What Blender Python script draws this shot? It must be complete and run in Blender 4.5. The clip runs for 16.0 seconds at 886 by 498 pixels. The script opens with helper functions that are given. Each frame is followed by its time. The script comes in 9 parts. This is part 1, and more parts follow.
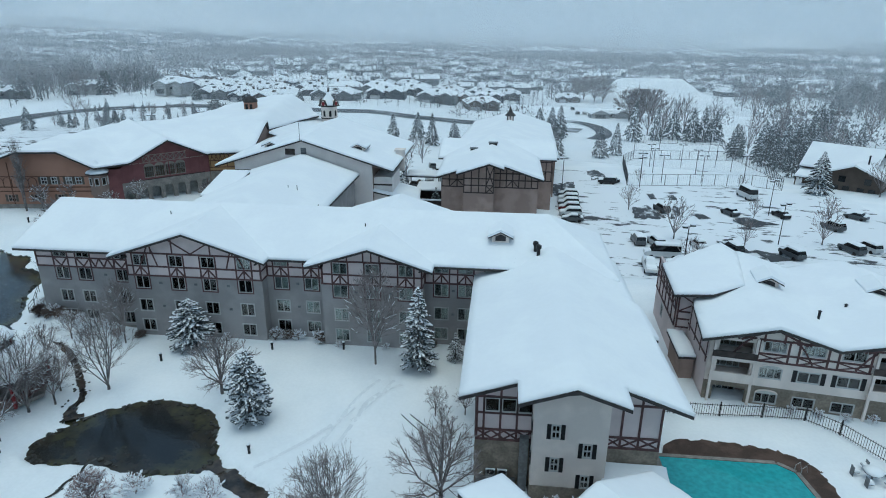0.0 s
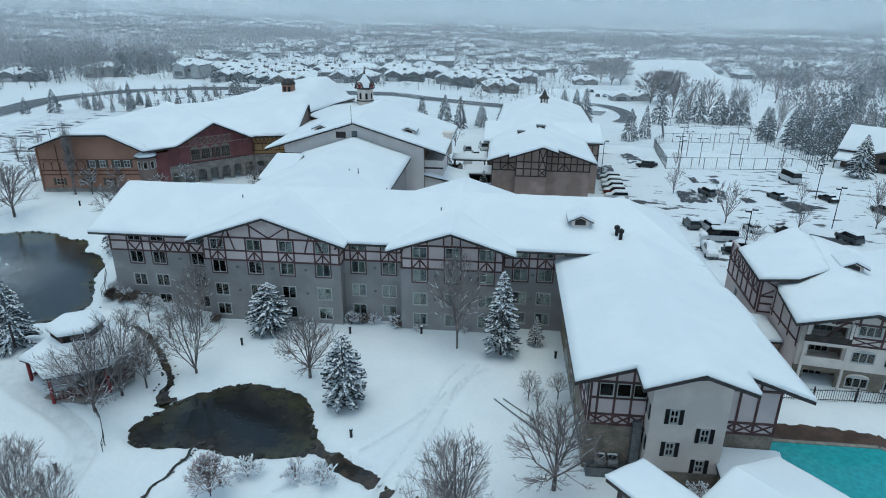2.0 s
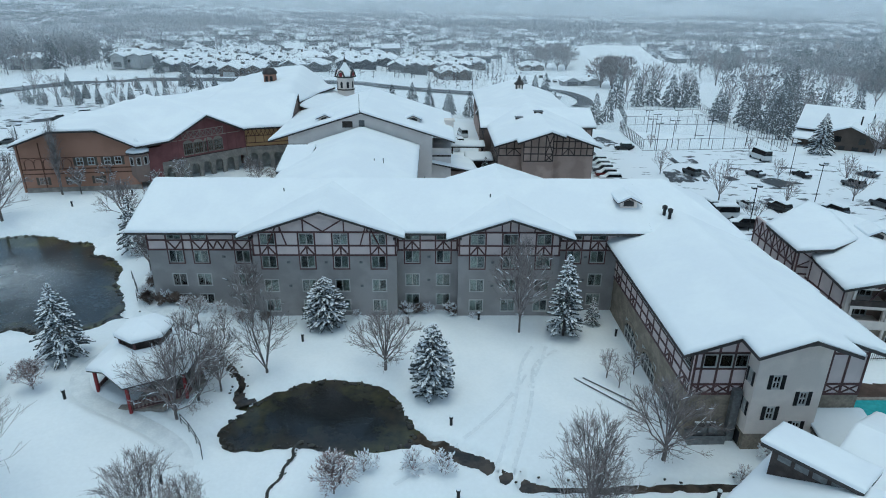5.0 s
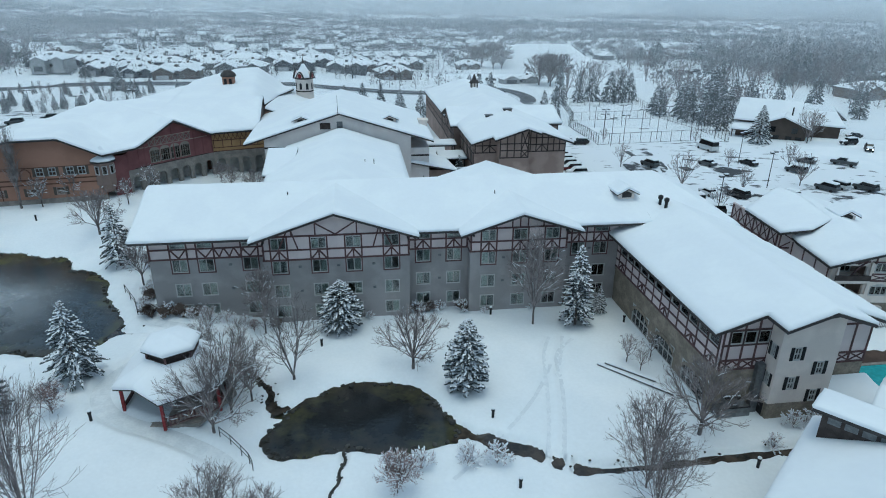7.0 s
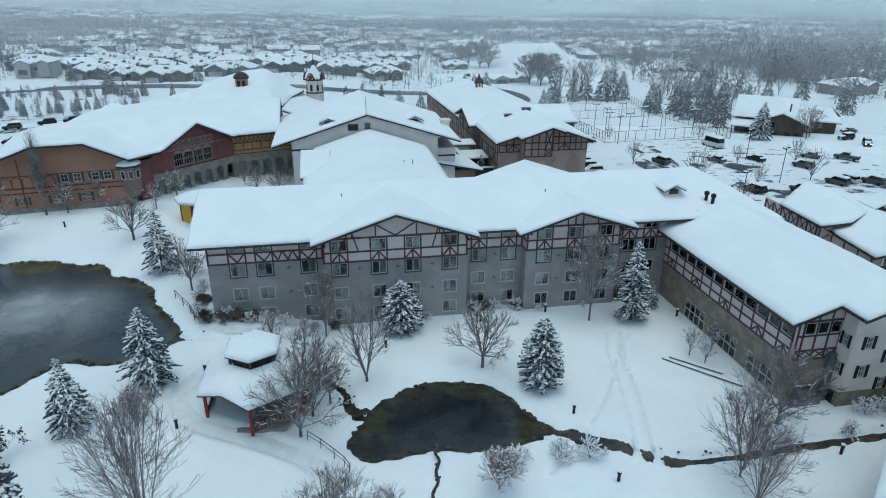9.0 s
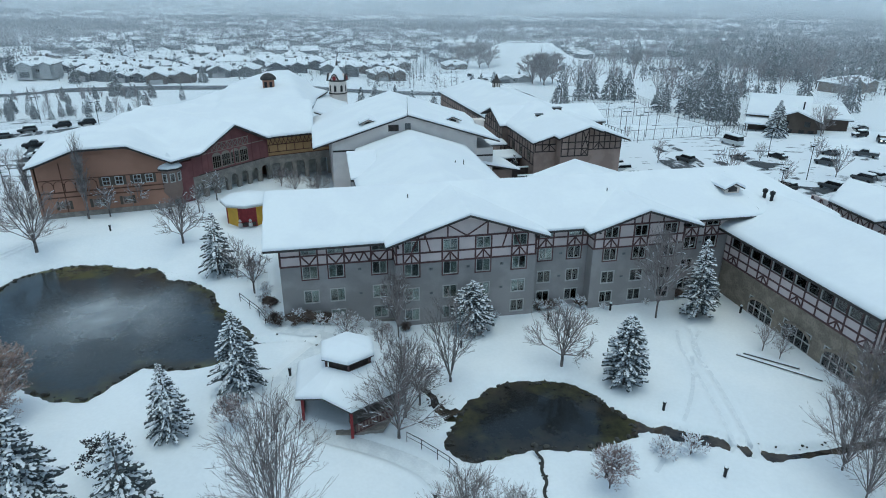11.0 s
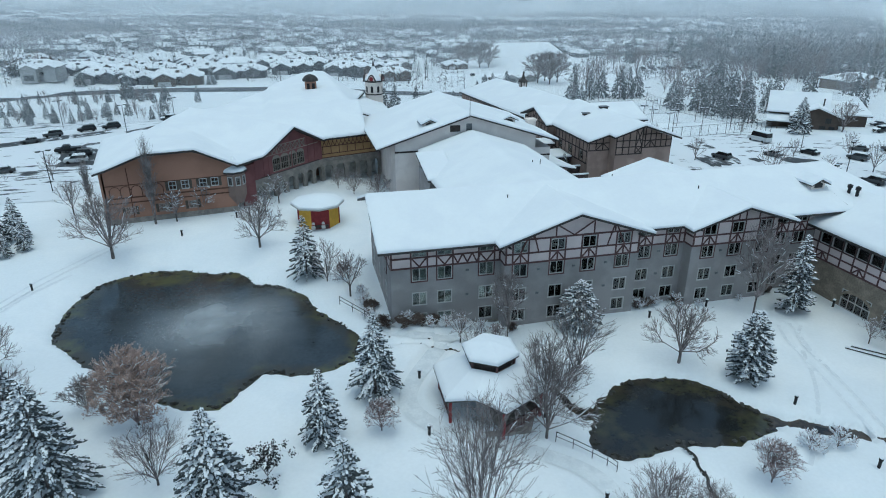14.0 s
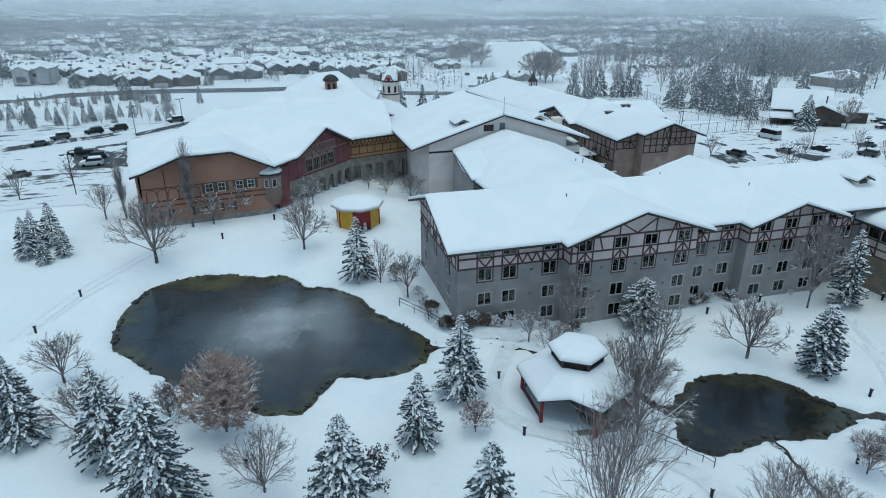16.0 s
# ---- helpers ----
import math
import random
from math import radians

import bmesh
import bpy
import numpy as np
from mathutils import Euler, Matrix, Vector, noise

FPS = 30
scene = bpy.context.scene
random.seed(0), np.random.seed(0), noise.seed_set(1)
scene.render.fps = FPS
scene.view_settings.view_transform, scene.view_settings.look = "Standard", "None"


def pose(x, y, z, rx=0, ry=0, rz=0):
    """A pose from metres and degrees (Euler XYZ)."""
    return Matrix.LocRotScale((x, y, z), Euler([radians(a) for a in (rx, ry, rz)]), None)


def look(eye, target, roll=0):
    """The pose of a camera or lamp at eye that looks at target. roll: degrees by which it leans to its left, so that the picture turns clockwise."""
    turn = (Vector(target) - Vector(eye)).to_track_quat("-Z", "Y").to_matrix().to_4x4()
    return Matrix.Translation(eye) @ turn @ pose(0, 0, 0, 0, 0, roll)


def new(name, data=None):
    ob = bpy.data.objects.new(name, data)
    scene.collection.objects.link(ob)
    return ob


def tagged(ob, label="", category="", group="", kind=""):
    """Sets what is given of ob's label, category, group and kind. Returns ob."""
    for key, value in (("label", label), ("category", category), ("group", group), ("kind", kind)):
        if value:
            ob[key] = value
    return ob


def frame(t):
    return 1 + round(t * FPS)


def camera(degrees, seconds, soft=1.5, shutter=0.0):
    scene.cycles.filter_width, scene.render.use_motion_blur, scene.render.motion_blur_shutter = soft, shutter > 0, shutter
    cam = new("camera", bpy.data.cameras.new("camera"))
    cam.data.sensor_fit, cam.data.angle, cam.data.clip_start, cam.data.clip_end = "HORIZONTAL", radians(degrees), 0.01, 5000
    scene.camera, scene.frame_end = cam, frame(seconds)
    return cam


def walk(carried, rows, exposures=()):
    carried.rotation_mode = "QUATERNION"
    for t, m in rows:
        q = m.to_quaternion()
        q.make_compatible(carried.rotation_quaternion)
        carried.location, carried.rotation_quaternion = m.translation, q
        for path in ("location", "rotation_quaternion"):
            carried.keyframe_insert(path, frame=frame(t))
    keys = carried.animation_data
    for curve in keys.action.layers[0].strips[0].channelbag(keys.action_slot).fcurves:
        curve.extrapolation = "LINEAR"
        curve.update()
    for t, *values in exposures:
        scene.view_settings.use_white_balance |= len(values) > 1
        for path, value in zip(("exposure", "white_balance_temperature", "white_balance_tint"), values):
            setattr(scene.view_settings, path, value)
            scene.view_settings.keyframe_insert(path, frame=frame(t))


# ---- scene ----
cam = camera(70.8, 16.0, soft=1.0)
METRES, EYE, TILT, LEAN, TURN = 75.0, 37.0, -20.0, -0.5, 5.5
ROWS = [
    (0.0, 0.0, 0.0, 0.0, 0.0, 0.0, -0.0),
    (0.5, -0.0254, 0.0053, 0.0018, 0.06, 0.11, -0.01),
    (1.0, -0.0557, 0.0058, 0.0017, 0.09, 0.05, -0.0),
    (1.5, -0.0873, 0.005, 0.0011, 0.13, -0.6, -0.03),
    (2.0, -0.1189, 0.0051, 0.001, 0.18, -1.52, -0.04),
    (2.5, -0.1506, 0.0057, 0.0014, 0.04, -2.3, 0.02),
    (3.0, -0.1822, 0.0063, 0.0017, -0.57, -2.6, 0.24),
    (3.5, -0.2138, 0.007, 0.0018, -1.47, -2.61, 0.55),
    (4.0, -0.2453, 0.0081, 0.0021, -2.8, -2.61, 1.04),
    (6.5, -0.4015, 0.0161, 0.0056, -11.04, -3.0, 3.98),
    (7.0, -0.4326, 0.0202, 0.0074, -12.5, -3.12, 4.53),
    (7.5, -0.4637, 0.0255, 0.0095, -13.69, -3.22, 4.98),
    (8.0, -0.4945, 0.0316, 0.0121, -14.2, -3.26, 5.2),
    (8.5, -0.5251, 0.0384, 0.0149, -14.48, -3.28, 5.36),
    (9.0, -0.5555, 0.0453, 0.0178, -14.77, -3.31, 5.5),
    (11.5, -0.7073, 0.0867, 0.0341, -16.28, -3.45, 6.19),
    (12.0, -0.7374, 0.0955, 0.0377, -16.53, -3.47, 6.32),
    (12.5, -0.7675, 0.1045, 0.0413, -16.76, -3.5, 6.44),
    (13.0, -0.7973, 0.1137, 0.045, -16.98, -3.54, 6.56),
    (13.5, -0.8269, 0.1232, 0.0489, -17.32, -3.57, 6.69),
    (14.0, -0.8565, 0.1328, 0.0528, -17.77, -3.64, 6.87),
    (14.5, -0.8858, 0.143, 0.0567, -18.19, -3.69, 7.01),
    (15.0, -0.915, 0.1535, 0.0606, -18.58, -3.74, 7.16),
    (15.5, -0.9441, 0.1641, 0.0647, -19.01, -3.8, 7.32),
    (16.0, -0.9727, 0.1751, 0.069, -19.6, -3.91, 7.52),
]
walk(cam, [(t, pose(0, 0, EYE, TILT, LEAN, TURN) @ pose(METRES * x, METRES * y, METRES * z, 90 + pitch, roll, yaw)) for t, x, y, z, yaw, pitch, roll in ROWS],
     exposures=[(0.0, 0.06, 5430, -13), (16.0, 0.1, 5460, -13)])

# ---------------------------------------------------------------- light
world = bpy.data.worlds.new("overcast_sky")
scene.world = world
world.use_nodes = True
wn = world.node_tree.nodes
wl = world.node_tree.links
sky = wn.new("ShaderNodeTexSky")
sky.sky_type = "NISHITA"
sky.sun_disc = False
sky.sun_elevation = radians(86)
sky.sun_rotation = radians(200)
sky.dust_density = 4.0
sky.air_density = 1.0
background = wn["Background"]
background.inputs["Strength"].default_value = 0.115
wl.new(sky.outputs["Color"], background.inputs["Color"])
sun_data = bpy.data.lights.new("sun", "SUN")
sun_data.energy = 0.6
sun_data.angle = radians(150)
sun_data.color = (1.0, 0.97, 0.94)
sun = new("sun", sun_data)
sun.matrix_world = look((0, 0, 100), (12, 95, 0))


# ---------------------------------------------------------------- materials
def mat(name, colour, rough=0.8, vary=0.12, scale=1.0, fine=12.0, bump=0.15, metal=0.0, second=None, mix=(0.45, 0.6), spec=0.3, depth=0.03):
    """Two scales of noise over a base colour, with fine relief."""
    m = bpy.data.materials.new(name)
    m.use_nodes = True
    nt = m.node_tree
    n, l = nt.nodes, nt.links
    bsdf = n["Principled BSDF"]
    bsdf.inputs["Roughness"].default_value = rough
    bsdf.inputs["Metallic"].default_value = metal
    bsdf.inputs["Specular IOR Level"].default_value = spec
    geo = n.new("ShaderNodeNewGeometry")
    big = n.new("ShaderNodeTexNoise")
    big.inputs["Scale"].default_value = scale
    big.inputs["Detail"].default_value = 5
    small = n.new("ShaderNodeTexNoise")
    small.inputs["Scale"].default_value = fine
    small.inputs["Detail"].default_value = 3
    l.new(geo.outputs["Position"], big.inputs["Vector"])
    l.new(geo.outputs["Position"], small.inputs["Vector"])
    ramp = n.new("ShaderNodeValToRGB")
    ramp.color_ramp.elements[0].position, ramp.color_ramp.elements[1].position = mix
    a = colour
    b = second if second else tuple(c * (1 - vary * 1.6) for c in colour)
    ramp.color_ramp.elements[0].color = (*b, 1)
    ramp.color_ramp.elements[1].color = (*a, 1)
    l.new(big.outputs["Fac"], ramp.inputs["Fac"])
    grain = n.new("ShaderNodeMapRange")
    grain.inputs["From Min"].default_value, grain.inputs["From Max"].default_value = 0.3, 0.7
    grain.inputs["To Min"].default_value, grain.inputs["To Max"].default_value = 1 - vary, 1 + vary * 0.4
    l.new(small.outputs["Fac"], grain.inputs["Value"])
    info = n.new("ShaderNodeObjectInfo")
    piece = n.new("ShaderNodeMapRange")
    piece.inputs["To Min"].default_value, piece.inputs["To Max"].default_value = 1 - vary * 0.5, 1.0
    l.new(info.outputs["Random"], piece.inputs["Value"])
    both = n.new("ShaderNodeMath")
    both.operation = "MULTIPLY"
    l.new(grain.outputs["Result"], both.inputs[0])
    l.new(piece.outputs["Result"], both.inputs[1])
    mul = n.new("ShaderNodeVectorMath")
    mul.operation = "SCALE"
    l.new(ramp.outputs["Color"], mul.inputs[0])
    l.new(both.outputs["Value"], mul.inputs["Scale"])
    l.new(mul.outputs["Vector"], bsdf.inputs["Base Color"])
    if bump:
        bm_ = n.new("ShaderNodeBump")
        bm_.inputs["Strength"].default_value = bump
        bm_.inputs["Distance"].default_value = depth
        l.new(small.outputs["Fac"], bm_.inputs["Height"])
        l.new(bm_.outputs["Normal"], bsdf.inputs["Normal"])
    return m


def streaky(name, dark, light, low, high, sx, sy, turn=0.0, rough=0.7):
    """Snow and wet asphalt in drawn-out patches."""
    m = bpy.data.materials.new(name)
    m.use_nodes = True
    n, l = m.node_tree.nodes, m.node_tree.links
    bsdf = n["Principled BSDF"]
    bsdf.inputs["Roughness"].default_value = rough
    geo = n.new("ShaderNodeNewGeometry")
    mapping = n.new("ShaderNodeMapping")
    mapping.inputs["Rotation"].default_value = (0, 0, radians(turn))
    mapping.inputs["Scale"].default_value = (sx, sy, 0.0)
    l.new(geo.outputs["Position"], mapping.inputs["Vector"])
    patch = n.new("ShaderNodeTexNoise")
    patch.inputs["Scale"].default_value = 1.0
    patch.inputs["Detail"].default_value = 5
    patch.inputs["Roughness"].default_value = 0.62
    l.new(mapping.outputs["Vector"], patch.inputs["Vector"])
    area = n.new("ShaderNodeTexNoise")
    area.inputs["Scale"].default_value = 0.045
    area.inputs["Detail"].default_value = 2
    l.new(geo.outputs["Position"], area.inputs["Vector"])
    add = n.new("ShaderNodeMath")
    add.operation = "MULTIPLY_ADD"
    add.inputs[1].default_value = 0.55
    l.new(area.outputs["Fac"], add.inputs[0])
    l.new(patch.outputs["Fac"], add.inputs[2])
    ramp = n.new("ShaderNodeValToRGB")
    ramp.color_ramp.elements[0].position, ramp.color_ramp.elements[1].position = low, high
    ramp.color_ramp.elements[0].color = (*light, 1)
    ramp.color_ramp.elements[1].color = (*dark, 1)
    l.new(add.outputs["Value"], ramp.inputs["Fac"])
    l.new(ramp.outputs["Color"], bsdf.inputs["Base Color"])
    return m


def plain(name, colour, rough=0.5, metal=0.0, spec=0.5):
    m = bpy.data.materials.new(name)
    m.use_nodes = True
    bsdf = m.node_tree.nodes["Principled BSDF"]
    bsdf.inputs["Base Color"].default_value = (*colour, 1)
    bsdf.inputs["Roughness"].default_value = rough
    bsdf.inputs["Metallic"].default_value = metal
    bsdf.inputs["Specular IOR Level"].default_value = spec
    return m


def clear(name, tint, rough=0.03):
    """Window glass: see-through with a mirror film by the angle of view."""
    m = bpy.data.materials.new(name)
    m.use_nodes = True
    n, l = m.node_tree.nodes, m.node_tree.links
    out = n["Material Output"]
    n.remove(n["Principled BSDF"])
    see = n.new("ShaderNodeBsdfTransparent")
    see.inputs["Color"].default_value = (*tint, 1)
    gloss = n.new("ShaderNodeBsdfGlossy")
    gloss.inputs["Roughness"].default_value = rough
    fres = n.new("ShaderNodeFresnel")
    fres.inputs["IOR"].default_value = 1.9
    mix_ = n.new("ShaderNodeMixShader")
    l.new(fres.outputs["Fac"], mix_.inputs["Fac"])
    l.new(see.outputs["BSDF"], mix_.inputs[1])
    l.new(gloss.outputs["BSDF"], mix_.inputs[2])
    l.new(mix_.outputs["Shader"], out.inputs["Surface"])
    return m


def water(name, deep, weed, low, high, scale, rough=0.06, ripple=0.12):
    m = mat(name, deep, rough=rough, vary=0.2, scale=scale, fine=2.5, bump=ripple, second=weed, mix=(low, high), spec=0.5, depth=0.05)
    return m


def weedy(name, deep, weed, mud, low, high):
    """Pond water, dark where deep, with weed and mud showing through the shallows in patches."""
    m = mat(name, deep, rough=0.1, vary=0.2, scale=0.3, fine=2.5, bump=0.2, second=tuple(c * 1.3 for c in deep), spec=0.5, depth=0.05)
    n, l = m.node_tree.nodes, m.node_tree.links
    bsdf = n["Principled BSDF"]
    base_link = bsdf.inputs["Base Color"].links[0].from_socket
    geo = n.new("ShaderNodeNewGeometry")
    att = n.new("ShaderNodeAttribute")
    att.attribute_name = "shallow"
    patch = n.new("ShaderNodeTexNoise")
    patch.inputs["Scale"].default_value = 0.5
    patch.inputs["Detail"].default_value = 8
    patch.inputs["Roughness"].default_value = 0.72
    l.new(geo.outputs["Position"], patch.inputs["Vector"])
    add = n.new("ShaderNodeMath")
    add.operation = "MULTIPLY_ADD"
    add.inputs[1].default_value = 1.25
    l.new(patch.outputs["Fac"], add.inputs[0])
    l.new(att.outputs["Fac"], add.inputs[2])
    fac = n.new("ShaderNodeMapRange")
    fac.inputs["From Min"].default_value, fac.inputs["From Max"].default_value = low, high
    l.new(add.outputs["Value"], fac.inputs["Value"])
    kind = n.new("ShaderNodeTexNoise")
    kind.inputs["Scale"].default_value = 0.22
    l.new(geo.outputs["Position"], kind.inputs["Vector"])
    ramp = n.new("ShaderNodeValToRGB")
    ramp.color_ramp.elements[0].position, ramp.color_ramp.elements[1].position = 0.45, 0.6
    ramp.color_ramp.elements[0].color, ramp.color_ramp.elements[1].color = (*mud, 1), (*weed, 1)
    l.new(kind.outputs["Fac"], ramp.inputs["Fac"])
    mixer = n.new("ShaderNodeMix")
    mixer.data_type = "RGBA"
    l.new(fac.outputs["Result"], mixer.inputs[0])
    l.new(base_link, mixer.inputs[6])
    l.new(ramp.outputs["Color"], mixer.inputs[7])
    l.new(mixer.outputs[2], bsdf.inputs["Base Color"])
    return m


def veil(name, colour, amount):
    """Sheet standing in for haze and steam: mostly clear, the rest scatters daylight."""
    m = bpy.data.materials.new(name)
    m.use_nodes = True
    n, l = m.node_tree.nodes, m.node_tree.links
    out = n["Material Output"]
    n.remove(n["Principled BSDF"])
    see = n.new("ShaderNodeBsdfTransparent")
    dif = n.new("ShaderNodeBsdfDiffuse")
    dif.inputs["Color"].default_value = (*colour, 1)
    tra = n.new("ShaderNodeBsdfTranslucent")
    tra.inputs["Color"].default_value = (*colour, 1)
    half = n.new("ShaderNodeMixShader")
    half.inputs["Fac"].default_value = 0.5
    l.new(dif.outputs["BSDF"], half.inputs[1])
    l.new(tra.outputs["BSDF"], half.inputs[2])
    mix_ = n.new("ShaderNodeMixShader")
    mix_.inputs["Fac"].default_value = amount
    l.new(see.outputs["BSDF"], mix_.inputs[1])
    l.new(half.outputs["Shader"], mix_.inputs[2])
    l.new(mix_.outputs["Shader"], out.inputs["Surface"])
    return m


def steam(name, colour, low, high, most, scale, centre=None, reach=(10, 10, 4)):
    """Wisps of steam: clear but for drifting patches; with a centre they thin out away from it."""
    m = veil(name, colour, 0.0)
    n, l = m.node_tree.nodes, m.node_tree.links
    mix_ = [k for k in n if k.type == "MIX_SHADER" and k.outputs[0].links[0].to_node.type == "OUTPUT_MATERIAL"][0]
    geo = n.new("ShaderNodeNewGeometry")
    tex = n.new("ShaderNodeTexNoise")
    tex.inputs["Scale"].default_value = scale
    tex.inputs["Detail"].default_value = 4
    l.new(geo.outputs["Position"], tex.inputs["Vector"])
    rng_ = n.new("ShaderNodeMapRange")
    rng_.inputs["From Min"].default_value, rng_.inputs["From Max"].default_value = low, high
    rng_.inputs["To Min"].default_value, rng_.inputs["To Max"].default_value = 0.0, most
    l.new(tex.outputs["Fac"], rng_.inputs["Value"])
    fac = rng_.outputs["Result"]
    if centre:
        place = n.new("ShaderNodeMapping")
        place.inputs["Location"].default_value = [-c / r for c, r in zip(centre, reach)]
        place.inputs["Scale"].default_value = [1 / r for r in reach]
        l.new(geo.outputs["Position"], place.inputs["Vector"])
        ball = n.new("ShaderNodeTexGradient")
        ball.gradient_type = "QUADRATIC_SPHERE"
        l.new(place.outputs["Vector"], ball.inputs["Vector"])
        both = n.new("ShaderNodeMath")
        both.operation = "MULTIPLY"
        l.new(fac, both.inputs[0])
        l.new(ball.outputs["Fac"], both.inputs[1])
        fac = both.outputs["Value"]
    l.new(fac, mix_.inputs["Fac"])
    return m


SNOW = mat("fresh_snow", (0.85, 0.87, 0.89), rough=0.75, vary=0.03, scale=0.12, fine=3.0, bump=0.25, second=(0.8, 0.83, 0.86), spec=0.2, depth=0.06)
ROOF_SNOW = mat("roof_snow", (0.84, 0.86, 0.88), rough=0.75, vary=0.015, scale=0.2, fine=2.0, bump=0.12, second=(0.81, 0.83, 0.86), spec=0.2, depth=0.05)
GREY_STUCCO = mat("grey_stucco", (0.35, 0.33, 0.328), rough=0.9, vary=0.08, scale=0.35, fine=25, second=(0.29, 0.275, 0.272))
PINK_STUCCO = mat("pale_stucco", (0.68, 0.585, 0.57), rough=0.9, vary=0.06, scale=0.4, fine=25, second=(0.61, 0.525, 0.515))
WHITE_STUCCO = mat("white_stucco", (0.8, 0.715, 0.655), rough=0.9, vary=0.07, scale=0.4, fine=25, second=(0.7, 0.625, 0.575))
TAN_STONE = mat("tan_stone", (0.33, 0.28, 0.225), rough=0.9, vary=0.25, scale=0.8, fine=5, bump=0.5, second=(0.24, 0.205, 0.165))
TIMBER = mat("maroon_timber", (0.145, 0.082, 0.08), rough=0.75, vary=0.2, scale=1.5, fine=20)
DARK_TIMBER = mat("dark_timber", (0.075, 0.06, 0.055), rough=0.75, vary=0.2, scale=1.5, fine=20)
FASCIA = mat("dark_fascia", (0.07, 0.063, 0.062), rough=0.7, vary=0.2, scale=1.5, fine=20)
ORANGE = mat("orange_stucco", (0.35, 0.2, 0.145), rough=0.9, vary=0.08, scale=0.25, fine=18, second=(0.3, 0.17, 0.122))
OCHRE = mat("ochre_stucco", (0.46, 0.29, 0.14), rough=0.9, vary=0.1, scale=0.4, fine=18, second=(0.38, 0.235, 0.115))
RED_WALL = mat("red_painted_boards", (0.21, 0.09, 0.09), rough=0.85, vary=0.12, scale=0.5, fine=18, second=(0.17, 0.072, 0.074))
RED_PAINT = mat("red_paint", (0.26, 0.035, 0.04), rough=0.6, vary=0.12, scale=2.0, fine=18)
YELLOW = mat("yellow_paint", (0.62, 0.37, 0.045), rough=0.6, vary=0.08, scale=1.0, fine=15)
TAUPE = mat("taupe_stucco", (0.38, 0.285, 0.245), rough=0.9, vary=0.08, scale=0.35, fine=20, second=(0.29, 0.215, 0.185))
HALL_STUCCO = mat("pale_grey_stucco", (0.82, 0.76, 0.73), rough=0.9, vary=0.08, scale=0.35, fine=25, second=(0.74, 0.68, 0.655))
SAGE = mat("grey_green_paint", (0.27, 0.235, 0.2), rough=0.7, vary=0.1, scale=1.0, fine=15)
BROWN_STUCCO = mat("brown_stucco", (0.25, 0.185, 0.16), rough=0.9, vary=0.1, scale=0.35, fine=20)
STONE_ARCADE = mat("arcade_stone", (0.32, 0.29, 0.26), rough=0.9, vary=0.2, scale=1.0, fine=6, bump=0.4, second=(0.24, 0.22, 0.2))
WHITE_PAINT = mat("white_window_paint", (0.5, 0.49, 0.48), rough=0.5, vary=0.05, scale=3, fine=20)
CURTAIN = mat("pale_curtain", (0.7, 0.74, 0.71), rough=0.9, vary=0.15, scale=1.2, fine=9)
FILL_DRAPE = mat("grey_fill_drape", (0.24, 0.255, 0.26), rough=0.9, vary=0.2, scale=1.2, fine=9)
ROOM = mat("dim_room", (0.62, 0.62, 0.59), rough=0.9, vary=0.2)
GLASS = clear("window_glass", (0.8, 0.85, 0.84))
BLACK_METAL = mat("black_metal", (0.03, 0.03, 0.033), rough=0.45, vary=0.2, scale=4, fine=20, metal=0.3)
GREY_METAL = mat("grey_metal", (0.22, 0.23, 0.24), rough=0.45, vary=0.15, scale=3, fine=20, metal=0.6)
# deep colour lifted to stand in for steam haze and mirrored sky
POND = weedy("dark_pond_water", (0.034, 0.041, 0.047), (0.092, 0.09, 0.045), (0.05, 0.045, 0.034), 1.1, 1.5)
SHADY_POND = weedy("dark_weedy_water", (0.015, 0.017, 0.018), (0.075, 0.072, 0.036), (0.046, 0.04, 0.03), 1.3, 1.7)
BROOK = water("brook_water", (0.028, 0.026, 0.023), (0.08, 0.063, 0.048), 0.4, 0.6, 0.8)
POOL = water("turquoise_pool", (0.085, 0.4, 0.42), (0.075, 0.37, 0.39), 0.3, 0.7, 0.15, rough=0.08, ripple=0.08)
DECK = mat("brown_pool_deck", (0.1, 0.065, 0.05), rough=0.6, vary=0.25, scale=0.8, fine=9, bump=0.3)
ROCK = mat("dark_shore_rock", (0.07, 0.068, 0.062), rough=0.8, vary=0.3, scale=1.5, fine=9, bump=0.6)
LOT = streaky("snowy_parking_lot", (0.045, 0.047, 0.052), (0.78, 0.8, 0.83), 0.86, 0.93, 0.2, 0.42, turn=32)
WET_LOT = streaky("wet_parking_asphalt", (0.05, 0.053, 0.06), (0.7, 0.72, 0.75), 0.6, 0.72, 0.7, 0.35, turn=20)
TRODDEN = mat("trodden_path_snow", (0.77, 0.795, 0.82), rough=0.8, vary=0.06, scale=0.9, fine=5, bump=0.3, second=(0.7, 0.73, 0.76), spec=0.2)
# pressed snow, with the grooves' shade put into its darker colour
SHADED_TRACK = mat("pressed_shaded_track_snow", (0.77, 0.795, 0.825), rough=0.8, vary=0.06, scale=1.2, fine=5, bump=0.3, second=(0.72, 0.75, 0.785), spec=0.2)
ROAD = streaky("wet_road", (0.06, 0.063, 0.07), (0.6, 0.63, 0.66), 0.5, 0.72, 0.05, 0.05)


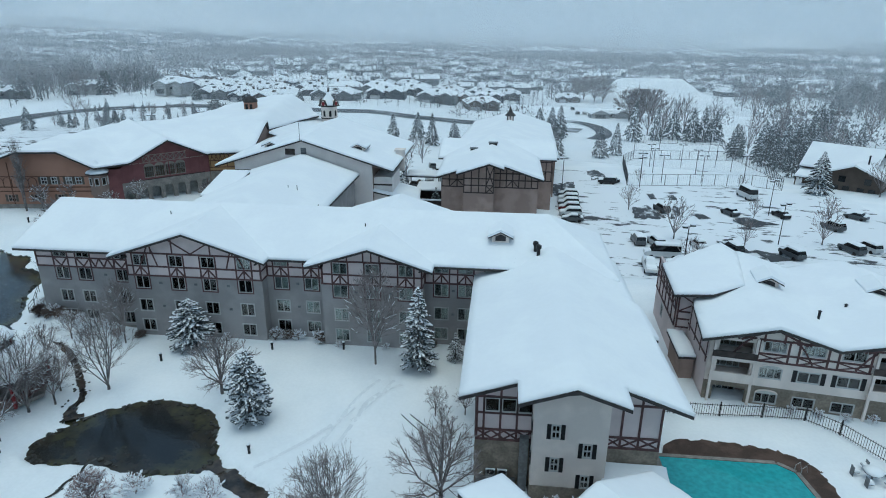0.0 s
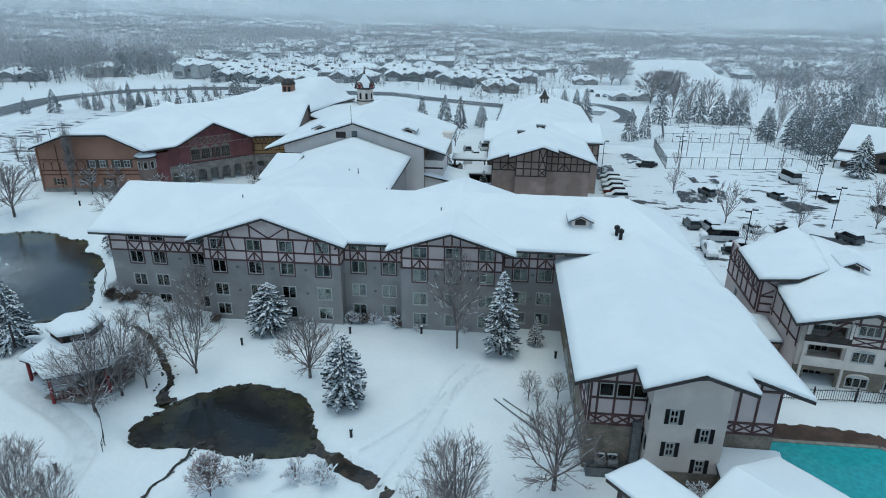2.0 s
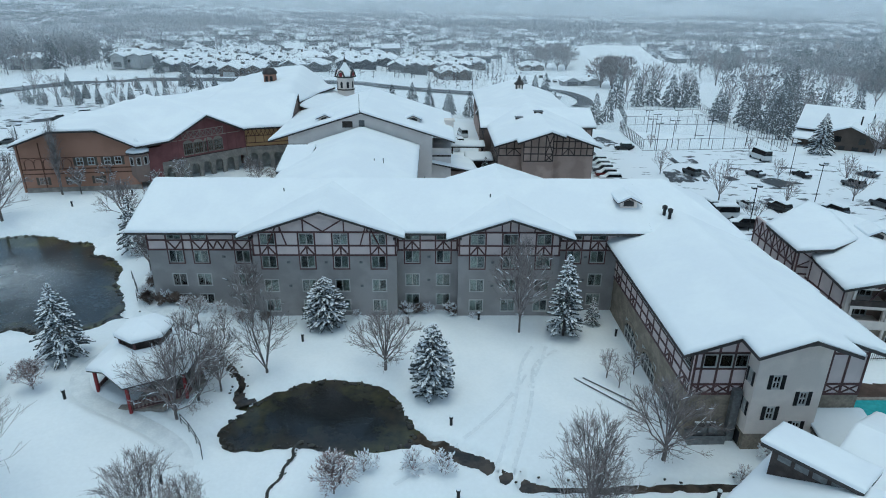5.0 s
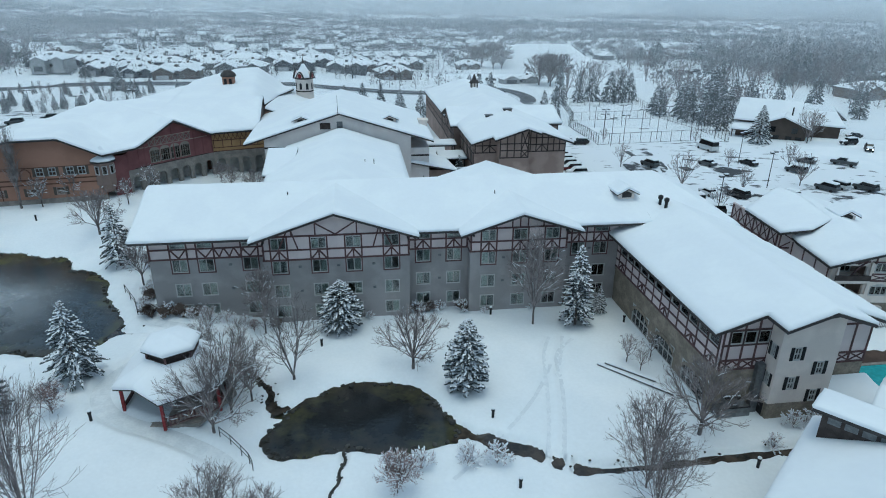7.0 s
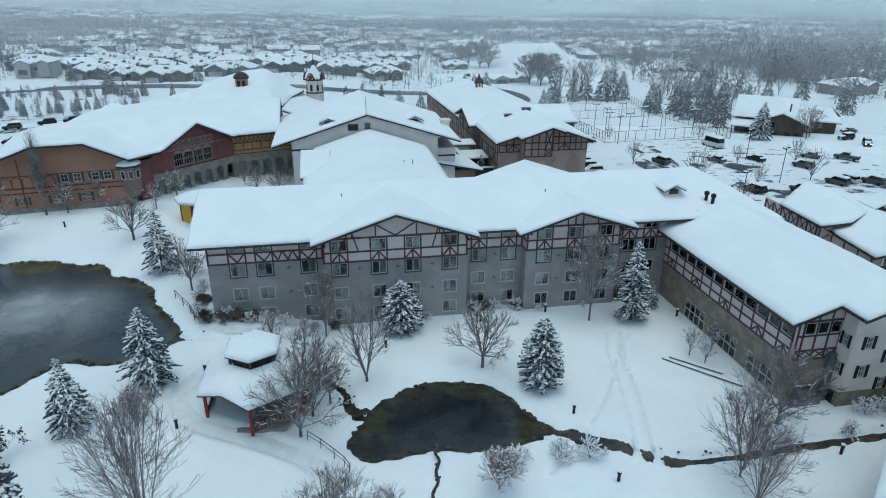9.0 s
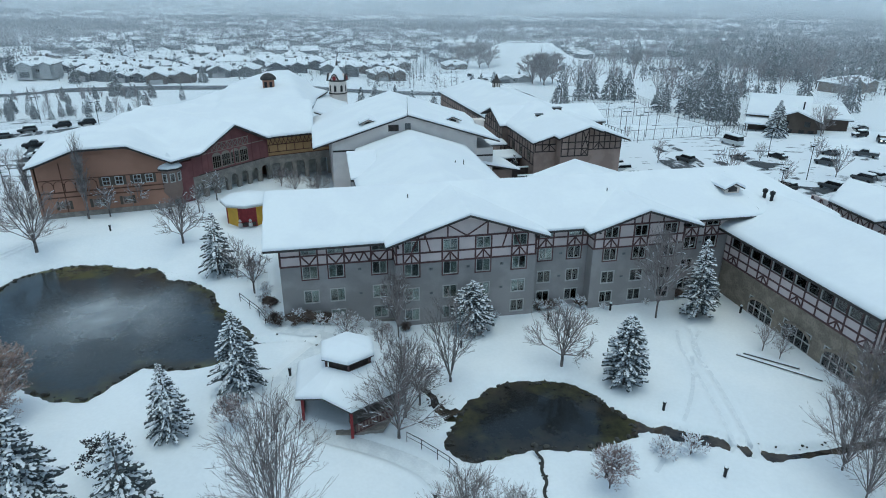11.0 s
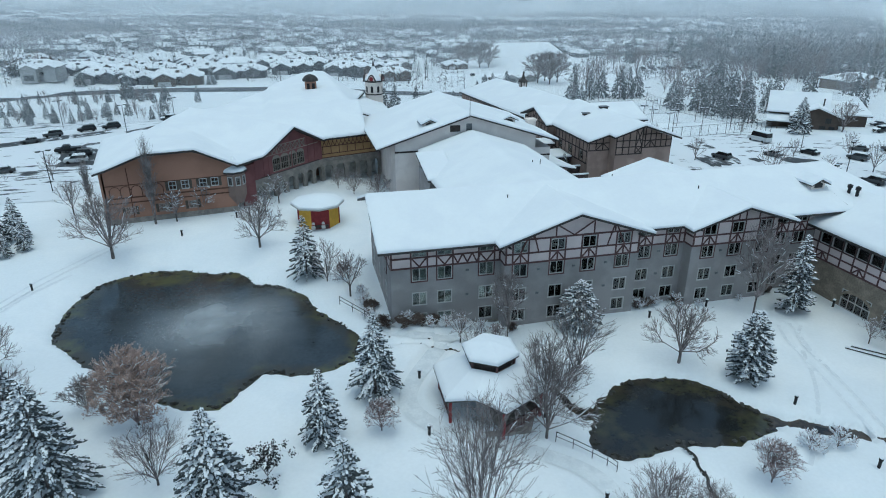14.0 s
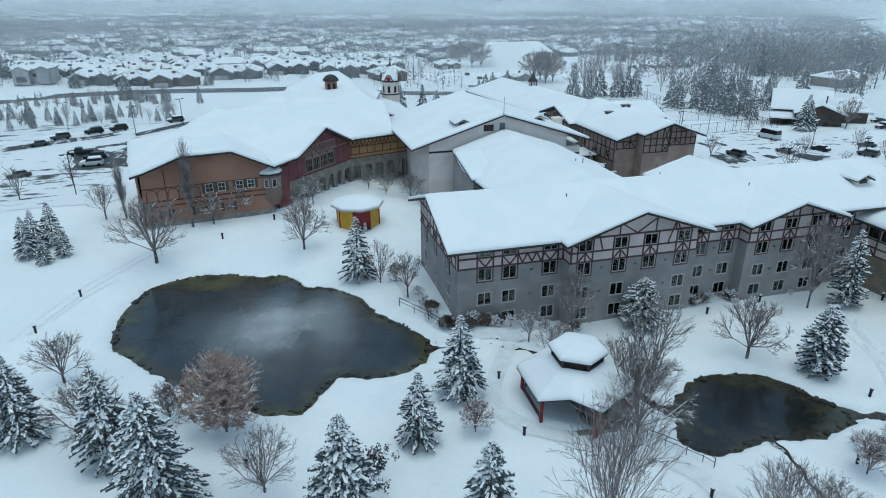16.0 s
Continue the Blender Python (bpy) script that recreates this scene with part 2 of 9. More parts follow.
# ---------------------------------------------------------------- mesh tools
class Mb:
    """Collects vertices and faces for one mesh."""

    def __init__(self):
        self.v, self.f = [], []

    def poly(self, pts):
        k = len(self.v)
        self.v += [tuple(p) for p in pts]
        self.f.append(tuple(range(k, k + len(pts))))

    def box(self, x0, x1, y0, y1, z0, z1):
        k = len(self.v)
        self.v += [(x0, y0, z0), (x1, y0, z0), (x1, y1, z0), (x0, y1, z0), (x0, y0, z1), (x1, y0, z1), (x1, y1, z1), (x0, y1, z1)]
        self.f += [tuple(k + i for i in q) for q in ((3, 2, 1, 0), (4, 5, 6, 7), (0, 1, 5, 4), (1, 2, 6, 5), (2, 3, 7, 6), (3, 0, 4, 7))]
        return self

    def prism(self, lower, upper):
        """Side faces and both caps between two rings of the same count."""
        k, n = len(self.v), len(lower)
        self.v += [tuple(p) for p in lower] + [tuple(p) for p in upper]
        for i in range(n):
            j = (i + 1) % n
            self.f.append((k + i, k + j, k + n + j, k + n + i))
        self.f.append(tuple(k + n - 1 - i for i in range(n)))
        self.f.append(tuple(k + n + i for i in range(n)))
        return self

    def tube(self, path, radii, sides=5):
        """A tapering tube along a path."""
        k0, n = len(self.v), len(path)
        for i, p in enumerate(path):
            p = Vector(p)
            d = (Vector(path[min(i + 1, n - 1)]) - Vector(path[max(i - 1, 0)])).normalized()
            a = d.orthogonal().normalized() if abs(d.z) < 0.99 else Vector((1, 0, 0))
            b = d.cross(a).normalized()
            a = b.cross(d)
            for s in range(sides):
                t = 2 * math.pi * s / sides
                q = p + (a * math.cos(t) + b * math.sin(t)) * radii[i]
                self.v.append((q.x, q.y, q.z))
        for i in range(n - 1):
            for s in range(sides):
                r = (s + 1) % sides
                k = k0 + i * sides
                self.f.append((k + s, k + r, k + sides + r, k + sides + s))
        self.f.append(tuple(k0 + (n - 1) * sides + s for s in range(sides)))
        return self

    def lathe(self, x, y, profile, sides=10):
        """A turned shape round an upright axis: profile of (radius, height)."""
        rings = []
        for r, z in profile:
            rings.append(len(self.v))
            self.v += [(x + r * math.cos(2 * math.pi * s / sides), y + r * math.sin(2 * math.pi * s / sides), z) for s in range(sides)]
        for a, b in zip(rings, rings[1:]):
            for s in range(sides):
                r = (s + 1) % sides
                self.f.append((a + s, a + r, b + r, b + s))
        self.f.append(tuple(rings[-1] + s for s in range(sides)))
        self.f.append(tuple(rings[0] + sides - 1 - s for s in range(sides)))
        return self

    def mesh(self, name, material, smooth=False):
        me = bpy.data.meshes.new(name)
        me.from_pydata(self.v, [], self.f)
        me.materials.append(material)
        if smooth:
            me.polygons.foreach_set("use_smooth", [True] * len(me.polygons))
        me.update()
        return me


def part(name, mb, material, parent=None, label="", smooth=False):
    ob = new(name, mb.mesh(name, material, smooth))
    ob.parent = parent
    return tagged(ob, label=label) if label else ob


def shared(name, mesh, parent, m):
    ob = new(name, mesh)
    ob.parent = parent
    ob.matrix_basis = m
    return ob


def thing(name, label, category, group="", kind="", at=(0, 0, 0)):
    ob = new(name)
    ob.location = at
    return tagged(ob, label=label, category=category, group=group, kind=kind)


class Face:
    """An upright plane: origin, direction along it; its outside is to the right of the direction."""

    def __init__(self, x, y, tox, toy):
        self.o = Vector((x, y, 0))
        self.d = Vector((tox - x, toy - y, 0))
        self.len = self.d.length
        self.d.normalize()
        self.n = Vector((self.d.y, -self.d.x, 0))
        self.m = Matrix((( self.d.x, -self.n.x, 0, x), (self.d.y, -self.n.y, 0, y), (0, 0, 1, 0), (0, 0, 0, 1)))

    def p(self, u, z, out=0.0):
        q = self.o + self.d * u + self.n * out
        return (q.x, q.y, z)

    def at(self, u, z, out=0.0):
        return Matrix.Translation(self.n * out) @ self.m @ Matrix.Translation((u, 0, z))


def wall(face, u0, u1, z0, z1, holes, material, parent, thick=0.3, name="wall", label="", out=0.0):
    """A wall slab with rectangular openings cut through it."""
    us = sorted({u0, u1, *[h[0] for h in holes], *[h[1] for h in holes]})
    zs = sorted({z0, z1, *[h[2] for h in holes], *[h[3] for h in holes]})
    us = [u for u in us if u0 <= u <= u1]
    zs = [z for z in zs if z0 <= z <= z1]
    nu, nz = len(us) - 1, len(zs) - 1
    full = [[not any(h[0] < (us[i] + us[i + 1]) / 2 < h[1] and h[2] < (zs[j] + zs[j + 1]) / 2 < h[3] for h in holes) for j in range(nz)] for i in range(nu)]
    mb = Mb()
    o0, o1 = out, out - thick
    for i in range(nu):
        for j in range(nz):
            if not full[i][j]:
                continue
            a, b, c, d = us[i], us[i + 1], zs[j], zs[j + 1]
            mb.poly([face.p(a, c, o0), face.p(b, c, o0), face.p(b, d, o0), face.p(a, d, o0)])
            mb.poly([face.p(a, d, o1), face.p(b, d, o1), face.p(b, c, o1), face.p(a, c, o1)])
            if i == 0 or not full[i - 1][j]:
                mb.poly([face.p(a, c, o1), face.p(a, c, o0), face.p(a, d, o0), face.p(a, d, o1)])
            if i == nu - 1 or not full[i + 1][j]:
                mb.poly([face.p(b, c, o0), face.p(b, c, o1), face.p(b, d, o1), face.p(b, d, o0)])
            if j == 0 or not full[i][j - 1]:
                mb.poly([face.p(a, c, o1), face.p(b, c, o1), face.p(b, c, o0), face.p(a, c, o0)])
            if j == nz - 1 or not full[i][j + 1]:
                mb.poly([face.p(a, d, o0), face.p(b, d, o0), face.p(b, d, o1), face.p(a, d, o1)])
    return part(name, mb, material, parent, label)


def plate(face, pts, out0, out1, material, parent, name="wall", label=""):
    """An upright slab of any outline (u, z) between two offsets."""
    mb = Mb()
    mb.prism([face.p(u, z, out0) for u, z in pts], [face.p(u, z, out1) for u, z in pts])
    return part(name, mb, material, parent, label)


def beam(face, a, b, parent, material=TIMBER, w=0.2, out=0.06, name="timber_beam"):
    """A straight board on a wall from (u, z) to (u, z)."""
    du, dz = b[0] - a[0], b[1] - a[1]
    k = w / 2 / max(math.hypot(du, dz), 1e-6)
    nu, nz = -dz * k, du * k
    pts = [(a[0] - nu, a[1] - nz), (b[0] - nu, b[1] - nz), (b[0] + nu, b[1] + nz), (a[0] + nu, a[1] + nz)]
    mb = Mb()
    mb.prism([face.p(u, z, -0.02) for u, z in pts], [face.p(u, z, out + 0.004 * random.random()) for u, z in pts])
    return part(name, mb, material, parent)


def lattice(us, zs, y0, y1):
    """One connected frame: bars between the cuts, with every second field open."""
    mb, at = Mb(), {}

    def v(i, j, y):
        if (i, j, y) not in at:
            at[(i, j, y)] = len(mb.v)
            mb.v.append((us[i], y, zs[j]))
        return at[(i, j, y)]

    nu, nz = len(us) - 1, len(zs) - 1

    def solid(i, j):
        return 0 <= i < nu and 0 <= j < nz and not (i % 2 and j % 2)

    for i in range(nu):
        for j in range(nz):
            if not solid(i, j):
                continue
            mb.f.append((v(i, j, y0), v(i + 1, j, y0), v(i + 1, j + 1, y0), v(i, j + 1, y0)))
            mb.f.append((v(i, j + 1, y1), v(i + 1, j + 1, y1), v(i + 1, j, y1), v(i, j, y1)))
            for di, dj, a, b in ((-1, 0, (i, j + 1), (i, j)), (1, 0, (i + 1, j), (i + 1, j + 1)), (0, -1, (i, j), (i + 1, j)), (0, 1, (i + 1, j + 1), (i, j + 1))):
                if not solid(i + di, j + dj):
                    mb.f.append((v(*a, y0), v(*a, y1), v(*b, y1), v(*b, y0)))
    return mb


WINDOWS = {}


def window(face, u0, u1, z0, z1, parent, frame_mat=WHITE_PAINT, kind="slider", out=0.0, curtain=None):
    """A window in an opening: frame with mullion, panes, and a drawn curtain."""
    w, h = round(u1 - u0, 2), round(z1 - z0, 2)
    key = (w, h, frame_mat.name, kind)
    if key not in WINDOWS:
        cols = {"slider": 2, "single": 1, "triple": 3, "grid": 2, "quad": 4}[kind]
        rows = 2 if kind in ("grid", "quad") else 1
        ux, uz = [-0.06], [-0.1]
        for i in range(cols):
            ux += [w * i / cols + (0.05 if i == 0 else 0.035), w * (i + 1) / cols - (0.05 if i == cols - 1 else 0.035)]
        for i in range(rows):
            uz += [h * i / rows + 0.04, h * (i + 1) / rows - 0.04]
        fr = lattice(ux + [w + 0.06], uz + [h + 0.08], -0.045, 0.1)
        panes = []
        for i in range(cols):
            for j in range(rows):
                p = Mb().box(w * i / cols + 0.036, w * (i + 1) / cols - 0.036, 0.04, 0.06, max(0.041, h * j / rows + 0.031), min(h - 0.041, h * (j + 1) / rows - 0.031))
                panes.append(p.mesh("pane", GLASS))
        cur = Mb()
        n = 9
        for side in (0, 1):
            k0 = len(cur.v)
            for i in range(n + 1):
                x = w * 0.52 * i / n
                cur.v += [(x, 0.2 + 0.04 * (i % 2) + side * 0.012, 0.02), (x, 0.2 + 0.04 * (i % 2) + side * 0.012, h - 0.02)]
            for i in range(n):
                a = k0 + 2 * i
                cur.f.append((a, a + 2, a + 3, a + 1))
        edge = None
        if frame_mat is TIMBER or frame_mat is DARK_TIMBER:
            o = 0.16
            edge = lattice([-o, -0.061, w + 0.061, w + o], [-o, -0.101, h + 0.081, h + o], -0.07, 0.02).mesh("surround", frame_mat)
        WINDOWS[key] = (fr.mesh("window", WHITE_PAINT if edge else frame_mat), panes, (cur.mesh("curtain", CURTAIN), cur.mesh("drape", FILL_DRAPE)), edge)
    fr, panes, cur, edge = WINDOWS[key]
    m = face.at(u0, z0, out)
    win = shared("window", fr, parent, m)
    for p in panes:
        shared("pane", p, win, Matrix.Identity(4)).visible_shadow = False
    if edge:
        shared("surround", edge, win, Matrix.Identity(4))
    style = random.random() * 0.89 if curtain is None else curtain
    if style < 0.9:
        shared("curtain", cur[0], win, Matrix.Translation((0 if style < 0.4 else w * 0.48, 0, 0)))
        # grey drape added behind the other half to lift its black panes
        if style < 0.25 or style > 0.55:
            shared("drape", cur[1], win, Matrix.Translation((0 if style > 0.4 else w * 0.48, 0.06, 0)))
    return win


def slab(pts, parent, thick=0.32, deck=FASCIA, open_edges=(1, 1, 0, 1), snow=0.34, cell=0.8, label=""):
    """A roof plane with snow on it. pts: eave start, eave end, ridge end, ridge start, of the deck's top.
    open_edges: eave, end verge, ridge, start verge that end in the open air."""
    e0, e1, r1, r0 = [Vector(p) for p in pts]
    nrm = (e1 - e0).cross(r0 - e0)
    if nrm.length < 1e-6:
        nrm = (e1 - e0).cross(r1 - e0)
    if nrm.z < 0:
        e0, e1, r1, r0 = e1, e0, r0, r1
        open_edges = (open_edges[0], open_edges[3], open_edges[2], open_edges[1])
    low = [p - Vector((0, 0, thick)) for p in (e0, e1, r1, r0)]
    roof = part("roof", Mb().prism(low, [e0, e1, r1, r0]), deck, parent)
    lu = max((e1 - e0).length, (r1 - r0).length)
    lv = max((r0 - e0).length, (r1 - e1).length)

    def cuts(length, first, last):
        n = max(2, int(length / cell))
        c = [i / n for i in range(n + 1)]
        g = min(0.3, 0.12 / length)
        if first:
            c += [g, g * 2.4]
        if last:
            c += [1 - g, 1 - g * 2.4]
        return sorted(set(c))

    us, vs = cuts(lu, open_edges[3], open_edges[1]), cuts(lv, open_edges[0], open_edges[2])
    mb = Mb()
    for v in vs:
        for u in us:
            a = e0.lerp(e1, u).lerp(r0.lerp(r1, u), v)
            d = 9.0
            if open_edges[0]:
                d = min(d, v * lv)
            if open_edges[2]:
                d = min(d, (1 - v) * lv)
            if open_edges[3]:
                d = min(d, u * lu)
            if open_edges[1]:
                d = min(d, (1 - u) * lu)
            wob = noise.noise((a.x * 0.5, a.y * 0.5, a.z)) * 0.05 + noise.noise((a.x * 2.1, a.y * 2.1, 7)) * 0.025
            h = snow * (0.55 + 0.45 * min(1, d / 0.3)) + wob
            # the edge bulges over the eave a little
            q = a + Vector((0, 0, h))
            if d < 0.02:
                c = (e0 + e1 + r0 + r1) / 4
                away = Vector((a.x - c.x, a.y - c.y, 0))
                if away.length > 0:
                    q += away.normalized() * (0.06 + 0.08 * noise.noise((a.x, a.y, 3)))
            mb.v.append((q.x, q.y, q.z))
    nu = len(us)
    for j in range(len(vs) - 1):
        for i in range(nu - 1):
            k = j * nu + i
            mb.f.append((k, k + 1, k + nu + 1, k + nu))
    # skirt down to the deck
    ring = [i for i in range(nu)] + [j * nu + nu - 1 for j in range(1, len(vs))] + [(len(vs) - 1) * nu + i for i in range(nu - 2, -1, -1)] + [j * nu for j in range(len(vs) - 2, 0, -1)]
    corner = []
    for k in ring:
        u, v = us[k % nu], vs[k // nu]
        a = e0.lerp(e1, u).lerp(r0.lerp(r1, u), v)
        corner.append(len(mb.v))
        mb.v.append((a.x, a.y, a.z - 0.05))
    for i in range(len(ring)):
        j = (i + 1) % len(ring)
        (ia, ja), (ib, jb) = divmod(ring[i], nu)[::-1], divmod(ring[j], nu)[::-1]
        last = len(vs) - 1
        side = 0 if ja == jb == 0 else 2 if ja == jb == last else 1 if ia == ib == nu - 1 else 3
        if open_edges[side]:
            mb.f.append((ring[i], corner[i], corner[j], ring[j]))
    part("roof_snow", mb, ROOF_SNOW, roof, "thick fresh snow", smooth=True)
    return roof


def gable_roof(parent, a, b, half, ridge_z, eave_z, ends=(1, 1), half2=None, eave2=None, **kw):
    """Two roof planes along the ridge line a-b (x, y). half: plan width of the plane right of the line, half2 of the left one."""
    half2 = half if half2 is None else half2
    eave2 = eave_z if eave2 is None else eave2
    A, B = Vector((*a, 0)), Vector((*b, 0))
    d = (B - A).normalized()
    n = Vector((d.y, -d.x, 0))

    def P(q, off, z):
        r = q + n * off
        return (r.x, r.y, z)

    slab([P(A, half, eave_z), P(B, half, eave_z), P(B, 0, ridge_z), P(A, 0, ridge_z)], parent, open_edges=(1, ends[1], 0, ends[0]), **kw)
    slab([P(A, -half2, eave2), P(B, -half2, eave2), P(B, 0, ridge_z), P(A, 0, ridge_z)], parent, open_edges=(1, ends[1], 0, ends[0]), **kw)


def draped_roof(parent, outline, h, thick=0.34, snow=0.34, cell=0.8):
    """A folded roof over a plan outline (counter-clockwise): its top height is h(x, y); snow lies on it, rounded at the edges."""
    bm = bmesh.new()
    bm.faces.new([bm.verts.new((x, y, 0)) for x, y in outline])
    xs, ys = [p[0] for p in outline], [p[1] for p in outline]
    for lo, hi, axis in ((min(xs), max(xs), 0), (min(ys), max(ys), 1)):
        n = int((hi - lo) / cell)
        for i in range(1, n):
            co, no = [0, 0, 0], [0, 0, 0]
            co[axis], no[axis] = lo + (hi - lo) * i / n, 1
            bmesh.ops.bisect_plane(bm, geom=bm.verts[:] + bm.edges[:] + bm.faces[:], plane_co=co, plane_no=no)
    bm.verts.index_update()
    flat = [(v.co.x, v.co.y) for v in bm.verts]
    faces = [tuple(v.index for v in f.verts) for f in bm.faces]
    rim = [(l.vert.index, l.link_loop_next.vert.index) for e in bm.edges if len(e.link_faces) == 1 for l in e.link_loops]
    bm.free()
    edge = set(i for e in rim for i in e)
    deck, sn = Mb(), Mb()
    deck.v = [(x, y, h(x, y)) for x, y in flat]
    deck.f = list(faces)
    for x, y in flat:
        deck.v.append((x, y, h(x, y) - thick))
    n = len(flat)
    for a, b in rim:
        deck.f.append((b, a, a + n, b + n))
    deck.f += [tuple(i + n for i in reversed(f)) for f in faces]
    for i, (x, y) in enumerate(flat):
        wob = noise.noise((x * 0.5, y * 0.5, 1.0)) * 0.06 + noise.noise((x * 2.1, y * 2.1, 7)) * 0.025
        sn.v.append((x, y, h(x, y) + snow * (0.72 if i in edge else 1.0) + wob))
    sn.f = list(faces)
    foot = {}
    for a, b in rim:
        for i in (a, b):
            if i not in foot:
                foot[i] = len(sn.v)
                x, y = flat[i]
                sn.v.append((x, y, h(x, y) - 0.04))
        sn.f.append((b, a, foot[a], foot[b]))
    roof = part("roof", deck, FASCIA, parent)
    part("roof_snow", sn, ROOF_SNOW, roof, "thick fresh snow", smooth=True)
    return roof


# ---------------------------------------------------------------- ground
def smooth01(t):
    t = np.clip(t, 0, 1)
    return t * t * (3 - 2 * t)


def ring_distance(px, py, pts):
    """Signed distance to a closed outline: negative inside."""
    best = np.full(px.shape, 1e9)
    inside = np.zeros(px.shape, bool)
    n = len(pts)
    for i in range(n):
        (x0, y0), (x1, y1) = pts[i], pts[(i + 1) % n]
        dx, dy = x1 - x0, y1 - y0
        t = np.clip(((px - x0) * dx + (py - y0) * dy) / (dx * dx + dy * dy), 0, 1)
        best = np.minimum(best, np.hypot(px - x0 - t * dx, py - y0 - t * dy))
        if y0 != y1:
            hit = ((y0 > py) != (y1 > py)) & (px < (x1 - x0) * (py - y0) / (y1 - y0) + x0)
            inside ^= hit
    return np.where(inside, -best, best)


def line_distance(px, py, pts):
    best = np.full(px.shape, 1e9)
    for (x0, y0), (x1, y1) in zip(pts, pts[1:]):
        dx, dy = x1 - x0, y1 - y0
        t = np.clip(((px - x0) * dx + (py - y0) * dy) / (dx * dx + dy * dy), 0, 1)
        best = np.minimum(best, np.hypot(px - x0 - t * dx, py - y0 - t * dy))
    return best


def rounded(pts, closed=True, times=2):
    """Corner cutting, to turn a coarse outline into a flowing one."""
    for _ in range(times):
        out, n = [], len(pts)
        for i in range(n if closed else n - 1):
            a, b = pts[i], pts[(i + 1) % n]
            out += [(a[0] * 0.75 + b[0] * 0.25, a[1] * 0.75 + b[1] * 0.25), (a[0] * 0.25 + b[0] * 0.75, a[1] * 0.25 + b[1] * 0.75)]
        pts = out if closed else [pts[0], *out, pts[-1]]
    return pts


def outset(pts, d):
    cx, cy = sum(p[0] for p in pts) / len(pts), sum(p[1] for p in pts) / len(pts)
    return [(x + d * (x - cx) / math.hypot(x - cx, y - cy), y + d * (y - cy) / math.hypot(x - cx, y - cy)) for x, y in pts]


BIG_POND = [(-92.6, 72.1), (-93.4, 76.2), (-92.7, 83.1), (-90.8, 87.2), (-86.1, 89.2), (-81.4, 88.9), (-77.4, 86.2), (-74.6, 86.6), (-72.4, 83.6), (-71.9, 81.2), (-69.7, 81.2), (-67.5, 79.5), (-65.3, 76.2), (-64.2, 71.6), (-61.4, 68.4),
            (-59.6, 64.5), (-61.4, 60.8), (-64.2, 59.4), (-66.8, 59.3), (-69.5, 60.7), (-71.0, 60.0), (-72.3, 57.9), (-73.6, 55.8), (-75.8, 55.9), (-78.8, 57.4), (-84, 62), (-90.2, 69)]
SMALL_POND = [(-41.3, 42.8), (-41.8, 44.8), (-40.8, 46.2), (-39.6, 48.6), (-37.2, 50.5), (-34.7, 51.9), (-32.1, 51.8), (-29.6, 51.4), (-27.3, 49.8), (-25.9, 46.8), (-24.4, 43.2), (-25.8, 41.8), (-30, 41.3), (-33, 42.1), (-35.2, 42.6), (-38.5, 41.7), (-40.3, 41.8)]
BROOK_EAST = [(-24.6, 43.4), (-22.4, 41.6), (-20.5, 40.5), (-18.6, 39.5), (-17, 38), (-15.3, 36.9), (-10.3, 36.5), (-5, 36.8), (0, 36.8), (6, 36.9), (13, 37.5)]
BROOK_WEST = [(-40.8, 47.6), (-41.9, 49.2), (-41.9, 51.3), (-43, 53), (-44.8, 55), (-46.5, 57.2), (-50, 60), (-54, 61.8), (-58, 62.6), (-60.5, 63.5)]
RILL = [(-34.4, 42.2), (-34.9, 41.2), (-34.5, 40.2), (-35.2, 39.0), (-35.0, 37.8), (-35.9, 36.6), (-35.6, 35.4), (-36.5, 34.0), (-36.9, 31.0)]
PATH = [(-50.5, 62.8), (-53.5, 58), (-56.2, 54), (-57.3, 51), (-56.2, 48.2), (-54, 46), (-50, 44.6), (-46, 42.8), (-43.6, 40.3), (-43, 37), (-42.4, 33.5), (-42.6, 28)]
WALK_A = [(-59.5, 84), (-59.3, 76), (-58.6, 70), (-57, 65.5), (-54.5, 62.8), (-47, 62.5)]
TRACKS = [[(-17.8, 38.5), (-16.3, 43), (-14.8, 49), (-13.6, 54.5), (-12, 57.5)], [(-16.5, 38.2), (-14.7, 43.5), (-13.2, 49), (-12.6, 54), (-9.5, 56.8)],
          [(-13.4, 50), (-11.5, 54.5), (-10.5, 57.5)], [(-26, 37), (-21, 41.5), (-16.5, 46.8), (-13.5, 52)],
          [(-103.2, 75), (-101.2, 82.2), (-98.8, 87.6), (-95.7, 91.0), (-92.4, 95.5), (-88, 99)], [(-101.8, 76), (-99.6, 83), (-97.6, 87), (-94.2, 91.6), (-91, 95.2)], [(-100.2, 79), (-98.4, 84), (-95.2, 88.6)]]
BIG_LEVEL, SMALL_LEVEL = 1.15, 0.0


def base_height(x, y):
    """The lie of the land without ponds and paths."""
    x, y = np.asarray(x, float), np.asarray(y, float)
    z = 0.75 + 1.5 * smooth01((-43 - x) / 13) * smooth01((150 - y) / 40) + 0.9 * smooth01((-62 - x) / 25) * smooth01((60 - y) / 30)
    z = z + 1.2 * smooth01((y - 84) / 18) * smooth01((-40 - x) / 20)
    z = z - 1.4 * smooth01((y - 85) / 40) * smooth01((x + 5) / 25)
    fall = 4.2 * smooth01((y - 135) / 75) * smooth01((x + 60) / 60)
    far = np.clip(y - 170, 0, 1e5)
    z = z - fall - 9.0 * (1 - np.exp(-far / 400)) - far * 0.004
    z = z + 30 * smooth01((-x - 150 - y * 0.05) / 900) * smooth01((y - 250) / 900)
    return z + 4.5 * np.exp(-((x + 174) / 26) ** 2 - ((y - 318) / 24) ** 2)


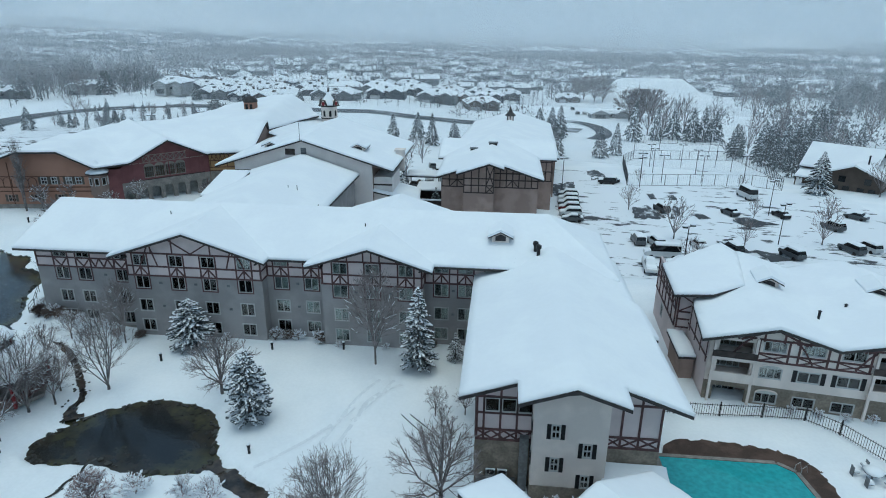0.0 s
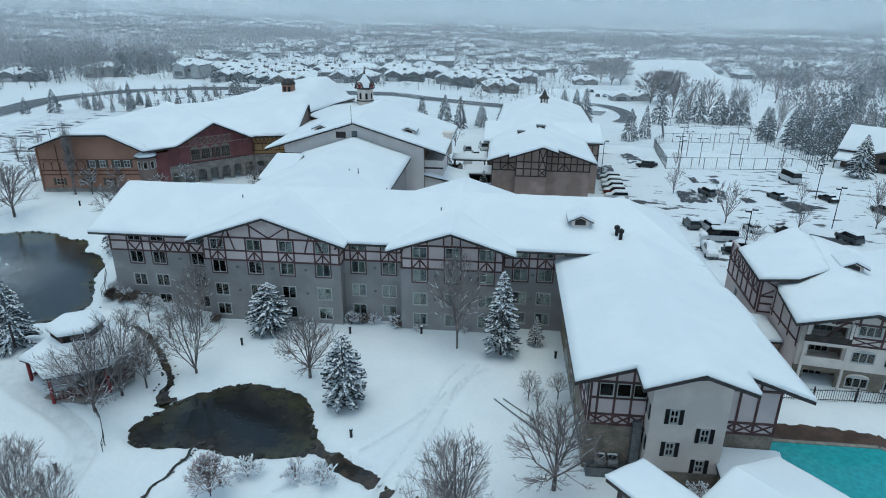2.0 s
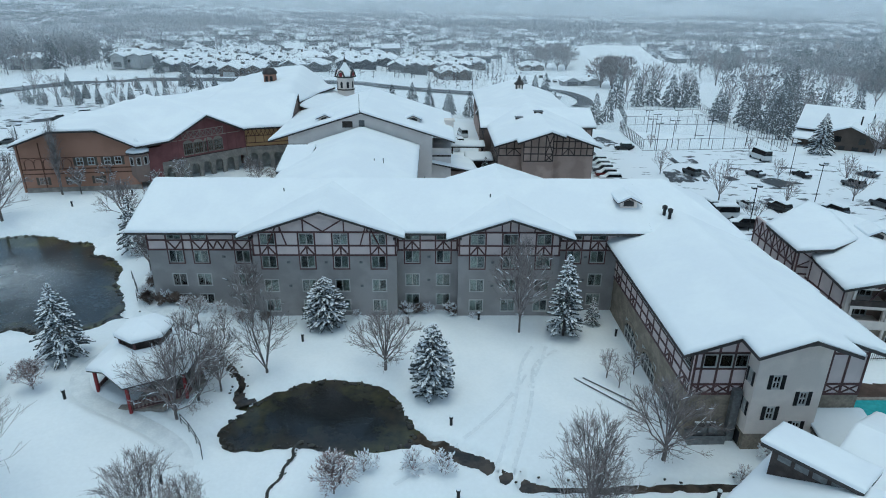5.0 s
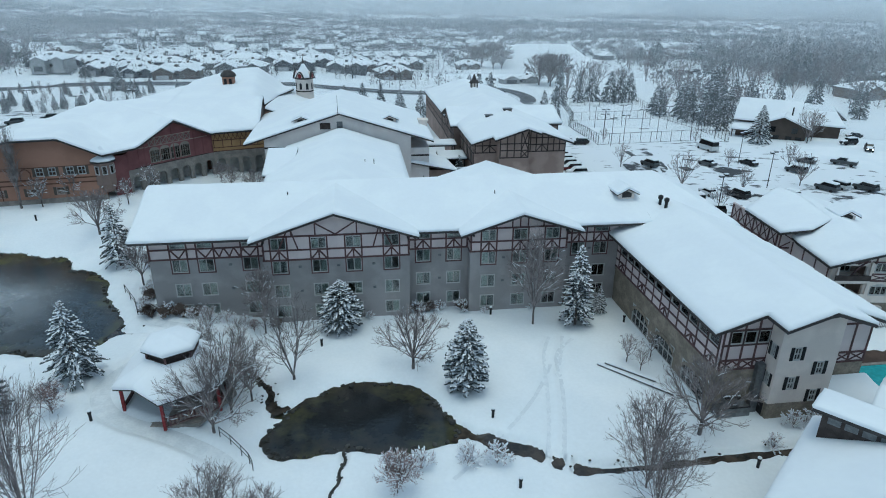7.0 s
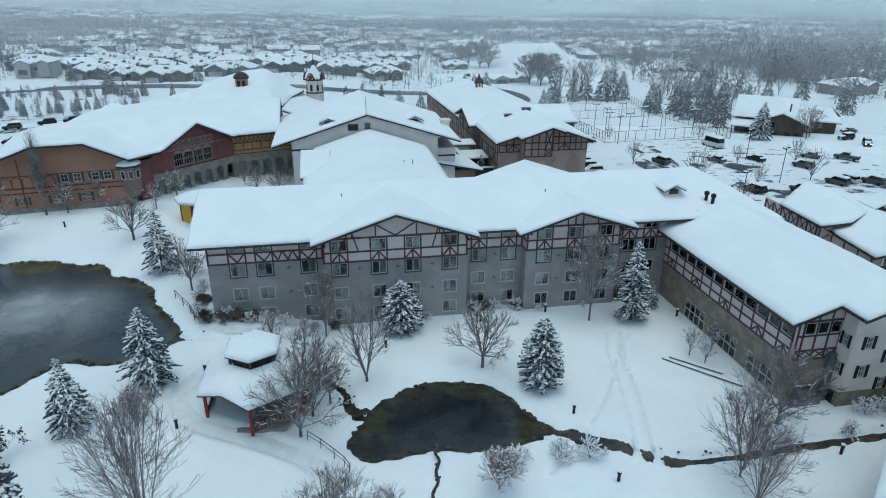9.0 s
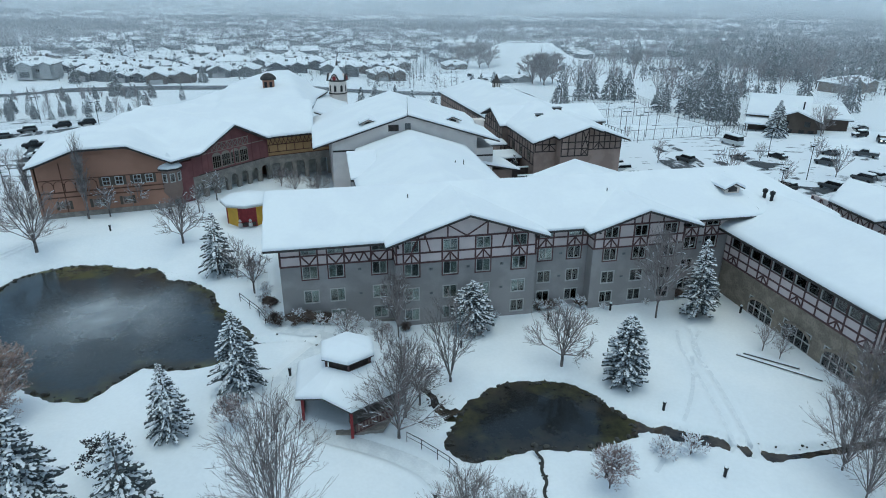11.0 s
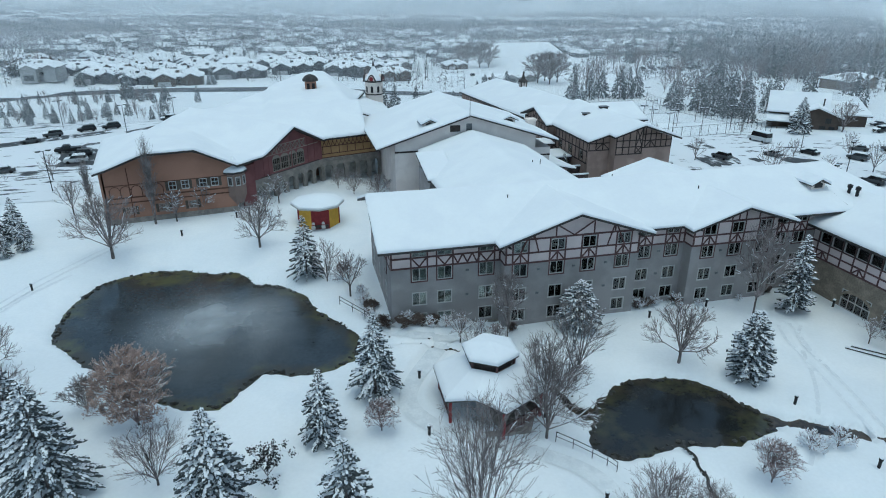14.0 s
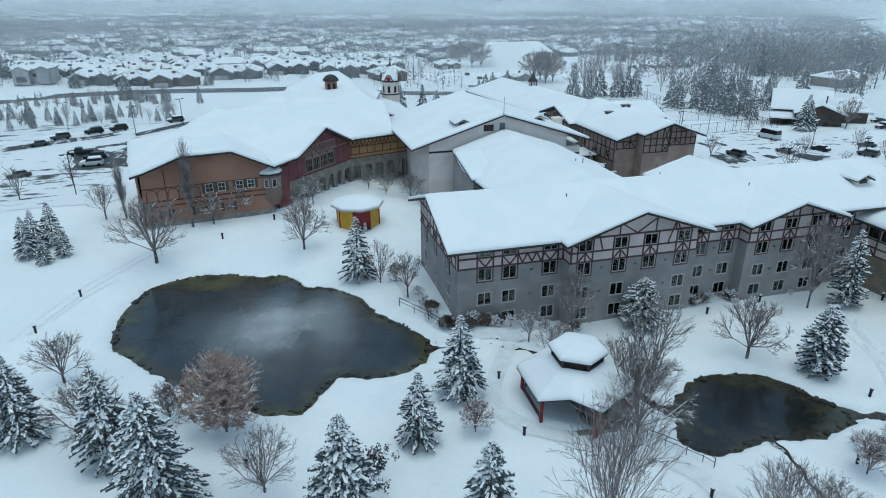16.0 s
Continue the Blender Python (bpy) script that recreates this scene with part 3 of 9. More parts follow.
def base(x, y):
    return float(base_height(x, y))


def height(x, y):
    """The finished snow surface."""
    z = base_height(x, y)
    near = (x > -125) & (x < 62) & (y > 12) & (y < 140)
    z = z + np.where(near, 1, 0) * (0.10 * np.sin(x * 0.21 + y * 0.13) * np.sin(y * 0.17 - x * 0.09))
    wob = 0.35 * np.sin(x * 1.7 + 2 * np.sin(y * 0.9)) * np.sin(y * 1.3 + 1.5 * np.sin(x * 0.7)) + 0.18 * np.sin(3.7 * x + 1.1 * y) * np.sin(4.1 * y - x)
    for pts, level, bank in ((BIG_POND, BIG_LEVEL, 0.9), (SMALL_POND, SMALL_LEVEL, 0.8)):
        d = ring_distance(x, y, rounded(outset(pts, 0.45))) + wob * 0.7
        edge = np.clip(d / bank, 0, 1)
        rim = np.where(d < 9, level + 0.42 + 0.25 * smooth01(d / 3), z)
        blend = smooth01((d - 0.6) / 6.0)
        shore = rim * (1 - blend) + z * blend
        z = np.where(d < 7, np.where(d > 0, level + (shore - level) * np.sqrt(np.clip(edge, 0, 1)), level - 0.6 * np.clip(-d, 0, 1)), z)
    for pts, half, deep in ((BROOK_EAST, 0.32, 0.75), (BROOK_WEST, 0.22, 0.62), (RILL, 0.02, 0.24)):
        d = line_distance(x, y, rounded(pts, False)) + wob * 0.35
        if pts is BROOK_EAST:
            d = d - 0.45 * smooth01((x + 23.5) / 2) * smooth01((-14.2 - x) / 1.5)
            for cx_ in (-18.0, -16.2):
                d = d + 1.6 * np.exp(-((x - cx_ - (y - 37.8) * 0.35) / 0.3) ** 2)
        z = z - deep * (1 - smooth01((d - half) / 0.55)) * np.where(d < 3, 1, 0)
    for pts, half, deep in ((PATH, 0.95, 0.24), (WALK_A, 0.8, 0.2)):
        d = line_distance(x, y, rounded(pts, False)) + wob * 0.12
        z = z - deep * (1 - smooth01((d - half) / 0.35)) + 0.09 * np.exp(-((d - half - 0.6) / 0.35) ** 2)
    for pts in TRACKS:
        d = line_distance(x, y, rounded(pts, False)) + 0.08 * np.sin(x * 3 + y * 5)
        z = z - 0.15 * (1 - smooth01((d - 0.2) / 0.3)) + 0.05 * np.exp(-((d - 0.65) / 0.25) ** 2)
    return z


def spread(fine0, fine1, step, lo, hi, grow=1.22):
    c = list(np.arange(fine0, fine1 + 0.01, step))
    s, a = step, fine0
    while a > lo:
        s *= grow
        a -= s
        c.insert(0, max(a, lo))
    s, a = step, c[-1]
    while a < hi:
        s *= grow
        a += s
        c.append(min(a, hi))
    return np.array(c)


gx, gy = spread(-110, 34, 0.34, -4500, 4500, 1.15), spread(27, 96, 0.34, -900, 4800, 1.15)
GX, GY = np.meshgrid(gx, gy)
GZ = height(GX, GY)


def far_hills(x, y):
    return 115 * np.exp(-((x + 1010) / 270) ** 2 - ((y - 1880) / 270) ** 2) + 24 * np.exp(-((x + 1420) / 320) ** 2 - ((y - 1900) / 330) ** 2) + 44 * np.exp(-((x - 700) / 82) ** 2 - ((y - 1930) / 120) ** 2) + 20 * np.exp(-((x - 830) / 60) ** 2 - ((y - 1940) / 100) ** 2)


# low hills at the rim of the valley, and a broad snowy mound in the fields
GZ = GZ + 13.5 * smooth01((1.25 - np.hypot((GX - 98) / 33, (GY - 432) / 32)) / 0.6)
GZ = GZ + far_hills(GX, GY)
nx_, ny_ = len(gx), len(gy)
ground_mesh = bpy.data.meshes.new("ground")
idx = np.arange(nx_ * ny_).reshape(ny_, nx_)
quads = np.stack([idx[:-1, :-1], idx[:-1, 1:], idx[1:, 1:], idx[1:, :-1]], -1).reshape(-1, 4)
ground_mesh.from_pydata(np.stack([GX, GY, GZ], -1).reshape(-1, 3).tolist(), [], quads.tolist())
ground_mesh.materials.append(SNOW)
ground_mesh.polygons.foreach_set("use_smooth", [True] * len(ground_mesh.polygons))
tagged(new("ground", ground_mesh), "snow-covered ground of the garden and the valley", "ground", kind="structure")


def sheet(name, pts, z, material, label, category):
    mb = Mb()
    mb.poly([(x, y, z) for x, y in pts])
    return tagged(part(name, mb, material), label, category, kind="structure")


def pond(pts, level, label, deep, material, shoals=()):
    """Water sheet of a pond; the attribute tells how shallow it is, for the weed that grows there."""
    line = rounded(outset(pts, 1.3))
    bm = bmesh.new()
    bm.faces.new([bm.verts.new((x, y, level)) for x, y in line])
    for axis in (0, 1):
        lo, hi = min(p[axis] for p in line), max(p[axis] for p in line)
        n = int((hi - lo) / 0.8)
        for k in range(1, n):
            co, no = [0, 0, 0], [0, 0, 0]
            co[axis], no[axis] = lo + (hi - lo) * k / n, 1
            bmesh.ops.bisect_plane(bm, geom=bm.verts[:] + bm.edges[:] + bm.faces[:], plane_co=co, plane_no=no)
    me = bpy.data.meshes.new("water")
    bm.to_mesh(me)
    bm.free()
    me.materials.append(material)
    px, py = np.array([v.co.x for v in me.vertices]), np.array([v.co.y for v in me.vertices])
    d = -ring_distance(px, py, rounded(outset(pts, 0.45)))
    a = me.attributes.new("shallow", "FLOAT", "POINT")
    shallow = np.clip(1 - d / deep, 0, 1)
    for x, y, rx, ry, amount in shoals:
        shallow = np.maximum(shallow, amount * np.exp(-((px - x) / rx) ** 2 - ((py - y) / ry) ** 2))
    a.data.foreach_set("value", shallow.astype(np.float32))
    return tagged(new("water", me), label, "pond", kind="structure")


pond(BIG_POND, BIG_LEVEL, "dark steaming pond with weedy shallows between snowy banks", 4.5, POND, ((-83.5, 86.0, 6.5, 2.6, 0.95), (-77.0, 85.0, 3.5, 2.0, 0.9), (-71.5, 55.5, 3.0, 2.5, 0.8)))
pond(SMALL_POND, SMALL_LEVEL, "small dark pond with brown weed between snowy banks", 9.0, SHADY_POND)


def ribbon(name, pts, half, lift, material, label, category, follow=None):
    """A strip that follows a line over the land."""
    line = rounded(pts, False)
    mb = Mb()
    for i, p in enumerate(line):
        a, b = Vector(line[max(i - 1, 0)]), Vector(line[min(i + 1, len(line) - 1)])
        d = (b - a).normalized()
        z = base(*p) + lift if follow is None else follow(i / (len(line) - 1), p)
        mb.v += [(p[0] - d.y * half, p[1] + d.x * half, z), (p[0] + d.y * half, p[1] - d.x * half, z)]
    for i in range(len(line) - 1):
        mb.f.append((2 * i, 2 * i + 1, 2 * i + 3, 2 * i + 2))
    return tagged(part(name, mb, material), label, category, kind="structure")


ribbon("water", BROOK_EAST, 1.5, -0.5, BROOK, "narrow dark brook running between snow banks", "brook", follow=lambda t, p: max(-0.02, base(*p) - 0.55) if p[0] > -23 else 0.02)
ribbon("water", BROOK_WEST, 1.3, -0.5, BROOK, "narrow dark brook joining the two ponds", "brook", follow=lambda t, p: min(1.17, max(0.01, base(*p) - 0.48)))
def footway(pts, half, label, material=None, lift=0.06):
    """Trodden snow along a path, laid on the finished surface."""
    line = rounded(pts, False, 3)
    mb = Mb()
    for i, p in enumerate(line):
        a, b = Vector(line[max(i - 1, 0)]), Vector(line[min(i + 1, len(line) - 1)])
        d = (b - a).normalized()
        for k in (-1, -0.5, 0, 0.5, 1):
            x, y = p[0] - d.y * half * k, p[1] + d.x * half * k
            mb.v.append((x, y, float(height(np.array([x]), np.array([y]))[0]) + lift))
    for i in range(len(line) - 1):
        for k in range(4):
            q = 5 * i + k
            mb.f.append((q, q + 5, q + 6, q + 1))
    tagged(part("pavement", mb, material or TRODDEN, smooth=True), label, "path", kind="structure")


footway(PATH, 0.85, "curving garden path of trodden snow")
footway(WALK_A, 0.7, "narrow walk of trodden snow along the hotel")
for track in TRACKS:
    footway(track, 0.2, "faint track pressed into the lawn's snow, darkened for groove shade", SHADED_TRACK, 0.03)
ribbon("water", RILL, 0.13, -0.13, ROCK, "thin dark rill among stones in the snow", "rill")


def draped(name, pts, lift, material, label, category, step=3.0, kind="structure"):
    """A sheet over the land inside an outline, on a grid."""
    xs = np.arange(min(p[0] for p in pts), max(p[0] for p in pts) + step, step)
    ys = np.arange(min(p[1] for p in pts), max(p[1] for p in pts) + step, step)
    X, Y = np.meshgrid(xs, ys)
    Z = height(X, Y) + lift
    inside = ring_distance(X, Y, pts) < step * 0.6
    mb = Mb()
    mb.v = np.stack([X, Y, Z], -1).reshape(-1, 3).tolist()
    n = len(xs)
    for j in range(len(ys) - 1):
        for i in range(n - 1):
            if inside[j, i] and inside[j, i + 1] and inside[j + 1, i] and inside[j + 1, i + 1]:
                k = j * n + i
                mb.f.append((k, k + 1, k + n + 1, k + n))
    return tagged(part(name, mb, material, smooth=True), label, category, kind=kind)


draped("parking_lot", [(14, 92), (40, 84), (76, 92), (84, 118), (78, 150), (60, 160), (34, 160), (30, 185), (16, 185), (12, 150)], 0.07, LOT, "parking lot with wet asphalt showing through trodden snow", "parking lot", 2.0)
draped("parking_lot", [(-150, 120), (-104, 120), (-100, 150), (-92, 190), (-98, 215), (-160, 205)], 0.07, LOT, "snowy parking lot beside the orange hall", "parking lot", 2.5)
# bare wet asphalt where cars have stood and turned
PATCHES = (((28.9, 134.1), (32.4, 135.9), (34.5, 126.5), (27.6, 124.9)), ((38.1, 137.1), (39.9, 137.8), (37.9, 129.7), (34.3, 123.8)), ((40.8, 130.9), (42.6, 130.3), (43.6, 127.7), (40.7, 126.5)),
           ((47.4, 127.7), (50.9, 129.4), (55.9, 125.0), (49.3, 121.9)), ((39.7, 112.5), (43.2, 113.7), (43.5, 105.4), (39.0, 103.2)), ((44.3, 107.5), (46.8, 105.9), (49.3, 101.8), (44.9, 100.6)),
           ((26.9, 97.6), (30.5, 98.1), (29.3, 94.1), (25.8, 93.7)), ((34.6, 147.4), (36.2, 147.7), (35.8, 141.8), (34.3, 141.6)), ((39.1, 146.3), (40.8, 146.6), (40.4, 141.9), (38.6, 141.7)),
           ((12.3, 154.1), (18.9, 160.3), (17.6, 141.8), (12.3, 141.0)), ((25.1, 184.6), (28.7, 186.8), (29.1, 167.9), (24.2, 165.0)),
           ((-136.3, 178.3), (-115.2, 191.4), (-113.4, 186.7), (-133.4, 172.7)), ((-119.3, 169.0), (-108.7, 176.6), (-104.4, 150.1), (-114.7, 148.3)), ((-109.7, 187.9), (-97.7, 203.8), (-96.4, 199.3), (-108.2, 183.4)))
for k, pts in enumerate(PATCHES):
    c = Vector((sum(p[0] for p in pts) / 4, sum(p[1] for p in pts) / 4))
    ring = []
    for i in range(28):
        a, b, f = Vector(pts[i // 7]), Vector(pts[(i // 7 + 1) % 4]), (i % 7) / 7
        q = a.lerp(b, f)
        q = c + (q - c) * (1 + 0.32 * noise.noise((q.x * 0.9, q.y * 0.9, k)))
        ring.append((q.x, q.y, base(q.x, q.y) + 0.12))
    mb = Mb()
    mb.v = ring + [(c.x, c.y, base(c.x, c.y) + 0.12)]
    mb.f = [(i, (i + 1) % 28, 28) for i in range(28)] if (Vector(pts[1]) - Vector(pts[0])).cross(Vector(pts[2]) - Vector(pts[1])) > 0 else [((i + 1) % 28, i, 28) for i in range(28)]
    tagged(part("bare_asphalt", mb, WET_LOT), "patch of wet asphalt swept bare of snow", "asphalt", kind="structure")
ribbon("road", [(-176, 182), (-181, 205), (-187, 230), (-180, 256), (-160, 277), (-130, 284), (-100, 281), (-72, 274), (-40, 279), (-5, 285), (22, 283), (34, 279)], 6.0, 0.22, ROAD, "wet two-lane road cleared of snow", "road")
ribbon("road", [(24, 314), (32, 312), (39, 304), (43, 292), (44, 275), (41, 262), (37, 255)], 3.4, 0.26, ROAD, "wet bend of the drive beyond the courts", "road")


# ---------------------------------------------------------------- the hotel: long courtyard building
def panel(face, u0, u1, z0, z1, kind, parent, material=TIMBER, w=0.17):
    """Braces inside one panel of the timber framing."""
    c = (u0 + u1) / 2
    if kind == "A":
        beam(face, (u0, z0), (c, z1), parent, material, w)
        beam(face, (u1, z0), (c, z1), parent, material, w)
        beam(face, (c, z0), (c, z1), parent, material, w)
    elif kind == "V":
        beam(face, (u0, z1), (c, z0), parent, material, w)
        beam(face, (u1, z1), (c, z0), parent, material, w)
    elif kind == "X":
        beam(face, (u0, z0), (u1, z1), parent, material, w)
        beam(face, (u0, z1), (u1, z0), parent, material, w, 0.064)
    elif kind == "/":
        beam(face, (u0, z0), (u1, z1), parent, material, w)
    elif kind == "\\":
        beam(face, (u0, z1), (u1, z0), parent, material, w)


hotel = thing("hotel_building", "long four-storey grey hotel building with half-timbered top floor and snowy roof", "building")
ROWS_Z = [(9.9, 11.2), (7.0, 8.5), (4.0, 5.5), (1.4, 2.85)]


def courtyard_front(x0, x1, y, centres, kind, full_top=11.4):
    """A stretch of the courtyard front between two corners, with its windows and timbers."""
    f = Face(x0, y, x1, y)
    w = 1.62
    holes_low = [(c - x0 - w / 2, c - x0 + w / 2, a, b) for c in centres for a, b in ROWS_Z[1:]]
    holes_top = [(c - x0 - w / 2, c - x0 + w / 2, *ROWS_Z[0]) for c in centres]
    low = [h for h in holes_low if h[3] > 8.45]
    wall(f, 0, f.len, 0.2, 8.55, holes_low, GREY_STUCCO, hotel, label="grey stucco wall")
    wall(f, 0, f.len, 8.55, full_top, holes_top, PINK_STUCCO, hotel, label="pale pinkish stucco wall")
    for i, h in enumerate(holes_low):
        window(f, h[0], h[1], h[2], h[3], hotel, TIMBER if h[3] > 8 else WHITE_PAINT)
    for h in holes_top:
        window(f, h[0], h[1], h[2], h[3], hotel, TIMBER)
    beam(f, (0, 8.6), (f.len, 8.6), hotel)
    beam(f, (0, 9.78), (f.len, 9.78), hotel)
    for c in (0.1, f.len - 0.1):
        beam(f, (c, 8.7), (c, full_top), hotel, out=0.07)
    for h in holes_top:
        for u in (h[0] - 0.12, h[1] + 0.12):
            beam(f, (u, 8.7), (u, full_top), hotel, w=0.18, out=0.065)
        panel(f, h[0], h[1], 8.7, 9.7, kind, hotel)
    for h in low:
        for u in (h[0] - 0.1, h[1] + 0.1):
            beam(f, (u, 6.9), (u, 8.5), hotel, w=0.14)
        beam(f, (h[0] - 0.17, 6.88), (h[1] + 0.17, 6.88), hotel, w=0.16)
    return f


LEFT_X, RIGHT_X = -56.1, -1.2
courtyard_front(LEFT_X, -43.5, 66.1, [-52.9, -50.0, -45.15], "V")
bay1 = courtyard_front(-43.5, -27.1, 64.5, [-41.7, -37.3, -33.45, -29.15], "A")
courtyard_front(-27.1, -20.0, 66.1, [-25.35, -21.7], "A")
bay2 = courtyard_front(-20.0, -8.3, 64.5, [-17.8, -14.05, -10.2], "A")
courtyard_front(-8.3, RIGHT_X, 66.1, [-6.3, -3.5], "A")
for x, y0, y1 in ((-43.5, 66.1, 64.5), (-27.1, 64.5, 66.1), (-20.0, 66.1, 64.5), (-8.3, 64.5, 66.1)):
    f = Face(x, y0, x, y1)
    u0, u1 = (0, 1.3) if y0 > y1 else (0.3, 1.6)
    wall(f, u0, u1, 0.2, 8.55, [], GREY_STUCCO, hotel)
    wall(f, u0, u1, 8.55, 11.4, [], PINK_STUCCO, hotel)
    for z in (8.6, 9.78):
        beam(f, (0, z), (1.6, z), hotel)
# extra braces of the left stretch
f = Face(LEFT_X, 66.1, -43.5, 66.1)
for u in (7.6, 8.7, 9.8):
    panel(f, u - 0.5, u + 0.5, 8.7, 9.7, "V", hotel)
for x in (-47.4, -39.5, -35.2, -31.2, -23.4, -16.0, -12.0, -4.9):
    yf = 64.5 if -43.5 < x < -27.1 or -20 < x < -8.3 else 66.1
    for z in (7.6, 4.6):
        part("wall_vent", Mb().box(x - 0.17, x + 0.17, yf - 0.1, yf + 0.02, z, z + 0.24), GREY_METAL, hotel, "small grey wall vent")
# gables
for f, peak, pu in ((bay1, 14.0, 8.1), (bay2, 13.15, 5.85)):
    L = f.len
    plate(f, [(0, 11.4), (L, 11.4), (L, 11.45), (pu, peak), (0, 11.45)], -0.3, 0.0, PINK_STUCCO, hotel, label="pale stucco gable")
    beam(f, (0, 11.42), (L, 11.42), hotel, out=0.07)
    slope = (peak - 11.4) / pu
    for k in ((0.2, 0.36, 0.64, 0.8) if L > 14 else (0.26, 0.42, 0.58, 0.74)):
        u = L * k
        top = peak - abs(u - pu) * slope
        beam(f, (u, 11.5), (u, top - 0.05), hotel, w=0.16)
    if L > 14:
        beam(f, (pu - 2.6, peak - 2.6 * slope), (pu, 11.5), hotel, w=0.16)
        beam(f, (pu + 2.6, peak - 2.6 * slope), (pu, 11.5), hotel, w=0.16)
        for s in (-1, 1):
            beam(f, (pu + s * 5.2, peak - 5.2 * slope - 0.1), (pu + s * 6.3, 9.9), hotel, w=0.16)
            beam(f, (pu + s * 4.9, peak - 5.0 * slope - 0.1), (pu + s * 4.2, 9.9), hotel, w=0.16)
    else:
        beam(f, (pu, 11.5), (pu, peak - 0.1), hotel, w=0.16)
# west end, back and inner walls
f = Face(LEFT_X, 83.0, LEFT_X, 66.4)
hs = [(2.2, 3.5, a, b) for a, b in ROWS_Z[1:]] + [(7.5, 8.3, a, b) for a, b in ROWS_Z[1:]] + [(12.6, 13.9, a, b) for a, b in ROWS_Z[1:]]
wall(f, 0, f.len, 0.2, 8.55, hs, GREY_STUCCO, hotel, label="grey stucco end wall")
plate(f, [(0, 8.55), (f.len, 8.55), (f.len, 11.35), (8.6, 14.35), (0, 11.35)], -0.3, 0, PINK_STUCCO, hotel, label="pale stucco end gable")
for h in hs:
    window(f, *h, hotel, TIMBER if h[3] > 8 else WHITE_PAINT)
for z in (8.6, 9.78, 11.3):
    beam(f, (0, z), (f.len, z), hotel)
for i in range(11):
    u = 0.4 + i * 1.6
    beam(f, (u, 8.7), (u, min(11.3 + min(u, f.len - u) * 0.36, 14.0)), hotel, w=0.16)
    if i % 2 == 0 and i < 10:
        panel(f, u, u + 1.6, 8.7, 9.7, "A", hotel)
part("back_wall", Mb().box(LEFT_X, 5.5, 82.7, 83.0, 0.2, 11.3), GREY_STUCCO, hotel)
part("end_wall", Mb().prism([(5.5, 82.9, 0.2), (12.1, 76.6, 0.2), (12.1, 64.9, 0.2), (11.8, 64.9, 0.2), (11.8, 76.4, 0.2), (5.5, 82.5, 0.2)], [(5.5, 82.9, 11.0), (12.1, 76.6, 11.0), (12.1, 64.9, 10.2), (11.8, 64.9, 10.2), (11.8, 76.4, 11.0), (5.5, 82.5, 11.0)]), GREY_STUCCO, hotel, "grey stucco end wall")
part("inner_wall", Mb().box(LEFT_X + 0.5, 0, 67.4, 67.6, 0.2, 11.2), ROOM, hotel)
for z in (3.2, 6.1, 9.0):
    part("floor_slab", Mb().box(LEFT_X + 0.4, -1.4, 66.5, 67.4, z, z + 0.25), ROOM, hotel)
part("stone_plinth", Mb().box(-52.5, -43.6, 65.92, 66.07, 0.2, 1.05), STONE_ARCADE, hotel, "snow-dusted stone plinth")
# roofs
MAIN_EAVE, MAIN_RIDGE, RIDGE_Y = 11.3, 14.65, 74.2
slab([(-57.6, 64.6, MAIN_EAVE), (2.0, 64.6, MAIN_EAVE), (2.0, RIDGE_Y, MAIN_RIDGE), (-57.6, RIDGE_Y, MAIN_RIDGE)], hotel, open_edges=(1, 0, 0, 1))
slab([(2.0, 64.6, MAIN_EAVE), (13.5, 64.6, 10.35), (6.0, RIDGE_Y, MAIN_RIDGE), (2.0, RIDGE_Y, MAIN_RIDGE)], hotel, open_edges=(1, 0, 0, 0))
slab([(-57.6, 84.0, MAIN_EAVE), (6.0, 84.0, MAIN_EAVE), (6.0, RIDGE_Y, MAIN_RIDGE), (-57.6, RIDGE_Y, MAIN_RIDGE)], hotel, open_edges=(1, 0, 0, 1))
slab([(6.0, 84.0, MAIN_EAVE), (12.9, 77.3, 11.45), (6.0, RIDGE_Y, MAIN_RIDGE), (6.0, RIDGE_Y, MAIN_RIDGE)], hotel, open_edges=(1, 0, 0, 0))
slab([(13.5, 64.6, 10.35), (12.9, 77.3, 11.45), (6.0, RIDGE_Y, MAIN_RIDGE), (6.0, RIDGE_Y, MAIN_RIDGE)], hotel, open_edges=(1, 0, 0, 0))
gable_roof(hotel, (-35.4, 73.5), (-35.4, 63.0), 9.3, 14.45, 11.35, ends=(0, 1))
gable_roof(hotel, (-14.2, 73.0), (-14.2, 62.8), 7.2, 13.6, 11.25, ends=(0, 1))
gable_roof(hotel, (-14.0, 74.0), (-14.0, 86.0), 7.3, 13.6, 11.3, ends=(0, 1))


def bracket_row(face, us, z, parent):
    for u in us:
        part("eave_bracket", Mb().prism([face.p(u - 0.09, z - 0.25, 0), face.p(u + 0.09, z - 0.25, 0), face.p(u + 0.09, z, 0), face.p(u - 0.09, z, 0)],
                                       [face.p(u - 0.09, z - 0.08, 1.2), face.p(u + 0.09, z - 0.08, 1.2), face.p(u + 0.09, z + 0.05, 1.2), face.p(u - 0.09, z + 0.05, 1.2)]), FASCIA, parent)


bracket_row(bay1, (0.2, bay1.len - 0.2), 11.0, hotel)
bracket_row(bay2, (0.2, bay2.len - 0.2), 11.0, hotel)


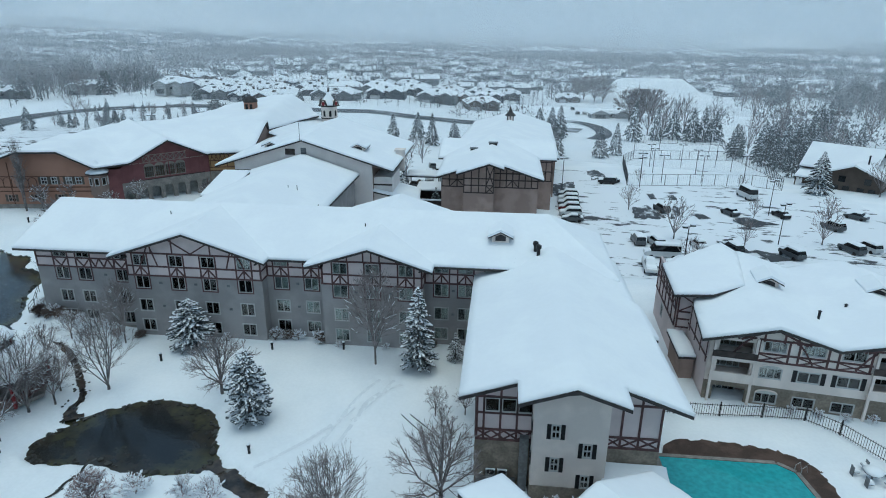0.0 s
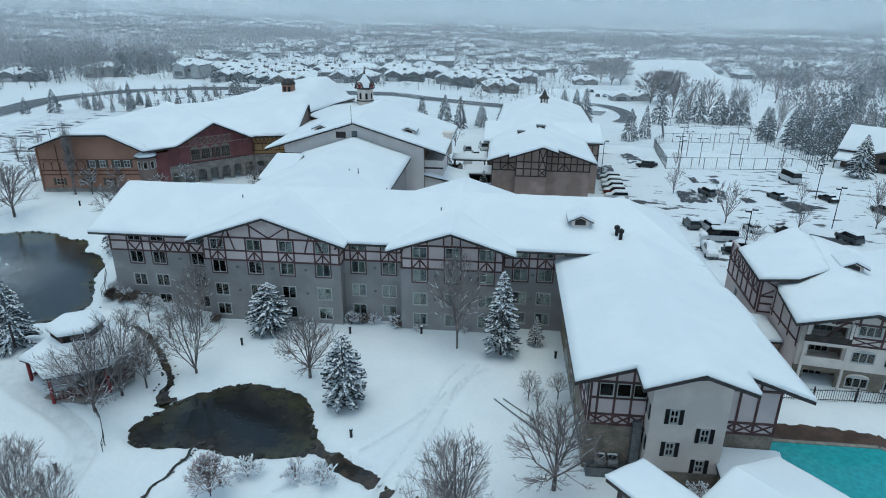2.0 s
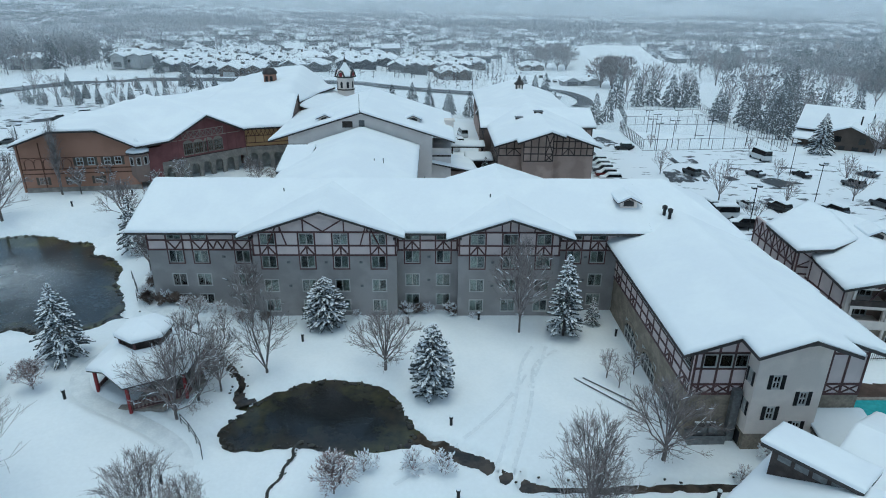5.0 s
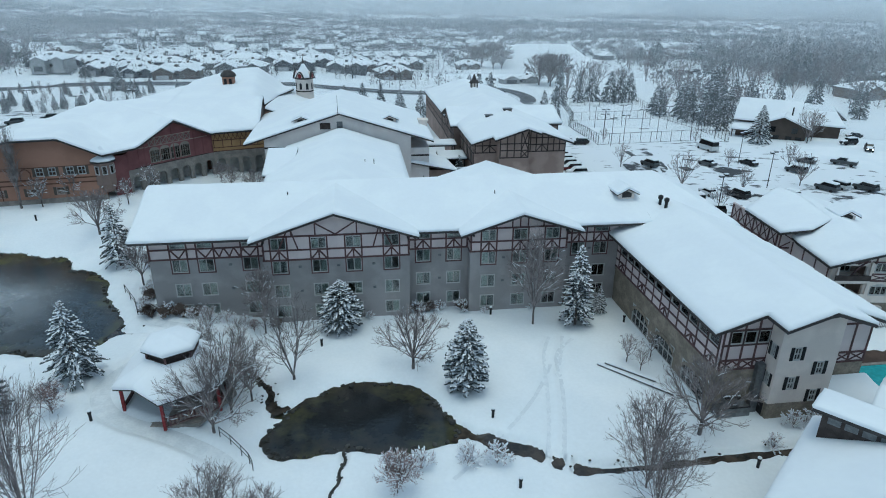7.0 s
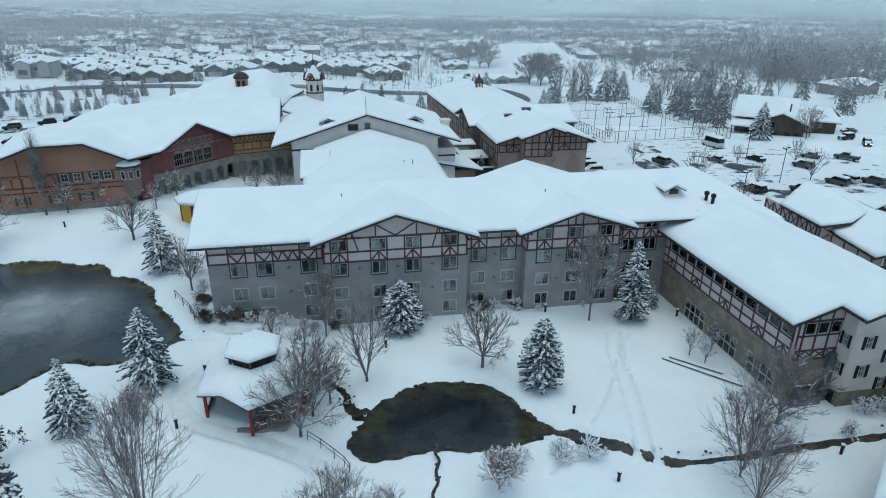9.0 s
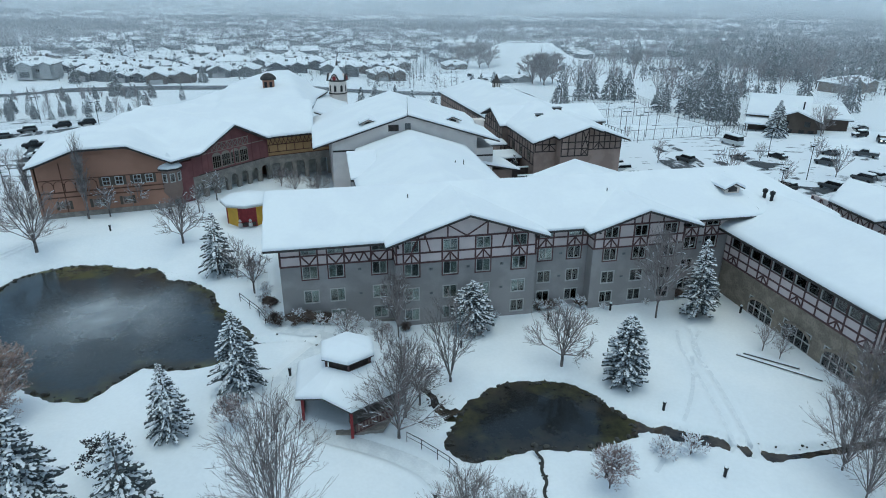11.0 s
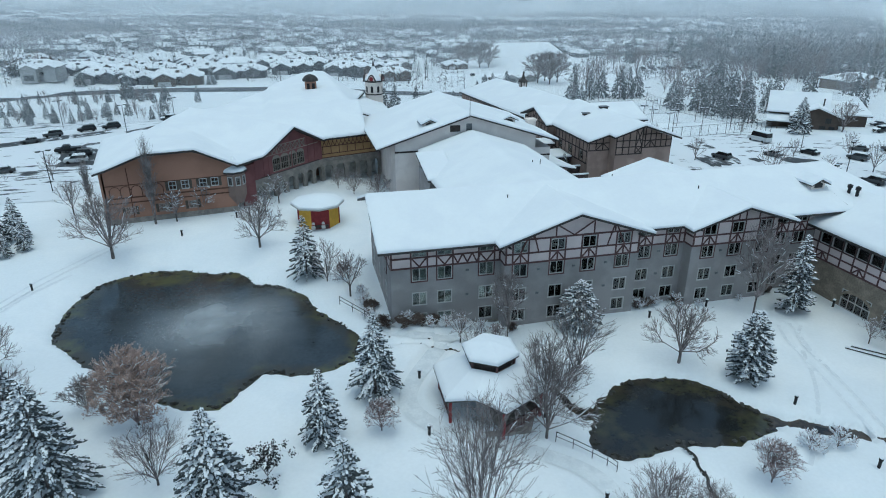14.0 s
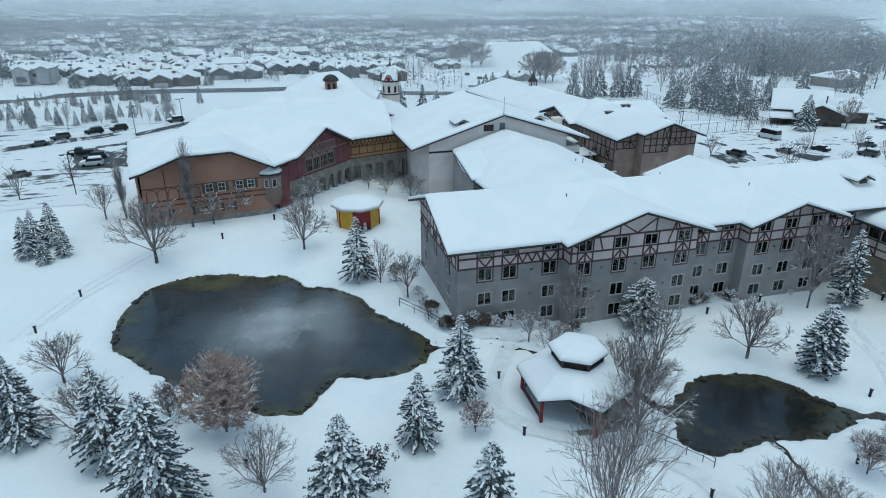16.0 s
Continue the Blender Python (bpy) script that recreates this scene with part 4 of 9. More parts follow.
def roof_dormer(parent, x, y, z, w, turn=0.0, wall_mat=WHITE_STUCCO):
    """A little louvred dormer under its own snowy gable."""
    c, s = math.cos(turn), math.sin(turn)

    def q(a, b, h):
        return (x + a * c - b * s, y + a * s + b * c, z + h)

    mb = Mb().prism([q(-w, 0, -0.6), q(w, 0, -0.6), q(w, 2.6, -0.6), q(-w, 2.6, -0.6)], [q(-w, 0, 0.5), q(w, 0, 0.5), q(w, 2.6, 0.5), q(-w, 2.6, 0.5)])
    mb.prism([q(-w, 0, 0.5), q(w, 0, 0.5), q(0, 0, 1.0)], [q(-w, 2.6, 0.5), q(w, 2.6, 0.5), q(0, 2.6, 1.0)])
    d = part("dormer", mb, wall_mat, parent, "small dormer with a dark louvre")
    part("louvre", Mb().prism([q(-w * 0.6, -0.06, 0.02), q(w * 0.6, -0.06, 0.02), q(w * 0.6, -0.06, 0.55), q(0, -0.06, 0.8), q(-w * 0.6, -0.06, 0.55)],
                              [q(-w * 0.6, -0.01, 0.02), q(w * 0.6, -0.01, 0.02), q(w * 0.6, -0.01, 0.55), q(0, -0.01, 0.8), q(-w * 0.6, -0.01, 0.55)]), FASCIA, d)
    for sgn in (-1, 1):
        lo = [q(sgn * (w + 0.45), -0.5, 0.38), q(sgn * (w + 0.45), 3.0, 0.38), q(0, 3.0, 1.1), q(0, -0.5, 1.1)]
        part("dormer_roof", Mb().prism([(a, b, h) for a, b, h in lo], [(a, b, h + 0.14) for a, b, h in lo]), FASCIA, d)
        part("dormer_snow", Mb().prism([(a, b, h + 0.14) for a, b, h in lo], [(a, b, h + 0.42) for a, b, h in lo]), ROOF_SNOW, d)
    return d


roof_dormer(hotel, 0.3, 68.6, 13.2, 1.0)
for x, y, h in ((4.3, 67.6, 0.9), (4.6, 66.6, 1.2)):
    z = MAIN_EAVE + (y - 64.6) * 0.349
    part("vent_pipe", Mb().lathe(x, y, [(0.2, z - 0.2), (0.2, z + h), (0.32, z + h), (0.32, z + h + 0.35), (0.05, z + h + 0.5)], 8), BLACK_METAL, hotel, "black roof vent")
for x, y in ((-31.5, 88), (-30.2, 88.2), (-41, 71.5), (-16, 70.5), (-24, 78)):
    z = 13.2 if y > 80 else MAIN_RIDGE - abs(y - RIDGE_Y) * 0.349
    part("vent_pipe", Mb().lathe(x, y, [(0.06, z - 0.5), (0.06, z + 0.75)], 6), BLACK_METAL, hotel)

# ---------------------------------------------------------------- the hotel: wing towards the pool
wing = thing("hotel_wing", "hotel wing with arched windows, timbered upper floor and broad snowy roof", "building")
WX0, WX1, WY = -1.2, 13.4, 42.5
W_RIDGE = 12.55
f = Face(WX0, 66.0, WX0, WY + 0.3)
arches = [(6.1, 10.2), (12.0, 16.1), (18.0, 22.1)]
wall(f, 0, f.len, 0.2, 5.2, [(a, b, 0.75, 3.0) for a, b in arches], TAN_STONE, wing, label="tan stone wall")
strip = [(1.2 + i * 1.85, 2.75 + i * 1.85, 7.4, 8.9) for i in range(12)]
wall(f, 0, f.len, 5.2, 9.4, strip, PINK_STUCCO, wing, label="pale stucco upper wall")
for h in strip:
    window(f, *h, wing, DARK_TIMBER, "single", curtain=0.9)
for a, b in arches:
    window(f, a, b, 0.75, 3.0, wing, WHITE_PAINT, "quad", curtain=0.9)
    n = 10
    ring = [((a + b) / 2 + (b - a + 0.5) / 2 * math.cos(math.pi * i / n), 2.1 + 1.15 * math.sin(math.pi * i / n)) for i in range(n + 1)]
    inner = [((a + b) / 2 + (b - a - 0.1) / 2 * math.cos(math.pi * i / n), 2.05 + 0.85 * math.sin(math.pi * i / n)) for i in range(n + 1)]
    for i in range(n):
        mb = Mb().prism([f.p(*ring[i], 0.0), f.p(*ring[i + 1], 0.0), f.p(*inner[i + 1], 0.0), f.p(*inner[i], 0.0)], [f.p(*ring[i], 0.1), f.p(*ring[i + 1], 0.1), f.p(*inner[i + 1], 0.1), f.p(*inner[i], 0.1)])
        part("arch_stone", mb, TAN_STONE, wing)
for z in (5.25, 6.25, 7.28, 9.05):
    beam(f, (0, z), (f.len, z), wing)
for i in range(13):
    u = 1.0 + i * 1.85 - 0.05
    beam(f, (u, 5.3), (u, 9.3), wing, w=0.18, out=0.064)
    if i in (0, 3, 6, 9, 11):
        panel(f, u + 0.1, u + 1.75, 5.35, 6.15, "A", wing)
# end front beside the stair tower
f = Face(WX0, WY, WX1, WY)
hs = [(0.75, 1.85, 7.9, 9.1), (2.1, 3.2, 7.9, 9.1), (3.4, 4.5, 7.9, 9.1)]
wall(f, 0, f.len, 0.2, 5.2, [], TAN_STONE, wing, label="tan stone wall")
wall(f, 0, f.len, 5.2, 9.35, hs, PINK_STUCCO, wing, label="pale stucco upper wall")
plate(f, [(0, 9.35), (f.len, 9.35), (f.len, 9.55), (7.3, 12.2), (0, 9.55)], -0.3, 0, PINK_STUCCO, wing)
for h in hs:
    window(f, *h, wing, DARK_TIMBER, "single", curtain=0.9)
for z in (5.25, 6.2, 7.75, 9.25):
    beam(f, (0, z), (4.6, z), wing)
for z in (5.2, 6.2, 9.2):
    beam(f, (10.2, z), (f.len, z), wing)
for u in (0.1, 0.65, 1.98, 3.3, 4.55, 10.3, 11.5, 12.9, 14.5):
    beam(f, (u, 5.3), (u, min(9.6 + u * 0.37, 9.6 + (14.6 - u) * 0.37)), wing, w=0.18, out=0.064)
for a, b in ((0.15, 1.3), (1.3, 2.3), (2.3, 3.4), (3.4, 4.5), (10.4, 11.5), (11.6, 12.9), (13.0, 14.4)):
    panel(f, a, b, 5.35, 6.1, "X" if a > 9 else ("A" if int(a * 2) % 2 else "X"), wing, w=0.13)
f2 = Face(WX1, WY + 0.3, WX1, 70.0)
wall(f2, 0, f2.len, 0.2, 9.4, [], TAN_STONE, wing)
part("inner_wall", Mb().box(1.5, 1.7, 43.5, 66, 0.2, 9.3), ROOM, wing)
part("inner_wall", Mb().box(-0.8, 13, 45.5, 45.7, 0.2, 9.3), ROOM, wing)
draped_roof(wing, [(-2.55, 41.7), (1.95, 41.7), (1.95, 38.9), (6.1, 38.9), (10.1, 38.9), (10.1, 41.4), (15.2, 41.2), (14.75, 53.0), (15.25, 53.2), (15.0, 59.0), (14.3, 60.2), (14.2, 72.0), (-2.55, 72.0)],
            lambda x, y: W_RIDGE - (6.1 - x) * 0.347 if x < 6.1 else W_RIDGE - (x - 6.1) * 0.345)
# white stair tower
f = Face(3.3, 40.9, 9.05, 40.9)
wins = [(1.45, 2.05, 6.9, 8.05), (3.95, 4.55, 5.3, 6.45), (1.5, 2.1, 3.85, 5.0), (3.95, 4.55, 2.4, 3.5)]
wall(f, 0, f.len, 2.3, 10.9, wins, WHITE_STUCCO, wing, label="white stucco stair tower")
wall(f, 0, f.len, 0.2, 2.3, [], TAN_STONE, wing, out=0.08)
plate(f, [(0, 10.9), (f.len, 10.9), (f.len, 11.0), (2.7, 11.95), (0, 11.0)], -0.3, 0, WHITE_STUCCO, wing)


def shutters(face, h, parent, material=BLACK_METAL, w=0.32):
    for a, b in ((h[0] - w - 0.08, h[0] - 0.08), (h[1] + 0.08, h[1] + w + 0.08)):
        mb = Mb()
        mb.prism([face.p(a, h[2] - 0.1, 0.01), face.p(b, h[2] - 0.1, 0.01), face.p(b, h[3] + 0.1, 0.01), face.p(a, h[3] + 0.1, 0.01)],
                 [face.p(a, h[2] - 0.1, 0.06), face.p(b, h[2] - 0.1, 0.06), face.p(b, h[3] + 0.1, 0.06), face.p(a, h[3] + 0.1, 0.06)])
        for k in range(3):
            z0 = h[2] + (h[3] - h[2]) * k / 3
            mb.prism([face.p(a + 0.05, z0, 0.06), face.p(b - 0.05, z0, 0.06), face.p(b - 0.05, z0 + 0.26, 0.06), face.p(a + 0.05, z0 + 0.26, 0.06)],
                     [face.p(a + 0.05, z0, 0.085), face.p(b - 0.05, z0, 0.085), face.p(b - 0.05, z0 + 0.26, 0.085), face.p(a + 0.05, z0 + 0.26, 0.085)])
        part("shutter", mb, material, parent, "black shutter")


for h in wins:
    window(f, *h, wing, WHITE_PAINT, "grid", curtain=0.9)
    shutters(f, h, wing)
fl = Face(3.3, 42.5, 3.3, 40.9)
wins = [(0.55, 1.05, 7.0, 8.1), (0.55, 1.05, 4.1, 5.2)]
wall(fl, 0, 1.3, 2.3, 10.9, wins, WHITE_STUCCO, wing)
wall(fl, 0, 1.3, 0.2, 2.3, [(0.3, 1.2, 0.2, 2.1)], TAN_STONE, wing, out=0.08)
for h in wins:
    window(fl, *h, wing, WHITE_PAINT, "grid", curtain=0.9)
    shutters(fl, h, wing, w=0.26)
part("door", Mb().box(3.24, 3.36, 41.32, 42.18, 0.7, 2.1), BLACK_METAL, wing, "dark service door")
wall(Face(9.05, 40.9, 9.05, 42.5), 0.3, 1.6, 0.2, 10.9, [], WHITE_STUCCO, wing)
part("duct", Mb().box(2.4, 3.1, 41.9, 42.45, 0.6, 5.9), GREY_METAL, wing, "galvanised air duct")
# low lean-to by the tower, with a snowy flat roof
part("lean_to_wall", Mb().box(9.1, 13.6, 38.3, 42.3, 0.2, 2.6), TAN_STONE, wing, "low stone lean-to")
slab([(8.9, 37.9, 2.6), (14.1, 37.9, 2.6), (14.1, 42.4, 3.5), (8.9, 42.4, 3.5)], wing, open_edges=(1, 1, 0, 1))

plinth = thing("equipment_platform", "low grey equipment platform against the hotel wing wall", "platform")
part("platform", Mb().box(-1.0, 2.2, 41.45, 42.46, 0.3, 1.62), GREY_METAL, plinth)
part("platform_rail", Mb().tube([(-1.0, 41.5, 1.66), (2.2, 41.5, 1.66)], [0.05, 0.05], 5), BLACK_METAL, plinth)
for i, x in enumerate((0.15, 1.12)):
    ac = thing("air_conditioner", "grey-white outdoor air conditioning unit with round fan grille", "air conditioner", "units by the wall")
    zg = 1.62
    part("casing", Mb().box(x - 0.4, x + 0.4, 41.65, 42.35, zg, zg + 0.75), GREY_METAL, ac)
    part("fan_grille", Mb().lathe(x, 42.0, [(0.3, zg + 0.75), (0.3, zg + 0.8), (0.06, zg + 0.82)], 12), BLACK_METAL, ac, "dark round fan grille")
    part("snow_cap", Mb().box(x - 0.4, x + 0.4, 42.2, 42.36, zg + 0.75, zg + 0.85), ROOF_SNOW, ac)

# ---------------------------------------------------------------- link building and the gabled hall behind
link = thing("link_building", "low link building with a broad snow-covered gable roof", "building")
draped_roof(link, [(-45.9, 74.4), (-25.2, 74.4), (-25.2, 107.6), (-44.6, 107.6), (-46.2, 96.5)], lambda x, y: 14.5 - abs(x + 35.3) * 0.325)
slab([(-46.6, 90.4, 11.2), (-42.5, 90.4, 11.2), (-42.0, 99.5, 13.1), (-46.6, 99.5, 13.1)], link, open_edges=(1, 1, 1, 1))
part("stair_wall", Mb().box(-46.2, -43.0, 90.9, 99.2, 1.0, 11.1), GREY_STUCCO, link, "grey stucco stair wall")
part("wall", Mb().box(-44.6, -26.0, 84, 107, 1, 10.9), GREY_STUCCO, link)

hall = thing("gabled_hall", "grey stucco hall with a wide shallow gable and snowy roof", "building")
f = Face(-48.5, 108.3, -23.0, 108.3)
hs = [(9.6, 11.2, 14.2, 15.3), (13.0, 14.1, 14.1, 15.6)]
wall(f, 0, f.len, 1.0, 12.2, [], HALL_STUCCO, hall, label="grey stucco wall")
plate(f, [(0, 12.2), (f.len, 12.2), (f.len, 12.9), (13.0, 16.9), (0, 12.9)], -0.3, 0, HALL_STUCCO, hall, label="pale stucco gable")
plate(f, [(9.7, 14.3), (11.5, 14.3), (11.5, 15.4), (9.7, 15.4)], 0, 0.06, DARK_TIMBER, hall, "louvre")
plate(f, [(12.6, 14.3), (13.6, 14.3), (13.6, 15.6), (12.6, 15.6)], 0, 0.06, GREY_METAL, hall, "louvre")
beam(f, (0, 11.2), (9, 11.2), hall, DARK_TIMBER, 0.3)
wall(Face(-48.5, 132, -48.5, 108.6), 0, 23.4, 1.0, 12.6, [], HALL_STUCCO, hall)
wall(Face(-23.0, 108.6, -23.0, 132), 0, 23.4, 1.0, 12.6, [], BROWN_STUCCO, hall)
part("side_annex", Mb().box(-23.0, -19.6, 109.5, 118, 1, 10.4), HALL_STUCCO, hall)
beam(Face(-23.0, 109.5, -19.6, 109.5), (0, 9.0), (3.4, 9.0), hall, DARK_TIMBER, 0.3)
slab([(-23.2, 108.6, 8.0), (-14.5, 108.6, 6.2), (-15.5, 118, 6.2), (-23.2, 118, 8.0)], hall, open_edges=(1, 1, 1, 1))
part("annex_wall", Mb().box(-22.9, -15.6, 110, 118, 0.5, 6.0), BROWN_STUCCO, hall)
gable_roof(hall, (-35.4, 107.3), (-35.4, 134.0), 16.4, 17.2, 12.1, ends=(1, 1))
roof_dormer(hall, -42.0, 110.0, 15.0, 1.2)
roof_dormer(hall, -26.5, 113.0, 14.4, 1.2)
part("chimney", Mb().box(-20.5, -18.9, 118.8, 120.4, 9.5, 13.4).box(-20.7, -18.7, 118.6, 120.6, 13.4, 13.7), WHITE_STUCCO, hall, "white stucco chimney")
part("mast", Mb().lathe(-35.6, 107.2, [(0.05, 17), (0.03, 20.2)], 6), BLACK_METAL, hall)

# ---------------------------------------------------------------- half-timbered wing to the north
north = thing("timbered_wing", "brown stucco and dark-timbered hotel wing with a long snowy roof", "building")
# three bays of the front: the middle one stands proud
ROOF_TOP = 13.95
for label, x0, x1, y, low, posts, xs in (("left bay", -10.8, -6.4, 111.6, 8.6, 4, (1,)), ("proud middle bay", -6.6, -1.1, 109.0, 8.2, 5, (4,)), ("right bay", -1.3, 6.9, 111.8, 8.6, 8, ())):
    f = Face(x0, y, x1, y)
    top = [(0, ROOF_TOP - 0.4 - 0.342 * abs(x0 + 2.0)), (f.len, ROOF_TOP - 0.4 - 0.342 * abs(x1 + 2.0))]
    peak = [(-2.0 - x0, ROOF_TOP - 0.4)] if x0 < -2.0 < x1 else []
    plate(f, [(0, -1), (f.len, -1)] + [top[1]] + peak + [top[0]], -2.9 if "middle" in label else -0.3, 0, TAUPE, north, label="brown stucco " + label)
    rows = (low, low + 1.35, low + 2.6)
    for z in rows:
        a = 0.0 if ROOF_TOP - 0.5 - 0.342 * abs(x0 + 2.0) > z else -2.0 - x0 - (ROOF_TOP - 0.5 - z) / 0.342
        b = f.len if ROOF_TOP - 0.5 - 0.342 * abs(x1 + 2.0) > z else -2.0 - x0 + (ROOF_TOP - 0.5 - z) / 0.342
        beam(f, (max(0, a), z), (min(f.len, b), z), north, DARK_TIMBER, 0.2)
    step = (f.len - 0.2) / (posts - 1)
    for i in range(posts):
        u = 0.1 + step * i
        beam(f, (u, low), (u, ROOF_TOP - 0.5 - 0.342 * abs(x0 + u + 2.0)), north, DARK_TIMBER, 0.2, 0.07)
    if "middle" in label:
        panel(f, 0.1 + step * 3, f.len - 0.1, low, low + 1.35, "X", north, DARK_TIMBER)
        panel(f, 0.1 + step * 3, f.len - 0.1, low + 1.35, 13.1, "X", north, DARK_TIMBER)
    else:
        u = 0.1 + step * (1 if "left" in label else 2)
        beam(f, (u, low), (u + step, low + 1.35), north, DARK_TIMBER, 0.16, 0.065)
        beam(f, (u + 2 * step, low), (u + step, low + 1.35), north, DARK_TIMBER, 0.16, 0.065)
wall(Face(6.9, 112.1, 6.9, 129), 0, 16.9, -1, 10.3, [], TAUPE, north)
fw = Face(-10.8, 129, -10.8, 111.9)
wall(fw, 0, fw.len, -1, 10.3, [(0.5 + 1.65 * i, 1.75 + 1.65 * i, 6.5, 8.0) for i in (2, 5, 8)], TAUPE, north)
for z in (6.0, 8.3, 10.0):
    beam(fw, (0, z), (fw.len, z), north, DARK_TIMBER, 0.22)
for i in range(11):
    beam(fw, (0.3 + 1.65 * i, 6), (0.3 + 1.65 * i, 10.2), north, DARK_TIMBER, 0.18, 0.07)
for i in (2, 5, 8):
    window(fw, 0.5 + 1.65 * i, 1.75 + 1.65 * i, 6.5, 8.0, north, SAGE)
draped_roof(north, [(-11.7, 110.1), (-7.8, 109.6), (-7.8, 107.2), (-2.0, 106.9), (0.6, 106.9), (0.6, 109.4), (7.8, 109.8), (7.8, 137.0), (-11.7, 137.0)], lambda x, y: ROOF_TOP - abs(x + 2.0) * 0.342)
# cross gables to both sides
gable_roof(north, (-2.0, 135.4), (-13.0, 135.4), 7.9, 13.0, 10.5, ends=(0, 1))
gable_roof(north, (-2.0, 135.4), (11.4, 135.4), 7.0, 13.0, 10.5, ends=(0, 1))
for f, deep in ((Face(-12.1, 142.4, -12.1, 128.4), 1.3), (Face(10.6, 128.4, 10.6, 142.4), 3.7)):
    plate(f, [(0, -2), (14, -2), (14, 10.2), (7, 12.4), (0, 10.2)], -deep, 0, TAUPE, north, label="brown stucco cross gable")
    for z in (6.0, 8.3, 10.1):
        beam(f, (0, z), (14, z), north, DARK_TIMBER, 0.22)
    for i in range(9):
        u = 0.2 + 1.7 * i
        beam(f, (u, 6.0), (u, 12.3 - 0.31 * abs(u - 7)), north, DARK_TIMBER, 0.2, 0.07)
    beam(f, (3.6, 8.3), (7, 12.2), north, DARK_TIMBER, 0.18, 0.065)
    beam(f, (10.4, 8.3), (7, 12.2), north, DARK_TIMBER, 0.18, 0.065)
f = Face(6.9, 128.4, 10.6, 128.4)
for z in (6.0, 8.0, 10.0):
    beam(f, (0, z), (f.len, z), north, DARK_TIMBER, 0.22)
for i in range(4):
    beam(f, (0.15 + 1.13 * i, 6.0), (0.15 + 1.13 * i, 10.2), north, DARK_TIMBER, 0.18, 0.07)
panel(f, 1.28, 2.41, 6.0, 8.0, "X", north, DARK_TIMBER)


# the long lower block behind, its ridge drifting east and falling
def back_height(x, y):
    k = (y - 136) / 77
    return 12.6 - 3.5 * k - 0.285 * abs(x + 0.5 - 4.2 * k)


draped_roof(north, [(-11.6, 139.0), (12.8, 139.0), (15.6, 208.5), (3.7, 213.0), (-9.5, 212.0)], back_height, cell=1.2)
for f, z0, z1 in ((Face(-8.9, 211.0, -10.9, 140.0), 5.1, 8.1), (Face(12.0, 140.0, 14.8, 208.0), 8.1, 5.9)):
    plate(f, [(0, -6), (f.len, -6), (f.len, z1), (0, z0)], -0.3, 0, TAUPE, north, label="brown stucco side wall")
    for i in range(24):
        u = 0.4 + (f.len - 0.8) * i / 23
        z = z0 + (z1 - z0) * u / f.len
        beam(f, (u, z - 3.6), (u, z - 0.05), north, DARK_TIMBER, 0.25, 0.07)
    for d in (0.2, 1.9, 3.6):
        beam(f, (0, z0 - d), (f.len, z1 - d), north, DARK_TIMBER, 0.25)
f = Face(14.8, 208.0, -8.9, 211.0)
plate(f, [(0, -6), (f.len, -6), (f.len, 5.1), (11.2, 8.6), (0, 5.9)], -0.3, 0, TAUPE, north)
cx, cy, cz = 2.1, 182.6, 10.0
part("cupola", Mb().box(cx - 0.9, cx + 0.9, cy - 0.9, cy + 0.9, cz, cz + 1.9), WHITE_STUCCO, north, "roof cupola with louvres")
for f in (Face(cx - 0.9, cy - 0.9, cx + 0.9, cy - 0.9), Face(cx - 0.9, cy + 0.9, cx - 0.9, cy - 0.9), Face(cx + 0.9, cy - 0.9, cx + 0.9, cy + 0.9)):
    for u in (0.1, 0.9, 1.7):
        beam(f, (u, cz), (u, cz + 1.85), north, DARK_TIMBER, 0.22, 0.05)
part("cupola_roof", Mb().lathe(cx, cy, [(1.6, cz + 1.9), (1.5, cz + 2.1), (0.7, cz + 2.9), (0.12, cz + 4.4)], 8), FASCIA, north)
for x, y, zz in ((-1.7, 124.6, 13.9), (-5.4, 124.5, 12.7)):
    part("roof_hatch", Mb().box(x - 0.8, x + 0.8, y - 0.5, y + 0.5, zz, zz + 0.55), DARK_TIMBER, north)
    part("hatch_lid", Mb().box(x - 0.95, x + 0.95, y - 0.65, y + 0.65, zz + 0.55, zz + 0.68), GREY_METAL, north)

# porch roofs between hall and timbered wing
porch = thing("service_porch", "open service porch with flat snowy roofs and dark posts", "porch")
for x0, x1, y0, y1, z in ((-16.5, -11.0, 118.3, 123.9, 5.9), (-19.2, -12.2, 124.3, 128.0, 7.3)):
    for px, py in ((x0 + 0.3, y0 + 0.3), (x1 - 0.5, y0 + 0.3), (x1 - 0.5, y1 - 0.5), (x0 + 0.3, y1 - 0.5)):
        part("post", Mb().box(px, px + 0.2, py, py + 0.2, 0.3, z - 0.2), DARK_TIMBER, porch)
    slab([(x0, y0, z), (x1, y0, z), (x1, y1, z + 0.2), (x0, y1, z + 0.2)], porch, open_edges=(1, 1, 1, 1))
part("rear_wall", Mb().box(-16.2, -11.3, 122.6, 122.9, 0.3, 5.5), DARK_TIMBER, porch, "dark boarded rear wall")
# boarded yard walls with snow on top
for y, x0, z in ((114.2, -15.4, 5.0), (110.4, -14.2, 4.4)):
    yard = thing("yard_wall", "dark boarded yard wall with a line of snow on top", "wall", "yard walls")
    part("boards", Mb().box(x0, -11.0, y, y + 0.2, 0.3, z), DARK_TIMBER, yard)
    part("snow_cap", Mb().box(x0 - 0.05, -10.9, y - 0.12, y + 0.35, z, z + 0.22), ROOF_SNOW, yard, "line of snow")

